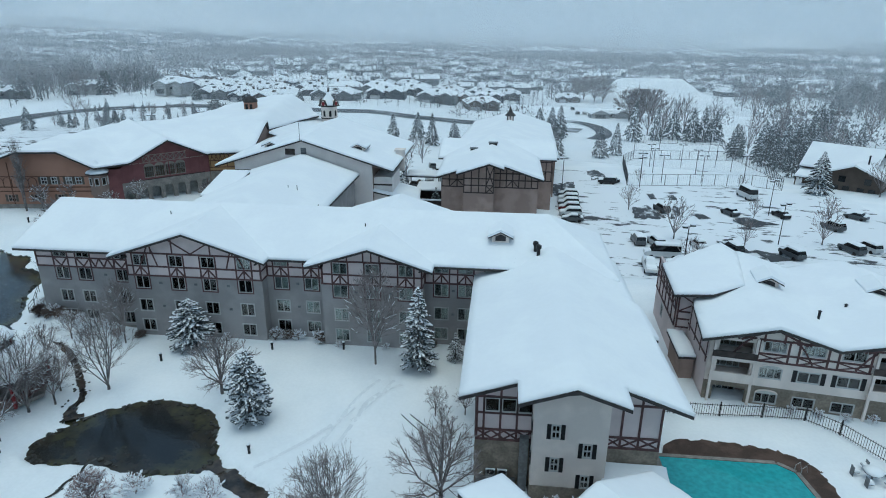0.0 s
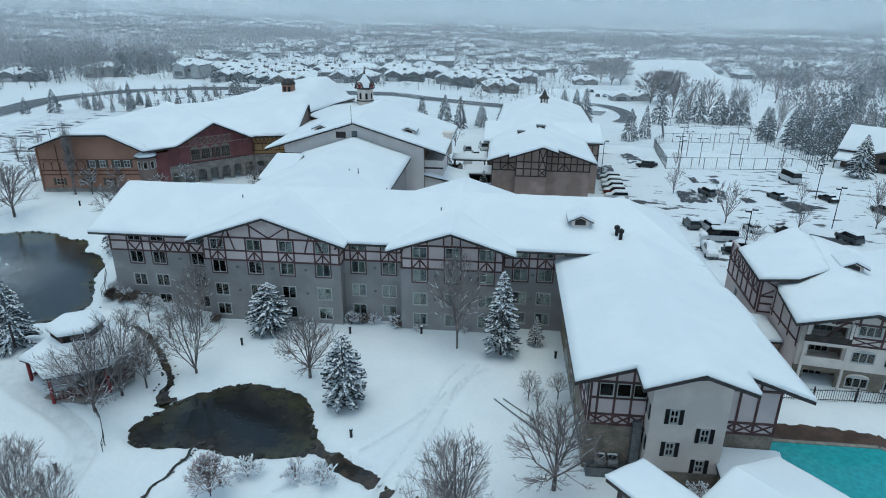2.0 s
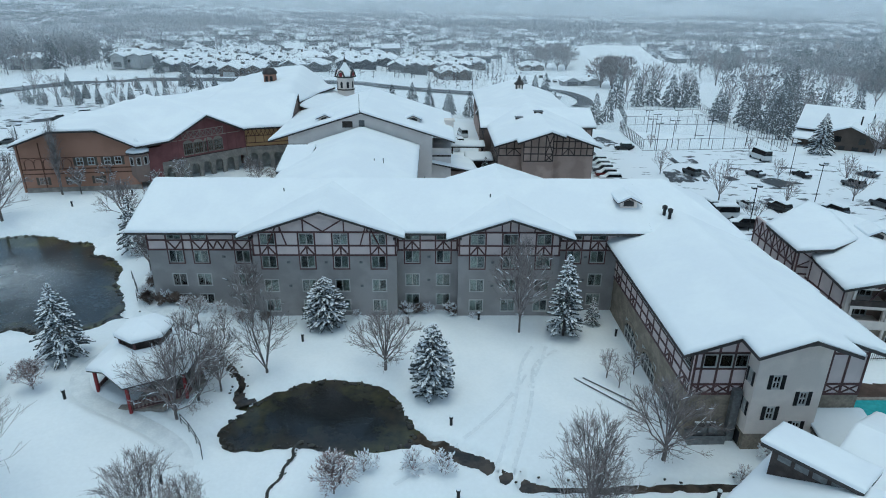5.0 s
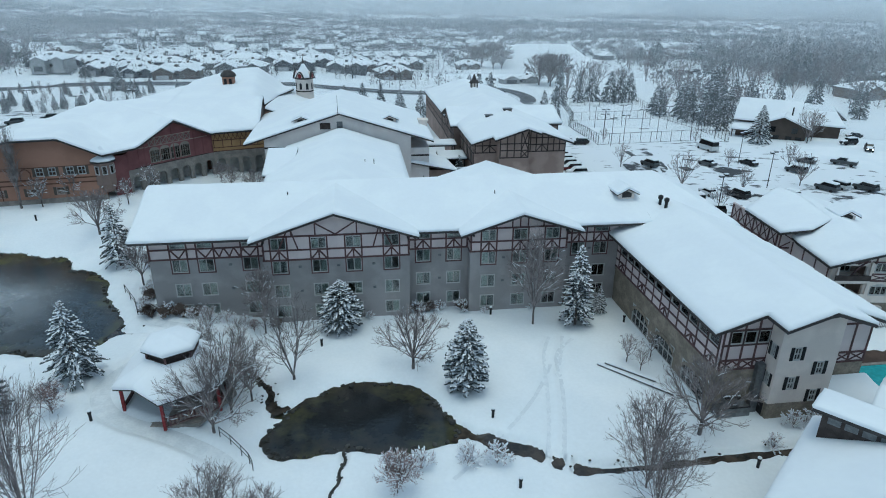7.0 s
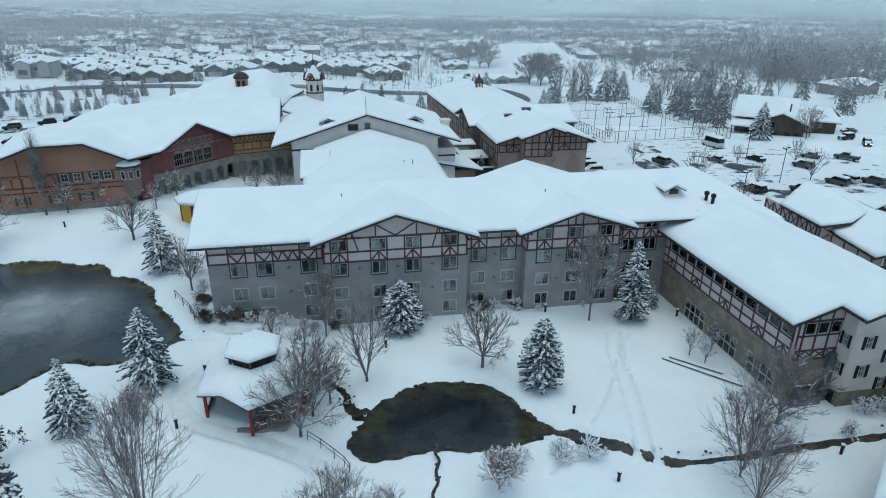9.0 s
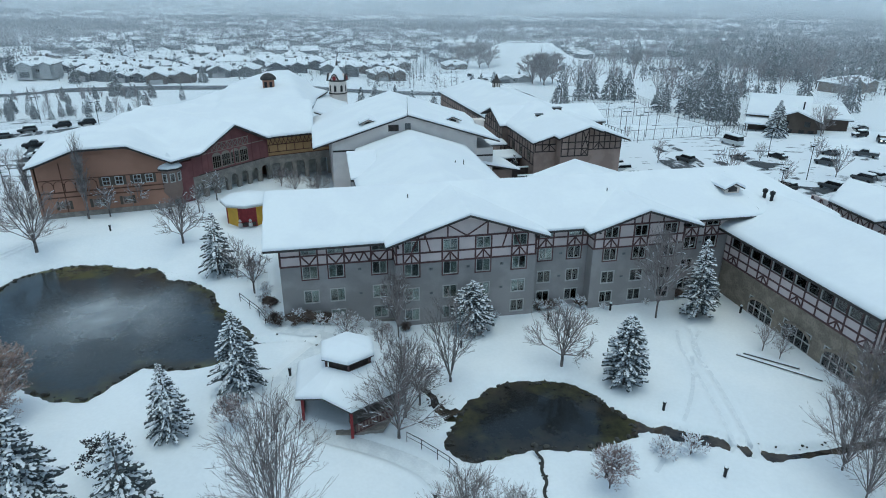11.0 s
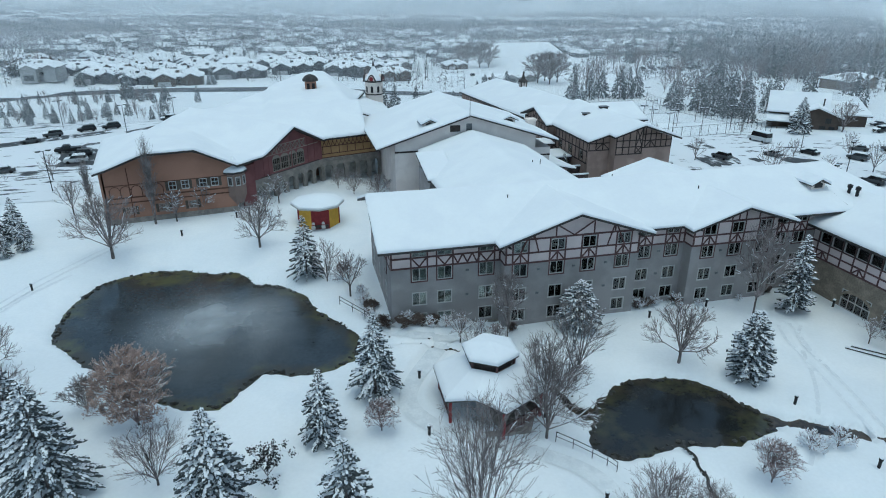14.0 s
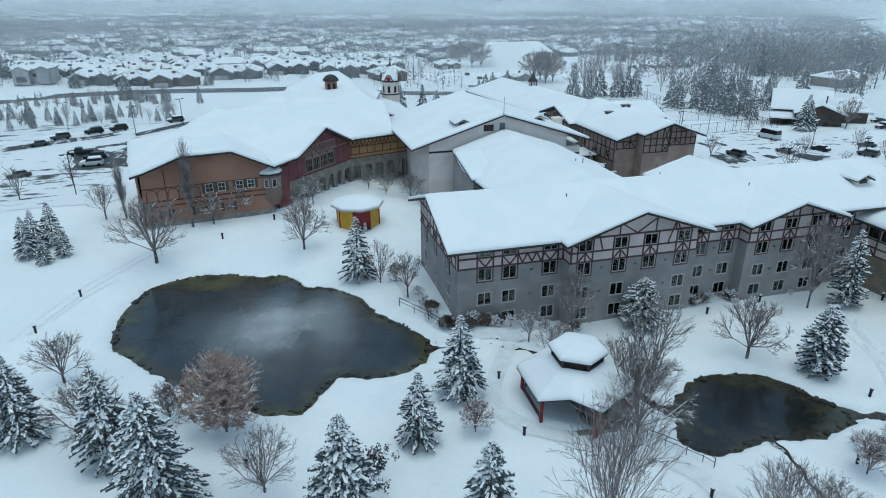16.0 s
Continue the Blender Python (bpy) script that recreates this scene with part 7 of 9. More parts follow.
def spruce_meshes(seed, H=9.0, R=2.9, snow=0.6, dense=1.0, full=1.1, cut=0.17, bulk=1.0, sag=1.0):
    """Trunk, needle sprays and snow pads of one spruce: boughs in a spiral, snow lying in clumps on them."""
    r = random.Random(seed)
    trunk = Mb().tube([(0, 0, -0.4), (0, 0, H * 0.5), (0.05, 0, H * 0.98)], [0.17, 0.1, 0.02], 6)
    nb, sn = Mb(), Mb()
    count = int(H * R * 6.2 * dense)
    for i in range(count):
        k = 0.05 + 0.945 * (i / count) ** 0.86
        z = H * k + r.uniform(-0.1, 0.1)
        a = i * 2.39996 + r.uniform(-0.35, 0.35)
        lump = 1 + 0.16 * noise.noise((math.cos(a) * 1.3, math.sin(a) * 1.3, z * 0.5 + seed))
        L = (R * 0.97 * (1 - k ** (full * 1.3)) * min(1.0, 0.66 + k * 1.7) * lump + 0.12) * (r.uniform(0.9, 1.06) if r.random() < 0.75 else r.uniform(0.55, 0.88))
        ca, sa = math.cos(a), math.sin(a)
        lift = r.uniform(0.08, 0.3) + 0.6 * max(0.0, k - 0.7)
        droop = (0.26 + 0.3 * (1 - k)) * r.uniform(0.7, 1.2) * sag

        def at(t):
            return (ca * L * t, sa * L * t, z + L * (lift * t - droop * t * t))

        m = max(2, int(L * 0.8 / cut))
        for j in range(m):
            t = 0.3 + 0.7 * (j + r.uniform(0.4, 1.0)) / m
            x, y, h = at(t)
            w = (0.27 + 0.24 * (1 - t)) * min(1.0, 0.45 + L / 3) * bulk
            for s in (-1, 1):
                b = a + s * r.uniform(0.4, 1.1)
                ex, ey, ez = x + math.cos(b) * w, y + math.sin(b) * w, h - w * r.uniform(0.05, 0.55)
                px, py = -math.sin(b) * w * 0.24, math.cos(b) * w * 0.24
                c0 = len(nb.v)
                nb.v += [(x - px * 0.5, y - py * 0.5, h - 0.02), (x + px + (ex - x) * 0.55, y + py + (ey - y) * 0.55, (h + ez) / 2 - 0.02), (ex, ey, ez), (x - px + (ex - x) * 0.55, y - py + (ey - y) * 0.55, (h + ez) / 2 - 0.08)]
                nb.f.append((c0, c0 + 1, c0 + 2, c0 + 3))
            # twigs hanging below the bough
            c0 = len(nb.v)
            q = at(min(1.1, t + 0.2))
            drop = w * r.uniform(0.55, 0.95)
            nb.v += [(x, y, h), (q[0], q[1], q[2] + 0.03), (q[0] - sa * w * 0.25, q[1] + ca * w * 0.25, q[2] - drop * 0.6), (x + sa * w * 0.3, y - ca * w * 0.3, h - drop)]
            nb.f.append((c0, c0 + 1, c0 + 2, c0 + 3))
            clumpy = noise.noise((x * 0.75, y * 0.75, h * 0.75 + seed * 3)) * 0.6
            for _ in range(2):
                if r.random() > snow + clumpy:
                    continue
                b, off = a + r.uniform(-1.2, 1.2), w * r.uniform(0, 0.75)
                x, y, h = at(t)
                x, y, h = x + math.cos(b) * off, y + math.sin(b) * off, h - off * 0.25
                sw = w * r.uniform(0.2, 0.42) * (1.2 if clumpy > 0.1 else 0.85)
                sl = (0.08 + 0.11 * r.random()) * min(1.0, 0.4 + L) * bulk
                hh = 0.03 + 0.07 * r.random()
                c0 = len(sn.v)
                dz = (lift - 2 * droop * t) * sl
                for u, v in ((-sl, 0), (-sl * 0.4, sw), (sl * 0.6, sw * 0.8), (sl, 0), (sl * 0.6, -sw * 0.8), (-sl * 0.4, -sw)):
                    uu, vv = u * r.uniform(0.7, 1.25), v * r.uniform(0.7, 1.25)
                    sn.v.append((x + ca * uu - sa * vv, y + sa * uu + ca * vv, h + 0.02 + dz * u / sl - abs(vv) * 0.35))
                sn.v.append((x, y, h + 0.04 + hh))
                sn.f += [(c0 + q_, c0 + (q_ + 1) % 6, c0 + 6) for q_ in range(6)]
    return trunk.mesh("trunk", BARK), nb.mesh("crown", NEEDLE), sn.mesh("snow_load", BOUGH_SNOW, True)


def broom_meshes(seed, H=9.0, R=4.2, stems=26, twig=TWIG, snow=0.0, bush=False):
    """A multi-stemmed shrubby tree: slender shoots fanning upwards from the ground."""
    r = random.Random(seed)
    trunk, crown, sn = Mb(), Mb(), Mb()
    trunk.tube([(0, 0, -0.3), (0, 0, 0.12 if bush else 0.9)], [0.2, 0.16], 7)
    for s in range(stems):
        a = r.random() * 6.283
        lean = R * math.sqrt(r.random())
        top = H * ((1 - 0.7 * (lean / R) ** 2.5) if bush else (1 - 0.35 * (lean / R) ** 2)) * r.uniform(0.82, 1.05)
        p = Vector((0.15 * math.cos(a), 0.15 * math.sin(a), 0.05 if bush else 0.6))
        e = Vector((lean * math.cos(a), lean * math.sin(a), top))
        m = p.lerp(e, 0.45) + Vector((-math.cos(a), -math.sin(a), 0)) * (-(0.3 if bush else 0.12) * lean)
        crown.tube([p, m, e], [0.018, 0.014, 0.008] if bush else [0.045, 0.026, 0.01], 4)
        for k in range(20):
            t = r.uniform(0.2, 0.95)
            q = p.lerp(m, t / 0.45) if t < 0.45 else m.lerp(e, (t - 0.45) / 0.55)
            d = ((e - p).normalized() + Vector((r.uniform(-1, 1), r.uniform(-1, 1), r.uniform(0, 0.8))) * 0.42).normalized()
            ln = H * r.uniform(0.1, 0.24) * (1.1 - 0.5 * t)
            q2 = q + d * ln
            crown.tube([q, q2], [0.017, 0.01], 3)
            for _ in range(4):
                w = q.lerp(q2, r.uniform(0.3, 0.9))
                d2 = (d + Vector((r.uniform(-1, 1), r.uniform(-1, 1), r.uniform(-0.2, 0.8))) * 0.45).normalized()
                crown.tube([w, w + d2 * ln * 0.5], [0.011, 0.008], 3)
            if r.random() < snow:
                s_ = 0.06 + 0.06 * r.random()
                sn.tube([q2 + Vector((0, 0, 0.02)), q2 + d * 0.2], [s_, s_ * 0.6], 5)
    out = [("trunk", trunk.mesh("trunk", BARK)), ("crown", crown.mesh("crown", twig))]
    if sn.v:
        out.append(("snow_cover", sn.mesh("snow_cover", BOUGH_SNOW)))
    return out


def twiggy_meshes(seed, H, R, trunk_h=1.2, limbs=9, up=0.5, crown=0.55, twig=TWIG, snow=0.1, leaves=None, trunk_r=0.14, fine=1.0, wire=0.013, pad=0.03):
    """A leafless tree with a dense round crown of fine twigs: limbs fan out from a short trunk and fork three times.
    up: how upright the limbs stand; crown: height of the crown's middle, as a share of H."""
    r = random.Random(seed)
    trunk, wood, sn, lv = Mb(), Mb(), Mb(), Mb()
    trunk.tube([(0, 0, -0.3), (0.03, 0, trunk_h * 0.6), (0, 0.02, trunk_h)], [trunk_r * 1.2, trunk_r, trunk_r * 0.9], 7)
    cz = H * crown

    def edge(d):
        """Reach of the crown from its middle along d."""
        return 1 / math.sqrt((d.x * d.x + d.y * d.y) / R ** 2 + d.z * d.z / (H - cz if d.z > 0 else cz - trunk_h * 0.55) ** 2)

    def shoot(p, e, rad, sag, sides):
        m = p.lerp(e, 0.5) + Vector((r.uniform(-1, 1), r.uniform(-1, 1), r.uniform(-1, 1))) * (e - p).length * 0.07 + Vector((0, 0, sag))
        wood.tube([p, m, e], [rad, rad * 0.75, max(rad * 0.45, wire * 0.7)], sides)
        if r.random() < snow and (e - p).normalized().z < 0.8:
            up_ = Vector((0, 0, rad + 0.01))
            k = max(rad, pad)
            sn.tube([p.lerp(m, 0.4) + up_, m + up_, m.lerp(e, 0.7) + up_], [k * 0.6, k, k * 0.5], 4)
        return m

    for i in range(limbs):
        a = 2.4 * i + r.uniform(-0.3, 0.3)
        t = (i + 0.5) / limbs
        d = Vector((math.cos(a) * math.sqrt(t), math.sin(a) * math.sqrt(t), up + (1 - t) * 1.1 - 0.25 * t)).normalized()
        p0_ = Vector((0, 0, trunk_h * r.uniform(0.75, 1.0)))
        tip = Vector((0, 0, cz)) + d * edge(d) * r.uniform(0.88, 1.0)
        m = shoot(p0_, tip, trunk_r * 0.5, -0.04 * H * t, 5)
        L = (tip - p0_).length
        for j in range(int(9 * fine)):
            s_ = r.uniform(0.2, 0.95)
            q = p0_.lerp(m, s_ / 0.5) if s_ < 0.5 else m.lerp(tip, (s_ - 0.5) / 0.5)
            d2 = (d + Vector((r.uniform(-1, 1), r.uniform(-1, 1), r.uniform(-0.55, 0.75))) * 0.85).normalized()
            g = q - Vector((0, 0, cz))
            far = g + d2 * L * 0.42
            lim = edge(far.normalized()) * r.uniform(0.85, 1.03)
            if far.length > lim:
                far = far.normalized() * lim
            e2 = far + Vector((0, 0, cz))
            m2 = shoot(q, e2, trunk_r * 0.2, 0, 4)
            L2 = (e2 - q).length
            for k in range(int(7 * fine)):
                s2 = r.uniform(0.15, 1.0)
                w = q.lerp(m2, s2 / 0.5) if s2 < 0.5 else m2.lerp(e2, (s2 - 0.5) / 0.5)
                d3 = ((e2 - q).normalized() + Vector((r.uniform(-1, 1), r.uniform(-1, 1), r.uniform(-0.5, 0.9))) * 0.8).normalized()
                w2 = w + d3 * max(0.35, L2 * r.uniform(0.3, 0.5))
                m3 = shoot(w, w2, wire * 1.3, 0, 3)
                for _ in range(3):
                    x = w.lerp(w2, r.uniform(0.25, 0.95))
                    d4 = (d3 + Vector((r.uniform(-1, 1), r.uniform(-1, 1), r.uniform(-0.4, 0.9))) * 0.8).normalized()
                    wood.tube([x, x + d4 * r.uniform(0.25, 0.5) * H / 8], [wire, wire * 0.6], 3)
                    if leaves:
                        for _ in range(5):
                            c = x + d4 * r.uniform(0, 0.5) + Vector((r.uniform(-1, 1), r.uniform(-1, 1), r.uniform(-1, 1))) * 0.12
                            u = Vector((r.uniform(-1, 1), r.uniform(-1, 1), r.uniform(-1, 1))).normalized() * 0.085
                            v = u.orthogonal().normalized() * 0.055
                            lv.poly([c - u, c + v, c + u, c - v])
    out = [("trunk", trunk.mesh("trunk", BARK)), ("crown", wood.mesh("crown", twig))]
    if sn.v:
        out.append(("snow_cover", sn.mesh("snow_cover", BOUGH_SNOW)))
    if lv.v:
        out.append(("foliage", lv.mesh("foliage", leaves)))
    return out


def plant(name, meshes, label, category, x, y, scale=1.0, turn=0.0, group="", zs=None, z=None):
    ob = thing(name, label, category, group)
    zz = float(height(np.array([x]), np.array([y]))[0]) if z is None else z
    ob.matrix_basis = Matrix.Translation((x, y, zz)) @ Matrix.Rotation(turn, 4, "Z") @ Matrix.Diagonal((scale, scale, scale * (zs or 1.0), 1))
    for n, me in meshes:
        o = new(n, me)
        o.parent = ob
        if n != "trunk":
            tagged(o, kind="stuff")
    return ob


SPRUCES = []
for i, (h, rr, sw, dn, fu) in enumerate(((9.5, 3.0, 0.72, 1.1, 1.1), (8.0, 2.3, 0.64, 1.2, 1.15), (7.2, 2.55, 0.8, 2.0, 2.3), (10.0, 2.1, 0.76, 1.5, 1.4), (10.0, 3.5, 0.74, 1.0, 1.1), (7.4, 1.95, 0.9, 2.5, 2.3))):
    SPRUCES.append(list(zip(("trunk", "crown", "snow_load"), spruce_meshes(11 + i, h, rr, sw, dn, fu, sag=0.5 if i in (2, 3, 5) else 0.9))))
FOREST = [list(zip(("trunk", "crown", "snow_load"), spruce_meshes(91 + i, h, rr, 0.16, 1.0, 1.05, 0.5, 1.6))) for i, (h, rr) in enumerate(((9.0, 2.9), (9.6, 2.6), (8.5, 3.2)))]
SP = "dark green spruce loaded with fresh snow standing on the lawn"
# x, y, prototype, scale, height factor
for i, (x, y, k, s, hz) in enumerate((
        (-59.8, 52.8, 0, 0.92, 0.95), (-64.9, 47.6, 1, 0.9, 0.97), (-23.0, 48.8, 5, 1.06, 1.0), (-35.2, 62.0, 2, 0.95, 0.9), (-8.2, 59.8, 3, 1.0, 1.0), (-4.3, 62.5, 1, 0.45, 1.0),
        (-96.4, 56.5, 0, 0.9, 0.96), (-88.7, 51.3, 1, 1.12, 1.02), (-84.3, 44.8, 4, 1.02, 1.0), (-72.0, 37.8, 4, 1.05, 1.07), (-63.9, 33.2, 0, 1.15, 1.04), (-65.0, 81.0, 1, 1.08, 1.0),
        (-107.5, 97.0, 0, 0.62, 1.0), (-105.0, 94.8, 1, 0.5, 1.0), (-107.0, 99.2, 1, 0.75, 1.0), (-105.3, 101.0, 1, 0.8, 1.0), (-103.1, 96.7, 1, 0.55, 1.0), (-67.0, 37.0, 1, 0.3, 1.0),
        (-45.5, 97.5, 1, 0.65, 1.0), (15.6, 57.0, 3, 0.62, 1.1))):
    plant("spruce_tree", SPRUCES[k], SP, "tree", x, y, s, i * 1.7, "spruces in the garden", hz)

ROUND = [twiggy_meshes(31, 6.6, 3.9, 1.5, 11, 0.35, 0.55, snow=0.1, trunk_r=0.15, wire=0.0105), twiggy_meshes(32, 6.2, 2.9, 1.7, 9, 0.5, 0.58, snow=0.5, trunk_r=0.12, fine=0.85, wire=0.0105, pad=0.045), twiggy_meshes(33, 7.4, 4.2, 1.0, 12, 0.4, 0.52, snow=0.2, trunk_r=0.12, wire=0.01)]
SLIM = twiggy_meshes(34, 6.6, 2.7, 1.3, 13, 0.6, 0.6, snow=0.1, trunk_r=0.09, fine=0.9, wire=0.0095)
BIRCH = [twiggy_meshes(41, 8.6, 3.0, 0.5, 8, 0.9, 0.55, PALE_TWIG, 0.1, trunk_r=0.13, fine=0.8)]
RUSSET_TREE = twiggy_meshes(51, 8.0, 3.75, 0.3, 20, 0.45, 0.5, RED_TWIG, 0.7, RUSSET, 0.11, 1.0, pad=0.055)
BROOM = [twiggy_meshes(61, 8.8, 4.4, 0.7, 20, 0.75, 0.6, snow=0.03, trunk_r=0.085, fine=0.8, wire=0.0095), twiggy_meshes(62, 7.8, 3.5, 0.7, 18, 0.9, 0.6, snow=0.03, trunk_r=0.08, fine=0.86, wire=0.0095)]
DENSE = twiggy_meshes(97, 7.6, 4.2, 1.0, 14, 0.4, 0.55, snow=0.02, trunk_r=0.16, fine=0.7, wire=0.04)
WOODS = [twiggy_meshes(95 + i, 7.6, rr, 1.2, 11, 0.55, 0.58, snow=0.05, trunk_r=0.12, fine=0.4, wire=0.03) for i, rr in enumerate((3.4, 2.8))]
SHRUB = [twiggy_meshes(71, 2.9, 1.55, 0.35, 14, 0.6, 0.55, RED_TWIG, 0.5, trunk_r=0.05, wire=0.011, pad=0.04), twiggy_meshes(72, 1.5, 1.15, 0.12, 10, 0.3, 0.42, RED_TWIG, 0.9, trunk_r=0.035, fine=0.58, wire=0.013, pad=0.065), twiggy_meshes(73, 3.4, 2.4, 0.3, 13, 0.5, 0.5, TWIG, 0.12, trunk_r=0.06)]
BT = "leafless grey-brown tree with fine spreading twigs standing in snow"
for i, (x, y, k, s) in enumerate(((-27.8, 53.2, 0, 1.0), (-44.4, 51.6, 2, 0.72), (-43.4, 49.4, 1, 0.75), (-49.0, 56.2, 1, 0.7), (-46.0, 45.0, 2, 1.05), (-3.7, 39.6, 0, 1.1), (-90.9, 92.3, 0, 1.35), (-71.2, 91.5, 0, 1.05),
                                  (-60.0, 74.0, 1, 0.9), (-84.0, 103.5, 1, 0.8), (-80.0, 106.0, 1, 0.85), (-90.6, 54.4, 0, 0.92), (-77.2, 44.8, 2, 0.7), (-68.5, 109.0, 1, 0.8),
                                  (-55.5, 112.0, 2, 0.55), (-51.5, 110.0, 2, 0.6), (-58.0, 116.0, 2, 0.5), (-5.4, 51.5, 1, 0.5), (-4.6, 49.8, 1, 0.4), (-2.5, 52.0, 1, 0.45), (-95.4, 64.7, 0, 0.76), (-100.5, 110.5, 1, 0.9),
                                  (-49.5, 61.0, 1, 0.6), (-46.0, 59.0, 1, 0.55), (-70.5, 103.0, 1, 0.7))):
    plant("bare_tree", ROUND[k], BT, "tree", x, y, s, i * 1.1, "bare trees in the garden")
for x, y, s, t in ((-43.7, 62.2, 0.85, 0.4), (-13.1, 60.4, 1.2, 1.9)):
    plant("bare_tree", SLIM, "tall slender leafless tree close to the hotel wall", "tree", x, y, s, t, "bare trees in the garden", 1.4)
for x, y, s, t in ((-39.8, 52.6, 1.05, 0.3), (-45.0, 47.8, 1.0, 2.0), (-62.5, 79.0, 0.65, 1.0)):
    plant("birch_tree", BIRCH[0], "slender multi-stemmed birch with bare snowy twigs", "tree", x, y, s, t, "birches in the garden")
plant("russet_tree", RUSSET_TREE, "broad tree holding dry russet leaves dusted with snow", "tree", -80.3, 53.4, 0.87, 0.4)
for x, y, k, s, t, zs in ((-55.5, 33.5, 0, 0.95, 0.0, 1.38), (-11.2, 34.0, 1, 1.0, 2.0, 1.0), (-11.8, 31.0, 0, 0.8, 1.2, 1.0), (-43.2, 31.8, 1, 0.9, 0.6, 1.0), (-39.8, 31.0, 1, 0.7, 2.6, 1.0)):
    plant("shrubby_tree", BROOM[k], "large multi-stemmed leafless tree with upright shoots", "tree", x, y, s, t, "upright bare trees", zs)
for i, (x, y, k, s) in enumerate(((-60.0, 47.6, 0, 1.0), (-30.6, 36.0, 0, 1.2), (-24.6, 38.6, 1, 1.1), (-22.2, 38.2, 1, 1.15), (-28.5, 38.4, 1, 1.1), (-85.1, 56.5, 2, 0.95),
                                  (5.2, 39.4, 1, 1.0), (7.4, 39.3, 1, 1.1), (1.9, 37.4, 1, 0.9), (-52.2, 64.4, 1, 0.8), (-50.3, 64.2, 1, 0.9), (-48.2, 64.3, 1, 0.9), (-46.2, 64.0, 1, 0.8), (-54.5, 65.2, 1, 1.0), (-58.4, 68.5, 1, 0.8),
                                  (-58.6, 71.5, 1, 0.9), (-58.7, 74.0, 1, 0.8), (-26.2, 65.0, 1, 0.9), (-23.5, 65.2, 1, 0.8), (-20.8, 64.8, 1, 1.0), (-18.2, 63.8, 1, 0.5), (-24.8, 65.3, 1, 0.7), (-12.5, 63.9, 1, 0.5), (-32.0, 63.9, 1, 0.6),
                                  (27.0, 55.6, 1, 0.5), (29.5, 55.4, 1, 0.6), (32.0, 55.2, 1, 0.6), (34.5, 55.0, 1, 0.5), (37.0, 54.9, 1, 0.55), (39.0, 54.8, 1, 0.5), (-45.0, 62.6, 0, 0.5), (-60.5, 78.5, 0, 0.8))):
    plant("snowy_shrub", SHRUB[k], "low reddish-brown leafless shrub capped with snow", "shrub", x, y, s, i * 0.9, "shrubs in the garden")
BUSH_LEAF = mat("brown_bush_leaves", (0.2, 0.16, 0.14), rough=0.9, vary=0.35, scale=1.5, fine=9, bump=0, second=(0.13, 0.1, 0.085))
HEDGE = twiggy_meshes(75, 1.35, 1.2, 0.1, 12, 0.3, 0.45, RED_TWIG, 0.15, BUSH_LEAF, 0.03, 0.6, wire=0.012)
for i, (x, y, s) in enumerate(((-55.0, 65.0, 0.7), (-53.4, 64.9, 0.75), (-51.6, 65.1, 0.65), (-26.4, 65.2, 0.6), (-24.6, 65.3, 0.6), (-20.7, 65.0, 0.6), (-7.6, 65.2, 0.6), (-42.6, 63.7, 0.5), (-57.2, 66.0, 0.8), (-58.0, 70.2, 0.7))):
    plant("brown_bush", HEDGE, "low rounded bush with dry brown leaves against the hotel wall", "bush", x, y, s, i * 1.3, "bushes along the hotel")
EVERGREEN = mat("dark_evergreen_leaves", (0.028, 0.03, 0.032), rough=0.7, vary=0.35, scale=2.0, fine=9, bump=0)
plant("evergreen_shrub", twiggy_meshes(77, 2.2, 2.0, 0.3, 9, 0.3, 0.5, TWIG, 0.6, EVERGREEN, 0.04, 0.42, wire=0.012, pad=0.05), "sparse dark-leaved evergreen shrub dusted with snow", "shrub", -69.3, 43.9, 1.1, 0.5)
# tall narrow poplar by the orange hall
POPLAR = broom_meshes(81, 15.5, 0.55, 11, PALE_TWIG)
for x, y, k in ((-87.0, 103.0, 1.0), (-97.5, 110.0, 0.75)):
    plant("poplar_tree", POPLAR, "tall narrow leafless poplar by the orange hall", "tree", x, y, k, x, "poplars by the hall")


# ---------------------------------------------------------------- cars
CAR_PAINT = {n: plain(n + "_car_paint", c, 0.35, 0.2) for n, c in (("black", (0.012, 0.012, 0.014)), ("grey", (0.07, 0.075, 0.08)), ("white", (0.55, 0.56, 0.57)), ("blue", (0.02, 0.035, 0.07)), ("red", (0.12, 0.015, 0.015)))}
CAR_GLASS = plain("car_glass", (0.01, 0.012, 0.014), 0.08)
RUBBER = plain("tyre_rubber", (0.012, 0.012, 0.012), 0.9)
LAMP_GLASS = plain("headlamp_glass", (0.6, 0.6, 0.58), 0.15)
LIT = bpy.data.materials.new("lit_headlamp")
LIT.use_nodes = True
LIT.node_tree.nodes["Principled BSDF"].inputs["Emission Color"].default_value = (1, 0.95, 0.85, 1)
LIT.node_tree.nodes["Principled BSDF"].inputs["Emission Strength"].default_value = 6.0
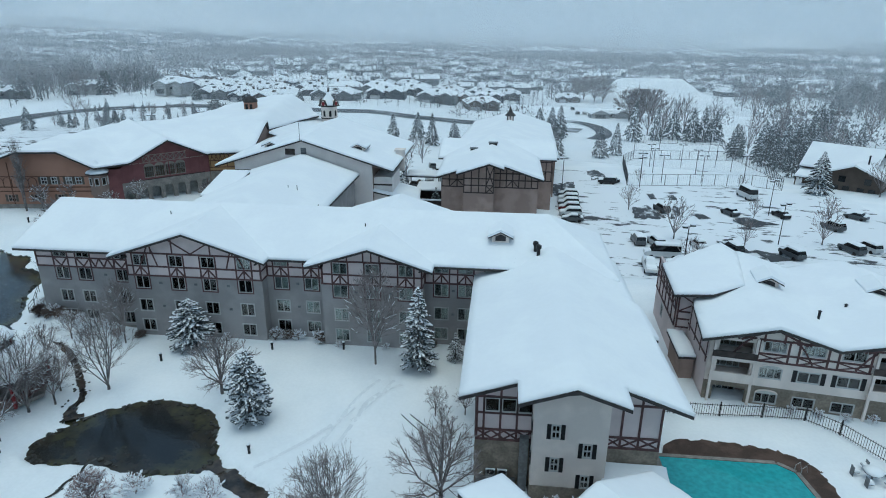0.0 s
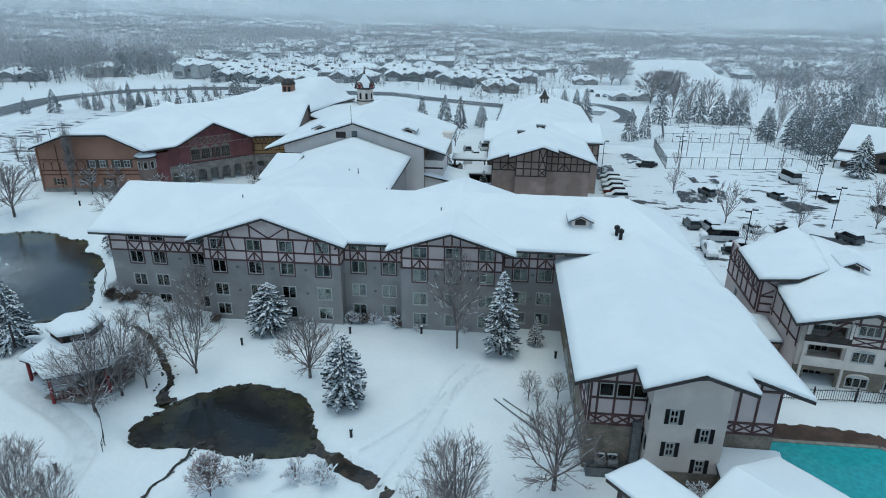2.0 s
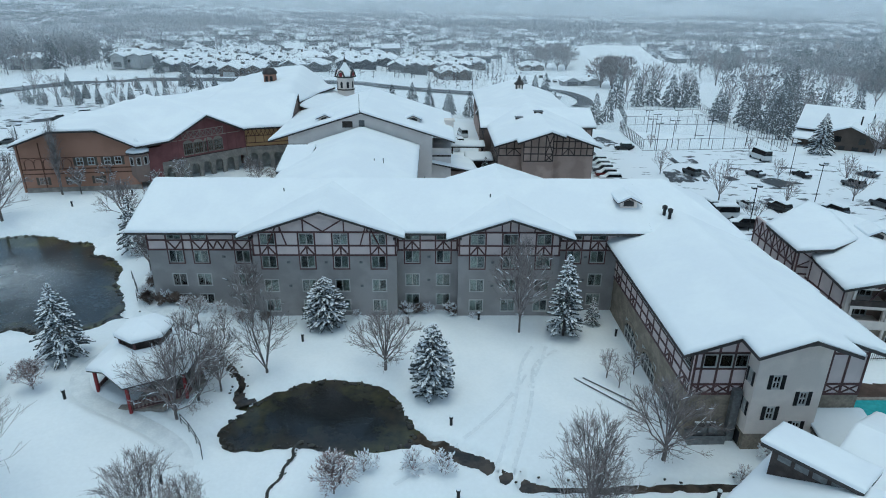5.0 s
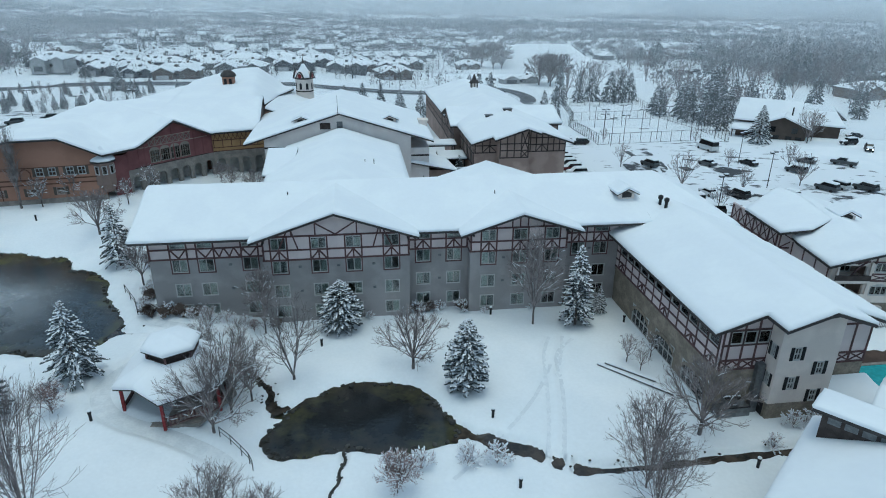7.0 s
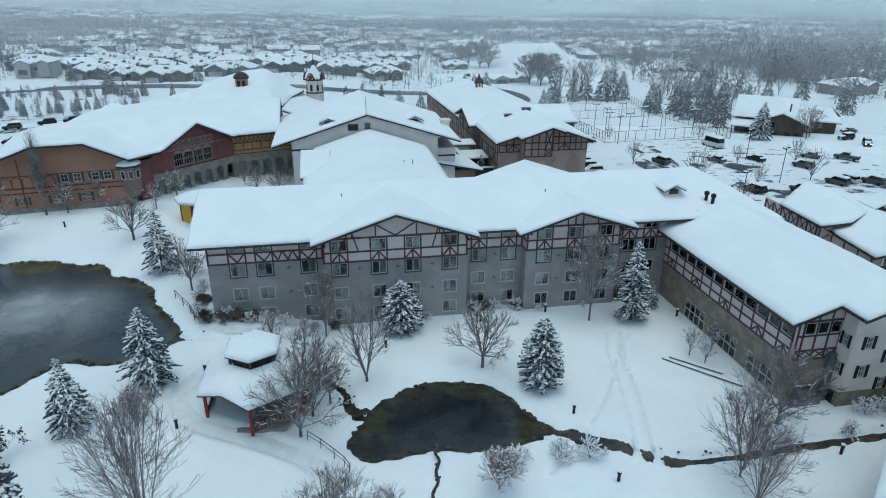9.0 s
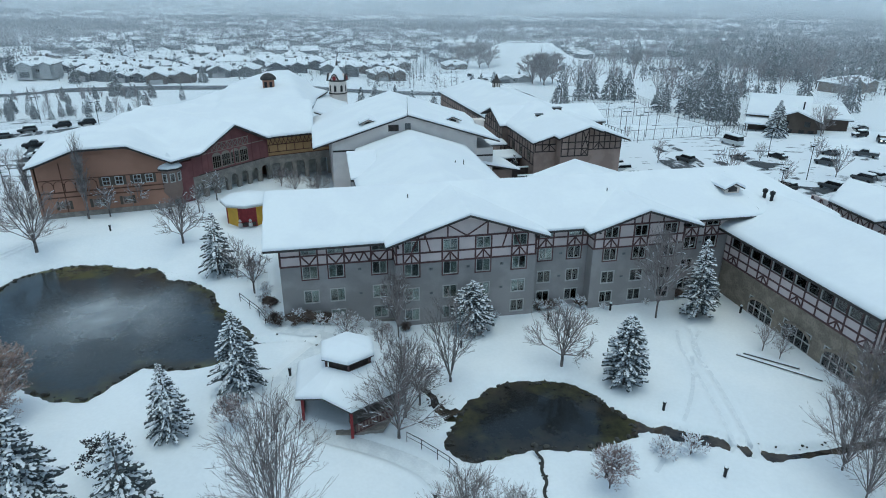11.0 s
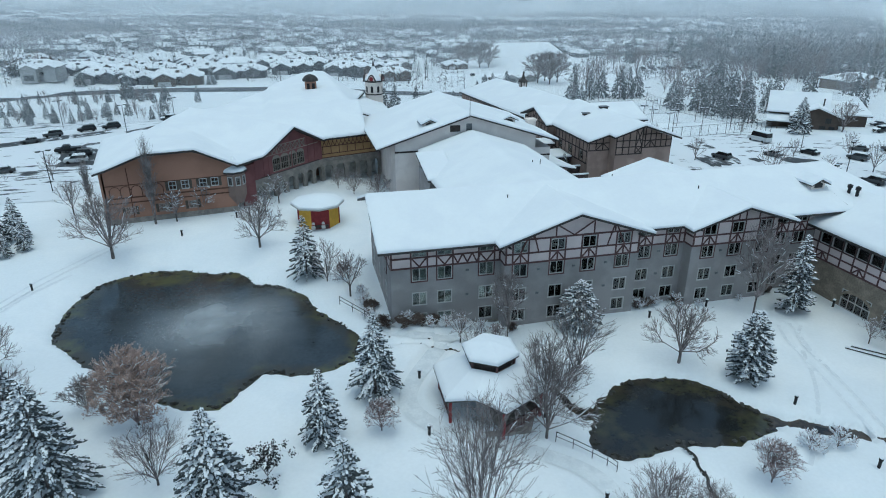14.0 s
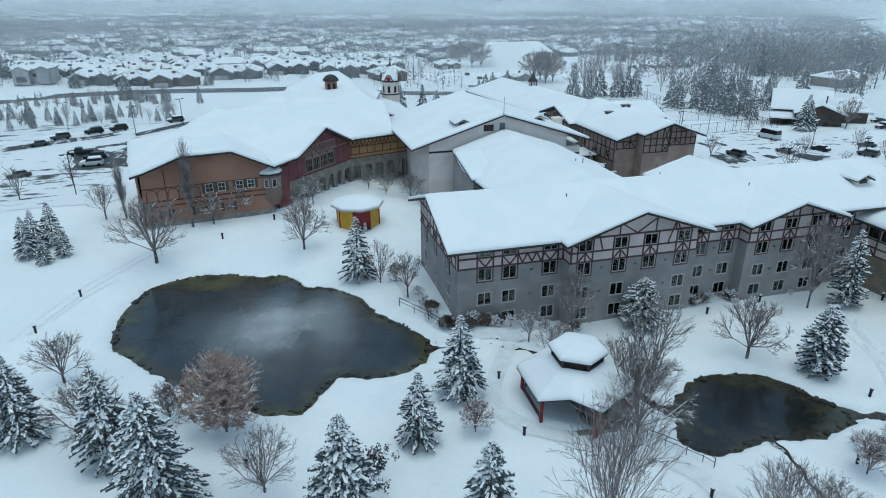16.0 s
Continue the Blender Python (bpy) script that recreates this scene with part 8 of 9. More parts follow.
SHAPES = {
    # stations: x, half width, low z, high z of the body; then cabin: x0, x1 at the belt, x0, x1 at the roof, belt z, roof z
    "sedan": ([(-2.25, 0.7, 0.45, 0.8), (-2.1, 0.85, 0.3, 0.95), (-1.2, 0.9, 0.25, 1.0), (1.0, 0.9, 0.25, 0.95), (1.9, 0.86, 0.3, 0.85), (2.2, 0.7, 0.42, 0.7)], (-1.6, 1.05, -1.05, 0.35, 0.95, 1.45)),
    "suv": ([(-2.35, 0.8, 0.5, 1.0), (-2.25, 0.92, 0.4, 1.15), (-1.2, 0.95, 0.35, 1.15), (1.1, 0.95, 0.35, 1.1), (2.1, 0.9, 0.4, 1.05), (2.35, 0.78, 0.5, 0.85)], (-2.2, 1.15, -2.0, 0.55, 1.1, 1.78)),
    "pickup": ([(-2.8, 0.85, 0.55, 1.1), (-2.7, 0.95, 0.45, 1.2), (-0.6, 0.96, 0.42, 1.2), (1.3, 0.96, 0.42, 1.2), (2.5, 0.92, 0.45, 1.15), (2.75, 0.8, 0.55, 0.95)], (-0.7, 1.5, -0.5, 0.9, 1.15, 1.85)),
    "van": ([(-3.0, 0.9, 0.5, 1.2), (-2.95, 1.0, 0.4, 1.3), (-1.2, 1.02, 0.38, 1.3), (1.6, 1.02, 0.38, 1.25), (2.6, 0.96, 0.42, 1.1), (2.85, 0.85, 0.5, 0.95)], (-2.95, 1.9, -2.9, 1.2, 1.25, 2.35)),
    "bus": ([(-3.2, 1.05, 0.5, 1.4), (-3.15, 1.12, 0.4, 1.5), (-1.2, 1.14, 0.38, 1.5), (1.9, 1.14, 0.38, 1.4), (2.9, 1.06, 0.42, 1.25), (3.2, 0.95, 0.5, 1.1)], (-3.15, 2.1, -3.1, 1.8, 1.4, 2.7)),
}
CAR_CACHE = {}


def car_meshes(kind, paint, snowy, lit):
    key = (kind, paint, snowy, lit)
    if key in CAR_CACHE:
        return CAR_CACHE[key]
    st, (b0, b1, r0, r1, zb, zr) = SHAPES[kind]
    body = Mb()
    for x, w, lo, hi in st:
        body.v += [(x, -w, lo), (x, w, lo), (x, w, (lo + hi) * 0.55), (x, w * 0.93, hi), (x, -w * 0.93, hi), (x, -w, (lo + hi) * 0.55)]
    for i in range(len(st) - 1):
        for j in range(6):
            k = (j + 1) % 6
            body.f.append((6 * i + j, 6 * i + k, 6 * i + 6 + k, 6 * i + 6 + j))
    body.f += [tuple(5 - j for j in range(6)), tuple(6 * (len(st) - 1) + j for j in range(6))]
    w = st[2][1]
    body.prism([(r0, -w * 0.78, zr - 0.09), (r1, -w * 0.78, zr - 0.09), (r1, w * 0.78, zr - 0.09), (r0, w * 0.78, zr - 0.09)], [(r0 + 0.1, -w * 0.7, zr), (r1 - 0.1, -w * 0.7, zr), (r1 - 0.1, w * 0.7, zr), (r0 + 0.1, w * 0.7, zr)])
    glass = Mb().prism([(b0, -w * 0.9, zb), (b1, -w * 0.9, zb), (b1, w * 0.9, zb), (b0, w * 0.9, zb)], [(r0, -w * 0.76, zr - 0.09), (r1, -w * 0.76, zr - 0.09), (r1, w * 0.76, zr - 0.09), (r0, w * 0.76, zr - 0.09)])
    out = [("body", body.mesh("body", CAR_PAINT[paint])), ("glasshouse", glass.mesh("glasshouse", CAR_GLASS))]
    L = st[-1][0]
    for sx in (-L * 0.62, L * 0.62):
        for sy in (-1, 1):
            wh = Mb()
            y0, y1 = sy * (w - 0.2), sy * (w + 0.02)
            ring0 = [(sx + 0.34 * math.cos(k * 0.628), y0, 0.34 + 0.34 * math.sin(k * 0.628)) for k in range(10)]
            wh.prism(ring0, [(a, y1, c) for a, _, c in ring0])
            out.append(("wheel", wh.mesh("wheel", RUBBER)))
    for sy in (-0.6, 0.6):
        out.append(("headlight", Mb().box(L - 0.14, L + 0.02, sy * w - 0.16, sy * w + 0.16, 0.62, 0.8).mesh("headlight", LIT if lit else LAMP_GLASS)))
    if snowy:
        sn = Mb()
        sn.prism([(r0, -w * 0.76, zr), (r1, -w * 0.76, zr), (r1, w * 0.76, zr), (r0, w * 0.76, zr)], [(r0 + 0.2, -w * 0.62, zr + 0.22), (r1 - 0.15, -w * 0.62, zr + 0.2), (r1 - 0.15, w * 0.62, zr + 0.2), (r0 + 0.2, w * 0.62, zr + 0.22)])
        hz = st[-2][3]
        sn.prism([(b1, -w * 0.85, hz + 0.02), (L - 0.1, -w * 0.8, hz - 0.1), (L - 0.1, w * 0.8, hz - 0.1), (b1, w * 0.85, hz + 0.02)], [(b1 - 0.1, -w * 0.75, hz + 0.27), (L - 0.3, -w * 0.7, hz + 0.14), (L - 0.3, w * 0.7, hz + 0.14), (b1 - 0.1, w * 0.75, hz + 0.27)])
        if kind in ("sedan", "pickup"):
            x0 = st[0][0] + 0.15
            sn.prism([(x0, -w * 0.8, st[1][3]), (b0, -w * 0.8, st[2][3]), (b0, w * 0.8, st[2][3]), (x0, w * 0.8, st[1][3])], [(x0 + 0.1, -w * 0.7, st[1][3] + 0.2), (b0, -w * 0.7, st[2][3] + 0.22), (b0, w * 0.7, st[2][3] + 0.22), (x0 + 0.1, w * 0.7, st[1][3] + 0.2)])
        if snowy > 1:
            sn.prism([(r1, -w * 0.75, zr - 0.05), (b1 + 0.05, -w * 0.88, zb), (b1 + 0.05, w * 0.88, zb), (r1, w * 0.75, zr - 0.05)], [(r1, -w * 0.7, zr + 0.1), (b1 + 0.1, -w * 0.8, zb + 0.15), (b1 + 0.1, w * 0.8, zb + 0.15), (r1, w * 0.7, zr + 0.1)])
        out.append(("snow", sn.mesh("snow", ROOF_SNOW)))
    CAR_CACHE[key] = out
    return out


def car(x, y, turn, kind, paint, snowy=1, lit=False):
    word = {"sedan": "sedan", "suv": "sport utility vehicle", "pickup": "pickup truck", "van": "van", "bus": "shuttle bus"}[kind]
    state = "with its headlights on" if lit else ("with snow on roof and hood" if snowy else "swept clear of snow")
    ob = thing({"sedan": "car", "suv": "car", "pickup": "pickup_truck", "van": "van", "bus": "shuttle_bus"}[kind], paint + " " + word + " " + state, "car", "parked cars")
    ob.matrix_basis = Matrix.Translation((x, y, base(x, y) + 0.08)) @ Matrix.Rotation(radians(turn), 4, "Z")
    for n, me in car_meshes(kind, paint, snowy, lit):
        o = new(n, me)
        o.parent = ob


for row in ((27.3, 159.6, 172, "suv", "black", 1), (34.5, 131.9, 106, "suv", "grey", 1), (48.4, 131.2, 112, "sedan", "grey", 2), (58.4, 130.5, 104, "sedan", "black", 2), (65.2, 123.0, 112, "suv", "grey", 2), (57.2, 147.0, 98, "bus", "white", 1),
            (25.1, 108.8, 92, "suv", "grey", 2), (28.0, 107.6, 100, "suv", "white", 2), (27.3, 100.8, 178, "van", "white", 1), (23.9, 93.9, 265, "pickup", "white", 2), (29.0, 95.4, 170, "suv", "black", 2), (35.3, 107.6, 98, "sedan", "white", 2),
            (40.4, 105.6, 104, "suv", "black", 2), (49.4, 103.6, 108, "suv", "grey", 2), (61.2, 108.0, 108, "suv", "grey", 2), (64.6, 109.3, 108, "suv", "white", 2), (69.0, 107.0, 108, "suv", "grey", 2),
            (15.6, 141.0, 176, "suv", "grey", 2), (15.3, 137.0, 178, "suv", "white", 2), (15.0, 133.2, 180, "suv", "grey", 2), (14.8, 129.4, 180, "suv", "red", 2), (14.7, 125.6, 180, "suv", "white", 2), (14.7, 121.8, 176, "sedan", "grey", 2),
            (98.6, 141.0, 235, "suv", "black", 1, True), (99.6, 149.4, 185, "suv", "black", 1), (94.0, 166.0, 175, "sedan", "grey", 1), (104.0, 168.0, 175, "suv", "black", 1), (110.0, 160.0, 170, "sedan", "black", 1), (73.5, 131.0, 130, "sedan", "grey", 2), (81.0, 128.0, 130, "pickup", "grey", 2),
            (-126.2, 185.6, 200, "suv", "grey", 1), (-119.7, 191.6, 200, "suv", "black", 0), (-114.2, 194.5, 200, "suv", "black", 0), (-116.5, 164.0, 190, "pickup", "black", 0), (-112.4, 158.6, 190, "suv", "black", 0), (-111.9, 153.0, 185, "suv", "white", 1), (-100.8, 204.4, 200, "suv", "grey", 1), (-124.0, 147.0, 200, "sedan", "grey", 1), (-129.0, 178.0, 200, "sedan", "grey", 1),
            (28.6, 161.9, 170, "sedan", "black", 1), (38.9, 363.7, 90, "suv", "black", 1), (39.5, 342.5, 90, "suv", "grey", 1), (43.2, 343.1, 90, "sedan", "black", 1),
            *((153 + i * 3.1, 372 - (i % 2) * 9 + i * 0.1, 85, ("suv", "sedan", "van")[i % 3], ("black", "grey", "blue", "grey")[i % 4], 1) for i in range(13)), (-17.5, 150.0, 95, "van", "white", 1), (-16.0, 158.0, 100, "suv", "white", 2), (-18.5, 166.0, 100, "suv", "grey", 1), (-14.5, 172.0, 100, "van", "white", 1), (-19.5, 141.0, 80, "suv", "grey", 1)):
    car(*row)


# ---------------------------------------------------------------- lamp posts, courts
def lamp_post(x, y, h=7.0, turn=0.0, heads=1, z=None):
    z = base(x, y) if z is None else z
    ob = thing("street_lamp", "dark metal lamp post with flat box head", "street lamp", "lamps of the lots and courts")
    part("pole", Mb().tube([(x, y, z - 0.2), (x, y, z + h)], [0.09, 0.07], 6), BLACK_METAL, ob)
    for k in range(heads):
        a = turn + k * math.pi
        dx, dy = math.cos(a), math.sin(a)
        part("arm", Mb().tube([(x, y, z + h - 0.05), (x + dx * 0.6, y + dy * 0.6, z + h)], [0.05, 0.05], 4), BLACK_METAL, ob)
        part("head", Mb().box(x + dx * 0.85 - 0.35, x + dx * 0.85 + 0.35, y + dy * 0.85 - 0.3, y + dy * 0.85 + 0.3, z + h - 0.08, z + h + 0.14), BLACK_METAL, ob)
        part("snow", Mb().box(x + dx * 0.85 - 0.33, x + dx * 0.85 + 0.33, y + dy * 0.85 - 0.28, y + dy * 0.85 + 0.28, z + h + 0.14, z + h + 0.28), ROOF_SNOW, ob)


for x, y in ((34.6, 155.5), (56.2, 131.2), (50.4, 111.4), (28.9, 93.5), (15.0, 150.0), (-108.5, 186.0), (-128.0, 200.0), (-109.0, 128.0), (-98.0, 198.0)):
    lamp_post(x, y, 7.5, 0.6, 2)
for x, y in ((46.3, 198), (44.4, 185), (56.1, 199), (56.3, 184), (67.2, 201), (69.3, 193), (37.4, 168.2), (42.0, 164.5), (52.6, 166.0), (64.0, 168), (57.0, 232), (76.0, 236)):
    lamp_post(x, y, 7.2, 0.0, 2)

court = thing("court_fence", "tall chain-link fence round the snow-covered tennis courts", "fence")
loops = [[(32, 158), (64, 162.5), (69.5, 157.5), (78, 190), (78.5, 216), (44.4, 214), (39, 203), (32, 158)], [(44.4, 214), (78.5, 216), (84, 250), (52, 250), (44.4, 214)]]
for loop in loops:
    for a, b in zip(loop, loop[1:]):
        A, B = Vector(a), Vector(b)
        k = max(2, int((B - A).length / 3.0))
        za, zb = base(*a), base(*b)
        for h in (0.1, 3.0):
            part("rail", Mb().tube([(*a, za + h), (*b, zb + h)], [0.05, 0.05], 3), BLACK_METAL, court)
        for i in range(k):
            p = A.lerp(B, i / k)
            z = base(p.x, p.y)
            part("post", Mb().tube([(p.x, p.y, z), (p.x, p.y, z + 3.05)], [0.07, 0.07], 4), BLACK_METAL, court)
        mb = Mb()
        m = int((B - A).length / 0.5)
        for i in range(m):
            p = A.lerp(B, (i + 0.5) / m)
            z = base(p.x, p.y)
            mb.tube([(p.x, p.y, z), (p.x, p.y, z + 3.0)], [0.012, 0.012], 3)
        part("wire_mesh", mb, GREY_METAL, court)
bench = thing("court_bench", "low bench capped with snow on the court", "bench")
zz = base(60, 190)
part("seat", Mb().box(58.5, 61.5, 189.7, 190.2, zz + 0.35, zz + 0.5), DARK_TIMBER, bench)
part("snow", Mb().box(58.6, 61.4, 189.75, 190.15, zz + 0.5, zz + 0.62), ROOF_SNOW, bench)

# ---------------------------------------------------------------- houses
SIDING = [mat("siding_%s" % n, c, rough=0.85, vary=0.1, scale=0.4, fine=9) for n, c in (("grey", (0.13, 0.135, 0.14)), ("brown", (0.12, 0.095, 0.08)), ("tan", (0.24, 0.2, 0.17)), ("white", (0.42, 0.42, 0.42)), ("slate", (0.075, 0.08, 0.09)))]


def house(x, y, turn, w, d, h, pitch=0.45, siding=0, wings=1, label="", name="house", windows=True, hip=True):
    """A house with snowy gable roofs, windows, a garage wing and a chimney."""
    colour = ("grey", "brown", "tan", "white", "slate")[siding]
    ob = thing(name, label or (colour + " house with a snow-covered gable roof and snowy yard"), "house", "houses beyond the road")
    z = base(x, y)
    ob.matrix_basis = Matrix.Translation((x, y, z)) @ Matrix.Rotation(radians(turn), 4, "Z")
    m = SIDING[siding]

    def block(x0, x1, y0, y1, hh, along):
        part("wall", Mb().box(x0, x1, y0, y1, -1.0, hh), m, ob)
        if along == "x":
            half, c = (y1 - y0) / 2, (y0 + y1) / 2
            rz = hh + half * pitch
            part("gable", Mb().prism([(x0, y0, hh), (x0, y1, hh), (x0, c, rz)], [(x1, y0, hh), (x1, y1, hh), (x1, c, rz)]), m, ob)
            for s in (-1, 1):
                e = c + s * (half + 0.6)
                ez = hh - 0.6 * pitch
                pts = [(x0 - 0.5, e, ez), (x1 + 0.5, e, ez), (x1 + 0.5, c, rz), (x0 - 0.5, c, rz)]
                part("roof", Mb().prism(pts, [(a, b, q + 0.16) for a, b, q in pts]), FASCIA, ob)
                part("roof_snow", Mb().prism([(a, b, q + 0.16) for a, b, q in pts], [(a * 0.985, b, q + 0.5) for a, b, q in pts]), ROOF_SNOW, ob)
        else:
            half, c = (x1 - x0) / 2, (x0 + x1) / 2
            rz = hh + half * pitch
            part("gable", Mb().prism([(x0, y0, hh), (x1, y0, hh), (c, y0, rz)], [(x0, y1, hh), (x1, y1, hh), (c, y1, rz)]), m, ob)
            for s in (-1, 1):
                e = c + s * (half + 0.6)
                ez = hh - 0.6 * pitch
                pts = [(e, y0 - 0.5, ez), (e, y1 + 0.5, ez), (c, y1 + 0.5, rz), (c, y0 - 0.5, rz)]
                part("roof", Mb().prism(pts, [(a, b, q + 0.16) for a, b, q in pts]), FASCIA, ob)
                part("roof_snow", Mb().prism([(a, b, q + 0.16) for a, b, q in pts], [(a, b, q + 0.5) for a, b, q in pts]), ROOF_SNOW, ob)

    if hip:
        part("wall", Mb().box(-w / 2, w / 2, -d / 2, d / 2, -1.0, h), m, ob)
        X, Y, k, rz = w / 2 + 0.7, d / 2 + 0.7, max(0.5, w / 2 - d * 0.42), h + d * 0.5 * pitch
        for nm, za, zb, mt in (("roof", h - 0.25, rz - 0.3, FASCIA), ("roof_snow", h, rz + 0.1, ROOF_SNOW)):
            mb = Mb()
            mb.v = [(-X, -Y, za), (X, -Y, za), (X, Y, za), (-X, Y, za), (-X, -Y, za + 0.25), (X, -Y, za + 0.25), (X, Y, za + 0.25), (-X, Y, za + 0.25), (-k, 0, zb + 0.2), (k, 0, zb + 0.2)]
            mb.f = [(3, 2, 1, 0), (0, 1, 5, 4), (1, 2, 6, 5), (2, 3, 7, 6), (3, 0, 4, 7), (4, 5, 9, 8), (6, 7, 8, 9), (5, 6, 9), (7, 4, 8)]
            part(nm, mb, mt, ob)
        part("roof_vent", Mb().box(-0.8, 0.8, -d * 0.3, -d * 0.1, rz - d * 0.2, rz - 0.2), m, ob)
    else:
        block(-w / 2, w / 2, -d / 2, d / 2, h, "x")
    if windows:
        block(w * 0.12, w * 0.42, -d / 2 - d * 0.16, 0, h * 0.95, "y")
    if wings:
        block(-w / 2 + 0.5, -w / 2 + 0.5 + w * 0.42, -d / 2 - d * 0.35, 0, h * 0.92, "y")
    if windows:
        for i in range(3):
            u = -w * 0.02 + w * 0.17 * i
            part("window", Mb().box(u, u + 1.3, -d / 2 - 0.05, -d / 2 + 0.02, h * 0.35, h * 0.35 + 1.2), CAR_GLASS, ob)
        if wings:
            u = -w / 2 + 0.5 + w * 0.08
            part("garage_door", Mb().box(u, u + w * 0.26, -d / 2 - d * 0.35 - 0.05, -d / 2 - d * 0.35 + 0.02, 0, 2.2), SIDING[3] if siding != 3 else SIDING[0], ob)
        part("chimney", Mb().box(w * 0.2, w * 0.2 + 0.9, 0.5, 1.4, h, h + d * 0.5 * pitch + 1.2), SIDING[1], ob)
    return ob


rng = random.Random(77)
for hx, hy, turn, w, d, h, kind in ((-166, 311, 2, 14, 11, 5.0, 3), (-146, 314, 4, 16, 10, 3.4, 0), (-129, 312, -4, 13, 10, 3.4, 4), (-112, 306, 4, 20, 11, 3.8, 1), (-87, 328, -4, 23, 11, 3.6, 0), (-63, 342, 2, 20, 11, 4.0, 4), (-36, 350, -6, 20, 11, 4.6, 0), (-12, 342, 12, 18, 11, 4.2, 1)):
    house(hx, hy, turn, w, d, h, 0.46, kind, 1 if h < 6 else 0)
for yy, x0, x1 in ((331, -178, -105), (349, -184, -92), (368, -178, -20), (387, -176, 8), (405, -170, 4)):
    x = x0
    while x < x1:
        house(x + rng.uniform(-3, 3), yy + rng.uniform(-3, 3), rng.choice((0, 0, 4, -6, 180)) + rng.uniform(-5, 5), rng.uniform(14, 18), rng.uniform(9.5, 11.5), rng.uniform(3.0, 4.2), 0.46, rng.choice((0, 0, 1, 4, 4)), rng.choice((0, 1)))
        x += rng.uniform(19, 24)
for row in ((40.5, 412, 0, 15, 11, 3.0, 1), (8, 470, 8, 20, 11, 4, 0), (54.5, 332, 4, 21, 6, 2.4, 3), (-225, 330, 10, 18, 11, 5, 3), (-250, 300, 20, 18, 11, 4, 0), (-205, 410, 30, 22, 12, 5, 2), (200, 262, 10, 24, 12, 4.5, 2), (262, 445, 12, 26, 12, 4, 1), (272, 425, 6, 30, 11, 4, 0), (305, 420, 30, 20, 14, 5, 1), (318, 455, 0, 22, 12, 4, 4), (288, 470, 12, 24, 12, 4, 4), (340, 470, -8, 18, 11, 4, 0), (365, 478, 6, 18, 11, 4, 4), (390, 485, 0, 18, 11, 4, 0), (345, 400, 25, 20, 11, 4, 1), (250, 320, 15, 18, 10, 4, 4)):
    house(*row[:6], 0.42, row[6])


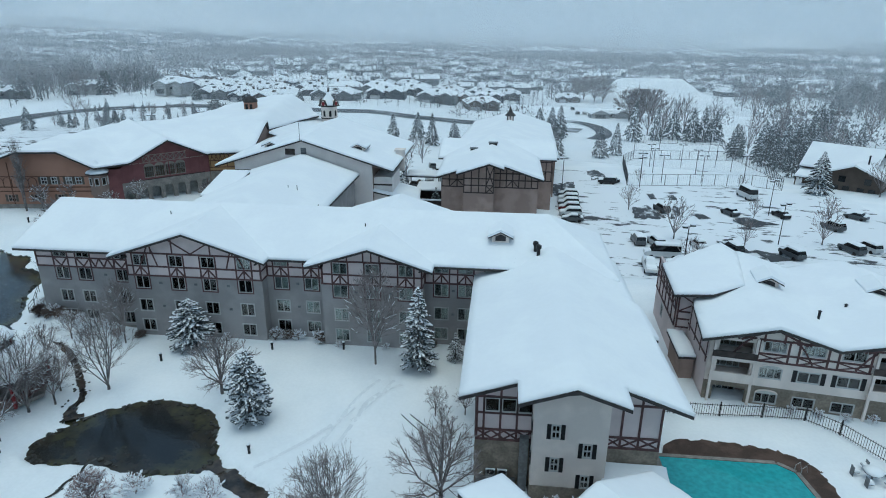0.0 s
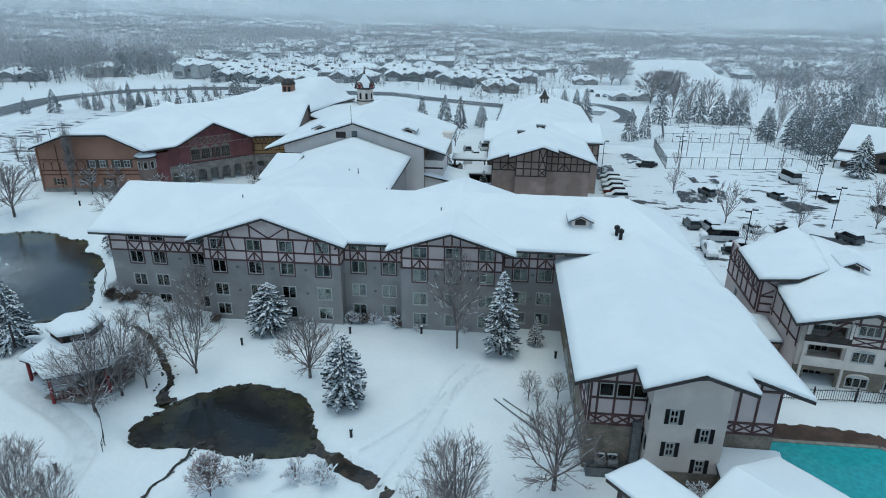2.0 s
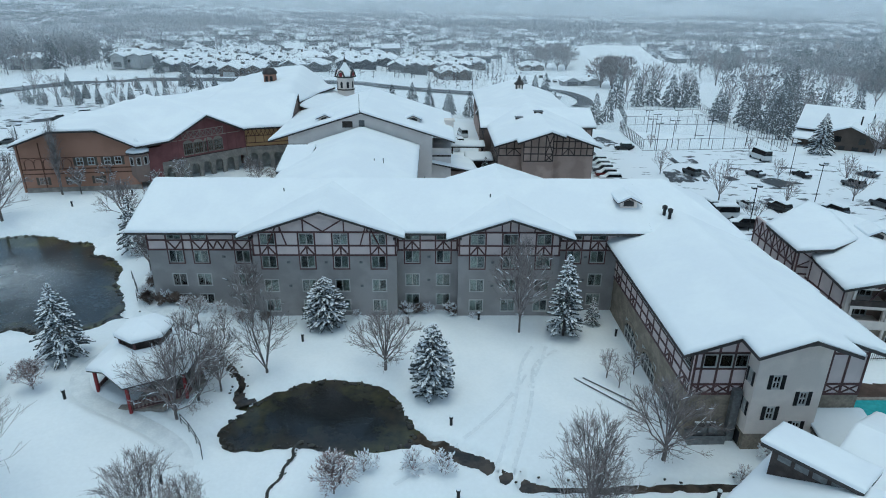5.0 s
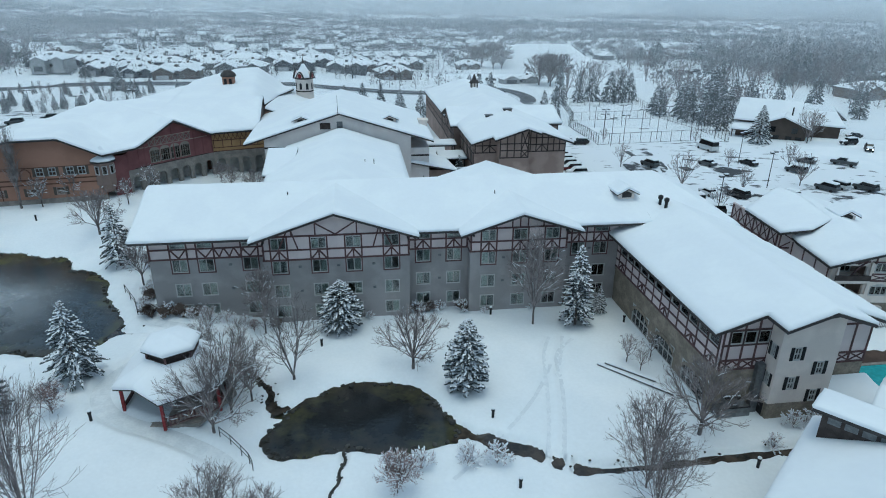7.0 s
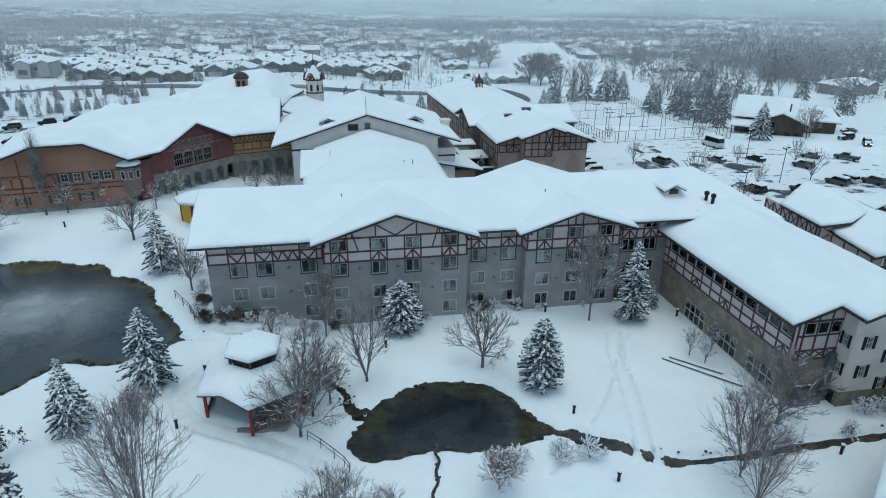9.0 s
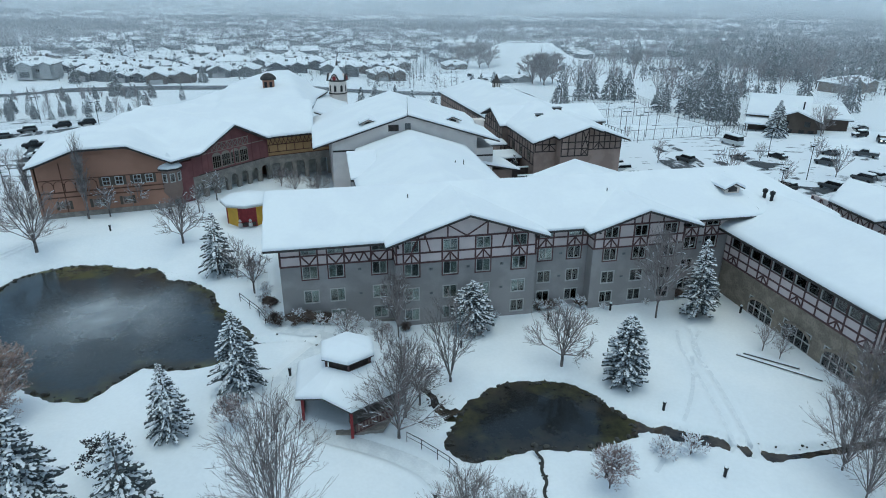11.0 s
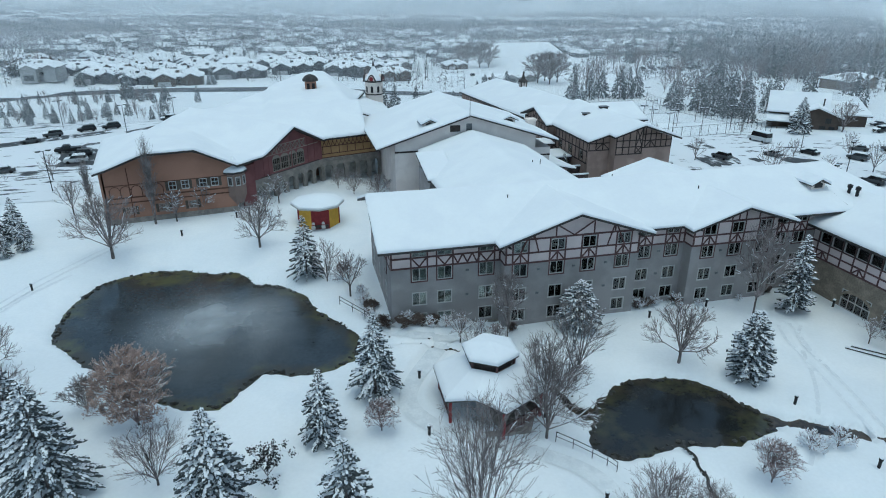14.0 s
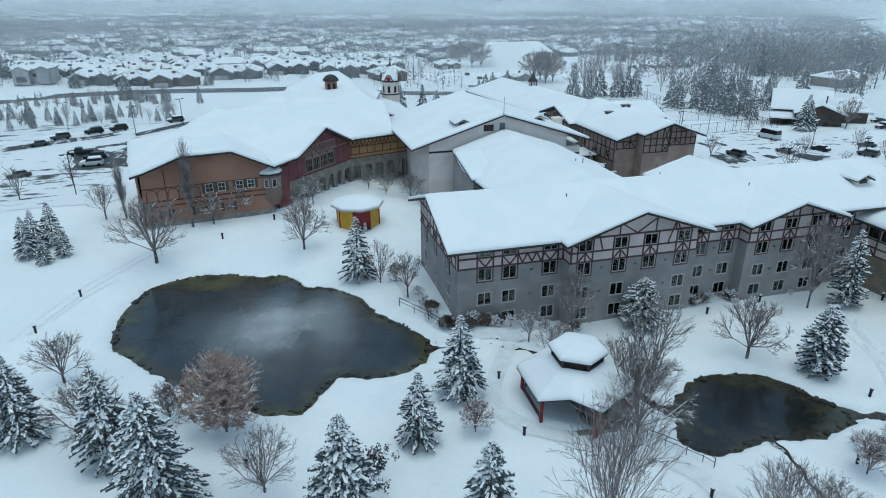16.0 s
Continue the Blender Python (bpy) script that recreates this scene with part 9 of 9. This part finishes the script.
def chalet(x, y, turn):
    """A dark timber chalet: one broad snowy roof, a gable at the front with a porch, and a lower roof behind."""
    ob = thing("chalet", "dark brown timber chalet with a broad snow-covered roof", "house")
    ob.matrix_basis = Matrix.Translation((x, y, base(x, y))) @ Matrix.Rotation(radians(turn), 4, "Z")
    wood = SIDING[1]

    def roof_plane(pts):
        part("roof", Mb().prism([(a, b, c - 0.2) for a, b, c in pts], pts), FASCIA, ob)
        mid = [sum(p[k] for p in pts) / len(pts) for k in (0, 1)]
        part("roof_snow", Mb().prism([(a, b, c + 0.004) for a, b, c in pts], [(a + (mid[0] - a) * 0.012, b + (mid[1] - b) * 0.012, c + 0.42) for a, b, c in pts]), ROOF_SNOW, ob)

    part("wall", Mb().box(-7.6, 7.6, -6.0, 6.4, -1.5, 5.6), wood, ob)
    part("gable", Mb().prism([(-7.6, -6.0, 5.6), (-7.6, 6.4, 5.6), (-7.6, 0, 9.7)], [(7.6, -6.0, 5.6), (7.6, 6.4, 5.6), (7.6, 0, 9.7)]), wood, ob)
    roof_plane([(-8.6, -7.7, 4.9), (8.6, -7.7, 4.9), (8.6, 0, 10.0), (-8.6, 0, 10.0)])
    roof_plane([(-8.6, 7.7, 4.9), (8.6, 7.7, 4.9), (8.6, 0, 10.0), (-8.6, 0, 10.0)])
    # front gable towards the lot
    part("wall", Mb().box(-1.0, 11.0, -11.0, -5.0, -1.5, 4.8), wood, ob)
    part("gable", Mb().prism([(-1.0, -11.0, 4.8), (11.0, -11.0, 4.8), (5.0, -11.0, 7.2)], [(-1.0, -3.0, 4.8), (11.0, -3.0, 4.8), (5.0, -3.0, 7.2)]), wood, ob)
    roof_plane([(-2.2, -12.4, 4.5), (-2.2, -3.0, 4.5), (5.0, -3.0, 7.4), (5.0, -12.4, 7.4)])
    roof_plane([(12.2, -12.4, 4.5), (12.2, -1.0, 4.5), (5.0, -1.0, 7.4), (5.0, -12.4, 7.4)])
    # roof behind, and the porch at the side
    part("wall", Mb().box(7.0, 19.0, -1.0, 11.0, -1.5, 4.6), wood, ob)
    roof_plane([(6.0, -2.2, 4.4), (20.2, -2.2, 4.4), (16.0, 5.0, 8.8), (7.6, 5.0, 8.8)])
    roof_plane([(6.0, 12.2, 4.4), (20.2, 12.2, 4.4), (16.0, 5.0, 8.8), (7.6, 5.0, 8.8)])
    roof_plane([(-8.4, -11.0, 2.6), (-1.6, -11.0, 2.6), (-1.6, -7.0, 3.9), (-8.4, -7.0, 3.9)])
    for u in (-8.0, -5.0, -2.0):
        part("porch_post", Mb().box(u - 0.12, u + 0.12, -10.8, -10.56, -1.5, 2.6), wood, ob)
    for u, z in ((0.6, 0.6), (3.0, 0.6), (6.2, 0.6), (8.6, 0.6), (1.8, 3.0), (7.4, 3.0)):
        part("window", Mb().box(u, u + 1.5, -11.06, -10.98, z, z + 1.5), CAR_GLASS, ob)
    part("gable_truss", Mb().tube([(-1.0, -11.15, 4.8), (5.0, -11.15, 7.1), (11.0, -11.15, 4.8)], [0.14, 0.14, 0.14], 4), SIDING[2], ob)
    part("chimney_pipe", Mb().lathe(6.5, -6.0, [(0.2, 5.5), (0.2, 9.2), (0.3, 9.25), (0.1, 9.5)], 8), BLACK_METAL, ob)


chalet(90.2, 171.7, -39.7)

# ---------------------------------------------------------------- trees of the middle distance
rng = random.Random(21)
# a row of spruces behind the courts, and a thick group at their corner
for x, y, k in ((33.3, 214.2, 1.25), (39.5, 220.7, 1.2), (51.7, 254, 1.7), (61.4, 258, 1.35), (68.9, 262, 1.5), (75.1, 257, 1.6), (79.7, 258, 1.55), (84.3, 258.4, 1.5), (80.5, 221, 1.3), (84.4, 207.3, 1.5), (81.3, 226.4, 1.35), (87.7, 218.4, 1.6), (82.9, 183.7, 1.2), (88.4, 203.4, 1.6), (94.4, 209.5, 1.7), (98.6, 215, 1.5),
                (90, 196, 1.4), (92, 222, 1.5), (85, 197, 1.1), (97, 203, 1.4), (123.5, 259, 1.9), (128.4, 262.8, 1.8), (129.5, 252, 1.2), (137.3, 253.3, 1.1), (23.3, 258.7, 1.5), (20.7, 269.5, 1.3), (15, 262, 1.4), (8, 250, 1.2), (104, 226, 1.3), (112, 240, 1.4), (146, 246, 1.3), (158, 240, 1.5), (108, 206, 1.3), (150, 205, 1.4), (156, 214, 1.3)):
    plant("spruce_tree", FOREST[rng.choice((0, 1, 2))], "dark snowy spruce standing beside the tennis courts", "tree", x, y, k * 0.85, rng.random() * 6, "spruces round the courts", 1.15)
plant("spruce_tree", SPRUCES[4], "broad spruce heavy with snow before the brown chalet", "tree", 76.4, 154.5, 1.05, 0.7)
for x, y, s in ((19, 215, 1.0), (16.0, 224, 1.2), (-17.0, 222, 0.9), (-24, 214, 1.0), (-10, 218, 0.9), (-30, 222, 1.0), (6, 226, 1.0), (-5, 212, 0.7), (10.0, 212, 0.9), (-36, 205, 1.0), (-20.5, 128.5, 0.7), (-12.5, 118.5, 0.6)):
    plant("spruce_tree", FOREST[rng.choice((0, 1, 2))], "dark snowy spruce beside the lot", "tree", x, y, s, rng.random() * 6, "spruces of the grounds", 1.15)
for x, y, s in ((27.7, 132.4, 0.75), (32.3, 112.6, 1.05), (52.6, 129.3, 0.6), (44.0, 109.9, 0.7), (65.8, 126.4, 0.8), (58.2, 112, 0.9), (30.5, 95.5, 0.7), (36, 164, 0.5), (60, 158, 0.5), (90, 153, 1.2), (93.5, 156, 1.1), (110, 141, 1.3), (-118, 128, 0.8), (-112, 138, 0.7), (-24, 155, 0.8), (-22.5, 175, 0.9), (-27, 185, 0.8)):
    plant("bare_tree", WOODS[rng.choice((0, 1))], "leafless young tree in the snowy parking lot", "tree", x, y, s, rng.random() * 6, "trees of the parking lots")
# rows of young trees west of the orange hall
for i in range(92):
    far_row = i % 2
    x = rng.uniform(-205, -96) if far_row else rng.uniform(-160, -100)
    y = rng.uniform(244, 262) if far_row else rng.uniform(204, 227)
    if x < -172 and y < 262:
        x += 60
    if rng.random() < 0.6:
        plant("spruce_tree", FOREST[rng.choice((0, 1))], "young snowy spruce in a planted row", "tree", x, y, rng.uniform(0.3, 0.55), rng.random() * 6, "young trees by the road", 1.2)
    else:
        plant("bare_tree", WOODS[1], "young leafless tree dusted with snow", "tree", x, y, rng.uniform(0.35, 0.65), rng.random() * 6, "young trees by the road", 1.1)
for x, y, k in ((-161.3, 200, 0.85), (-210, 321, 1.75), (-238.9, 297, 1.3), (-168, 195, 0.6), (-124.3, 264, 1.0), (-150, 300, 0.9), (-98, 300, 0.8), (-180, 318, 1.0)):
    plant("spruce_tree", FOREST[2], "broad dark spruce dusted with snow near the road", "tree", x, y, k, rng.random() * 6, "spruces by the road", 1.1)
# open woods to the east: a few tall bare trees before the mound, groups of conifers, clearings between them
for x, y, k in ((61.3, 273, 1.7), (69.5, 278, 1.9), (75.4, 282, 1.8), (79.6, 285, 1.9), (98.2, 300, 1.3), (136, 378, 1.9), (125.9, 332, 2.0), (127.2, 300, 1.6), (139.6, 312, 1.5), (150.5, 272, 1.5), (66, 268, 1.4), (90, 283, 1.5), (104, 268, 1.3), (118, 280, 1.5), (88, 232, 1.4), (100, 236, 1.4), (110, 222, 1.3), (134, 268, 1.6), (164, 262, 1.5), (120, 232, 1.2)):
    plant("bare_tree", WOODS[rng.choice((0, 1))], "tall leafless grey tree before the snowy mound", "tree", x, y, k, rng.random() * 6, "bare trees in the woods", 1.1)
for x, y, k in ((51.8, 422, 2.0), (57.2, 411, 2.1), (61.5, 405, 2.0), (62.4, 321, 2.0), (66.6, 315, 2.1), (73.8, 322, 2.0), (70, 330, 1.9), (46, 418, 1.8)):
    plant("bare_tree", DENSE, "large dark tree with a dense round crown", "tree", x, y, k, rng.random() * 6, "round trees by the field")
for i in range(104):
    g = noise.noise((i * 7.3, 1.7, 0))
    cx, cy = ((205, 300), (250, 380), (225, 440), (300, 350), (180, 410), (340, 440), (270, 280), (320, 520))[i % 8]
    x, y = cx + rng.gauss(0, 17), cy + rng.gauss(0, 13)
    if (x - 98) ** 2 / 46 ** 2 + (y - 432) ** 2 / 44 ** 2 < 1 or (x < 180 and y > 325 and y < 400):
        continue
    if (i // 8) % 3 and g > -0.3:
        plant("spruce_tree", FOREST[rng.choice((0, 1, 2))], "tall snowy spruce in the eastern woods", "tree", x, y, rng.uniform(1.2, 2.0), rng.random() * 6, "spruces in the woods", 1.15)
    else:
        plant("bare_tree", WOODS[rng.choice((0, 1))], "tall leafless grey tree in the eastern woods", "tree", x, y, rng.uniform(1.2, 2.0), rng.random() * 6, "bare trees in the woods", 1.1)
for x, y, k in ((-220, 313, 1.6), (-232, 330, 1.5), (-176, 335, 1.4), (-150, 215, 1.2), (-172, 240, 1.2)):
    plant("bare_tree", WOODS[rng.choice((0, 1))], "large leafless tree with a dense round crown", "tree", x, y, k, k * 3, "bare trees in the woods")

# ---------------------------------------------------------------- the far valley
nr = np.random.default_rng(4)
FAR_TWIG = mat("far_grey_woods", (0.28, 0.275, 0.28), rough=0.95, vary=0.25, scale=0.02, fine=0.6, bump=0, second=(0.2, 0.2, 0.205))
FAR_PINE = mat("far_dark_pines", (0.09, 0.105, 0.11), rough=0.95, vary=0.3, scale=0.03, fine=1.2, bump=0)


def clump(seed, n, h, r, sharp, stout=1.0):
    """A small far tree as a burst of narrow blades round a stem."""
    g = np.random.default_rng(seed)
    v, f = [], []
    for i in range(n):
        a = g.uniform(0, 6.283)
        z = g.uniform(0.1, 0.95)
        rad = r * ((1 - z) ** 0.9 if sharp else math.sin(math.pi * min(1, z * 0.85 + 0.12)) ** 0.6) * g.uniform(0.5, 1.1)
        q = np.array([rad * math.cos(a), rad * math.sin(a), z * h])
        d = np.array([math.cos(a) * g.uniform(-0.6, 1), math.sin(a) * g.uniform(-0.6, 1), g.uniform(0.1, 1.0) if not sharp else -0.35]) * g.uniform(0.1, 0.19) * h * (0.6 if sharp else 1)
        w = np.array([-math.sin(a), math.cos(a), 0]) * h * (0.055 if sharp else 0.034) * stout
        k = len(v)
        v += [q - w, q + w, q + d] if not sharp else [q * [0.3, 0.3, 1] + w * 0.6, q * [0.3, 0.3, 1] - w * 0.6, q + d]
        f.append((k, k + 1, k + 2))
    k = len(v)
    v += [np.array([-0.02 * h, 0, 0]), np.array([0.02 * h, 0, 0]), np.array([0, 0, h * 0.9])]
    f.append((k, k + 1, k + 2))
    return np.array(v), np.array(f)


def scatter(name, protos, xs, ys, sizes, material, label, category):
    vs, fs, k = [], [], 0
    z = base_height(xs, ys) + 13.5 * smooth01((1.25 - np.hypot((xs - 98) / 33, (ys - 432) / 32)) / 0.6)
    z = z + far_hills(xs, ys)
    for i in range(len(xs)):
        v, f = protos[i % len(protos)]
        a = nr.uniform(0, 6.283)
        c, s = math.cos(a), math.sin(a)
        q = v * sizes[i]
        vs.append(np.stack([q[:, 0] * c - q[:, 1] * s + xs[i], q[:, 0] * s + q[:, 1] * c + ys[i], q[:, 2] + z[i] - 0.2], -1))
        fs.append(f + k)
        k += len(v)
    v, f = np.concatenate(vs), np.concatenate(fs)
    me = bpy.data.meshes.new(name)
    me.from_pydata(v.tolist(), [], f.tolist())
    me.materials.append(material)
    return tagged(new(name, me), label, category, kind="stuff")


def grove(seed, n):
    """A far patch of woodland: blades standing all over a round plot, of unit radius."""
    g = np.random.default_rng(seed)
    v, f = [], []
    for i in range(n):
        a, rad = g.uniform(0, 6.283), math.sqrt(g.random())
        x, y, h = rad * math.cos(a), rad * math.sin(a), g.uniform(0.2, 0.42) * (1.15 - 0.5 * rad * rad)
        w, t = g.uniform(0.04, 0.09), g.uniform(0, 3.14)
        k = len(v)
        z0 = h * g.uniform(0.0, 0.45)
        v += [np.array([x - w * math.cos(t), y - w * math.sin(t), z0]), np.array([x + w * math.cos(t), y + w * math.sin(t), z0 + 0.02]), np.array([x + g.uniform(-0.04, 0.04), y, h])]
        f.append((k, k + 1, k + 2))
    return np.array(v), np.array(f)


def wooded(x, y):
    """Where the valley is wooded (above 0) and where it is built on or open."""
    return noise.noise((x * 0.0042, y * 0.0068, 3.0)) + 0.45 * noise.noise((x * 0.013, y * 0.02, 9.0))


def valley(count, y0, y1, power, low, high, seed):
    """Random spots in the widening view over the valley, where the woods' measure lies between two bounds."""
    g = np.random.default_rng(seed)
    y = y0 + (y1 - y0) * g.random(count) ** power
    x = -30 + (g.random(count) * 2 - 1) * (60 + y * 0.95)
    keep = np.array([low < wooded(a, b) < high for a, b in zip(x, y)])
    bad = (y < 330) & (x > -215) & (x < 190) | (np.hypot((x - 98) / 52, (y - 425) / 52) < 1.0) | ((np.hypot((x + 1010) / 420, (y - 1880) / 360) < 1) & (g.random(count) < 0.93)) | ((np.hypot((x - 730) / 130, (y - 1930) / 130) < 1) & (g.random(count) < 0.2)) | ((y > 290) & (y < 455) & (x > -200) & (x < 30)) | ((y > 280) & (y < 410) & (x > -20) & (x < 180))
    keep &= ~bad
    return x[keep], y[keep]


bare_protos = [clump(i, 40, 1.0, 0.44, False) for i in range(5)]
light_protos = [clump(60 + i, 22, 1.0, 0.46, False, 1.5) for i in range(5)]
pine_protos = [clump(20 + i, 40, 1.0, 0.28, True) for i in range(4)]
grove_protos = [grove(50 + i, 30) for i in range(5)]
xs, ys = valley(10000, 240, 900, 1.1, 0.03, 9, 3)
scatter("far_woods", bare_protos, xs, ys, nr.uniform(8, 15, len(xs)), FAR_TWIG, "belts of grey leafless trees across the snowy valley", "woods")
xs, ys = valley(13000, 300, 1300, 1.15, -9, 0.03, 4)
scatter("far_woods", light_protos, xs, ys, nr.uniform(6, 12, len(xs)), FAR_TWIG, "single leafless trees between the houses of the town", "woods")
xs, ys = valley(6500, 850, 3500, 1.35, 0.1, 9, 5)
scatter("far_woods", grove_protos, xs, ys, nr.uniform(14, 30, len(xs)), FAR_TWIG, "distant grey woods fading into mist", "woods")
xs, ys = valley(10000, 850, 3000, 1.3, -9, 0.1, 6)
scatter("far_woods", grove_protos, xs, ys, nr.uniform(7, 14, len(xs)), FAR_TWIG, "small distant groves between the roofs of the town", "woods")
xs, ys = valley(4600, 240, 1500, 1.3, -0.3, 9, 8)
scatter("far_pines", pine_protos, xs, ys, nr.uniform(7, 14, len(xs)), FAR_PINE, "dark conifers scattered across the valley town", "woods")

g = np.random.default_rng(43)
xs, ys = g.uniform(-205, 25, 420), g.uniform(292, 455, 420)
keep = np.array([noise.noise((a * 0.03, b * 0.05, 15.0)) > -0.05 for a, b in zip(xs, ys)])
scatter("street_trees", light_protos, xs[keep], ys[keep], g.uniform(5, 9, keep.sum()), FAR_TWIG, "small leafless trees between the houses of the streets", "trees")
xs, ys = g.uniform(-205, 25, 130), g.uniform(300, 455, 130)
scatter("street_conifers", pine_protos, xs, ys, g.uniform(5, 11, 130), FAR_PINE, "dark conifers between the houses of the streets", "trees")
g = np.random.default_rng(41)
for x0, x1, y0, y1, n, label in ((96, 205, 222, 335, 110, "thicket of grey leafless trees beyond the tennis courts"), (120, 360, 385, 540, 150, "grey leafless woods behind the field")):
    xs, ys = g.uniform(x0, x1, n), g.uniform(y0, y1, n)
    keep = np.array([noise.noise((a * 0.02, b * 0.03, 5.0)) > 0.06 for a, b in zip(xs, ys)]) & (np.hypot((xs - 98) / 50, (ys - 432) / 46) > 1) & ~((xs > 140) & (xs < 196) & (ys > 355) & (ys < 392))
    xs, ys = xs[keep], ys[keep]
    scatter("thicket", [clump(70 + i, 90, 1.0, 0.42, False) for i in range(4)], xs, ys, g.uniform(8, 14, len(xs)), FAR_TWIG, label, "woods")


def far_houses():
    """Streets of small houses on the open ground of the valley."""
    walls, roofs = Mb(), Mb()
    g = np.random.default_rng(12)
    n, row = 0, 0
    y = 455.0
    while y < 3000:
        step = 20 + y * 0.004
        x = -60 - y * 0.95
        while x < 60 + y * 0.95:
            x += step * g.uniform(0.75, 1.3)
            bend = 26 * math.sin(x * 0.006 + row * 0.35)
            px, py = x, y + bend + g.uniform(-5, 5)
            if wooded(px, py) > 0.12 or noise.noise((px * 0.004, py * 0.005, 31)) > 0.28 or g.random() < 0.12 or math.hypot((px - 98) / 60, (py - 425) / 62) < 1 or math.hypot((px + 1010) / 430, (py - 1880) / 380) < 1 or math.hypot((px - 730) / 150, (py - 1930) / 150) < 1:
                continue
            zz = float(base_height(px, py) + far_hills(px, py))
            a = 0.25 * math.cos(x * 0.006 + row * 0.35) + g.choice((0, 0, 1.57)) + g.uniform(-0.12, 0.12)
            w, d, h = g.uniform(5, 8.5), g.uniform(3.6, 5), g.uniform(2.4, 4.6)
            c, s = math.cos(a), math.sin(a)

            def q(u, v, k):
                return (px + u * c - v * s, py + u * s + v * c, zz + k)

            walls.prism([q(-w, -d, -2), q(w, -d, -2), q(w, d, -2), q(-w, d, -2)], [q(-w, -d, h), q(w, -d, h), q(w, d, h), q(-w, d, h)])
            roofs.prism([q(-w - 0.5, -d - 0.7, h - 0.1), q(-w - 0.5, d + 0.7, h - 0.1), q(-w - 0.5, 0, h + d * 0.5 + 0.4)], [q(w + 0.5, -d - 0.7, h - 0.1), q(w + 0.5, d + 0.7, h - 0.1), q(w + 0.5, 0, h + d * 0.5 + 0.4)])
            n += 1
        y += 27 + y * 0.011
        row += 1
    town = tagged(new("far_town", walls.mesh("far_town", SIDING[0])), "streets of small grey houses under snow across the valley", "town", kind="stuff")
    tagged(part("town_roofs", roofs, ROOF_SNOW, town), kind="stuff")


far_houses()

# ---------------------------------------------------------------- steam over the warm pond
PLUME = steam("fountain_steam", (0.88, 0.9, 0.92), 0.3, 0.66, 0.9, 0.17, (-74.8, 67.5, 2.6), (11.5, 11, 9))
for z in (0.9, 2.4, 3.8):
    mb = Mb()
    mb.poly([(-74.8 + 11.3 * math.cos(k * 0.314), 67.5 + 10.8 * math.sin(k * 0.314), BIG_LEVEL + z) for k in range(20)])
    tagged(part("mist", mb, PLUME), "steam rising round the pond fountain", "mist", kind="structure")

# ---------------------------------------------------------------- added sheets standing in for distance haze over the valley
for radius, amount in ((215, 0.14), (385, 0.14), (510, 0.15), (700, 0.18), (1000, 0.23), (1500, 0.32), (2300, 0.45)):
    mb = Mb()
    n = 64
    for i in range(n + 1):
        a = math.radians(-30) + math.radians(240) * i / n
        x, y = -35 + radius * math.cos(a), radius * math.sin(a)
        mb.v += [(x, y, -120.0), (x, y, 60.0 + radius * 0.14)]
    for i in range(n):
        mb.f.append((2 * i, 2 * i + 2, 2 * i + 3, 2 * i + 1))
    tagged(part("mist", mb, veil("haze_sheet", (0.97, 0.98, 0.99), amount)), "see-through sheet standing in for distance haze over the valley", "mist", kind="structure")
# opaque ring added behind the sheets; its colour stands in for hazy sky
mb = Mb()
for i in range(65):
    a = 2 * math.pi * i / 64
    mb.v += [(-35 + 4400 * math.cos(a), 4400 * math.sin(a), -150.0), (-35 + 4400 * math.cos(a), 4400 * math.sin(a), 700.0)]
for i in range(64):
    mb.f.append((2 * i, 2 * i + 2, 2 * i + 3, 2 * i + 1))
tagged(part("backdrop", mb, plain("hazy_sky_backdrop", (0.86, 0.89, 0.92), 1.0, 0.0, 0.0)), "pale backdrop wall standing in for hazy sky at the horizon", "sky", kind="structure")
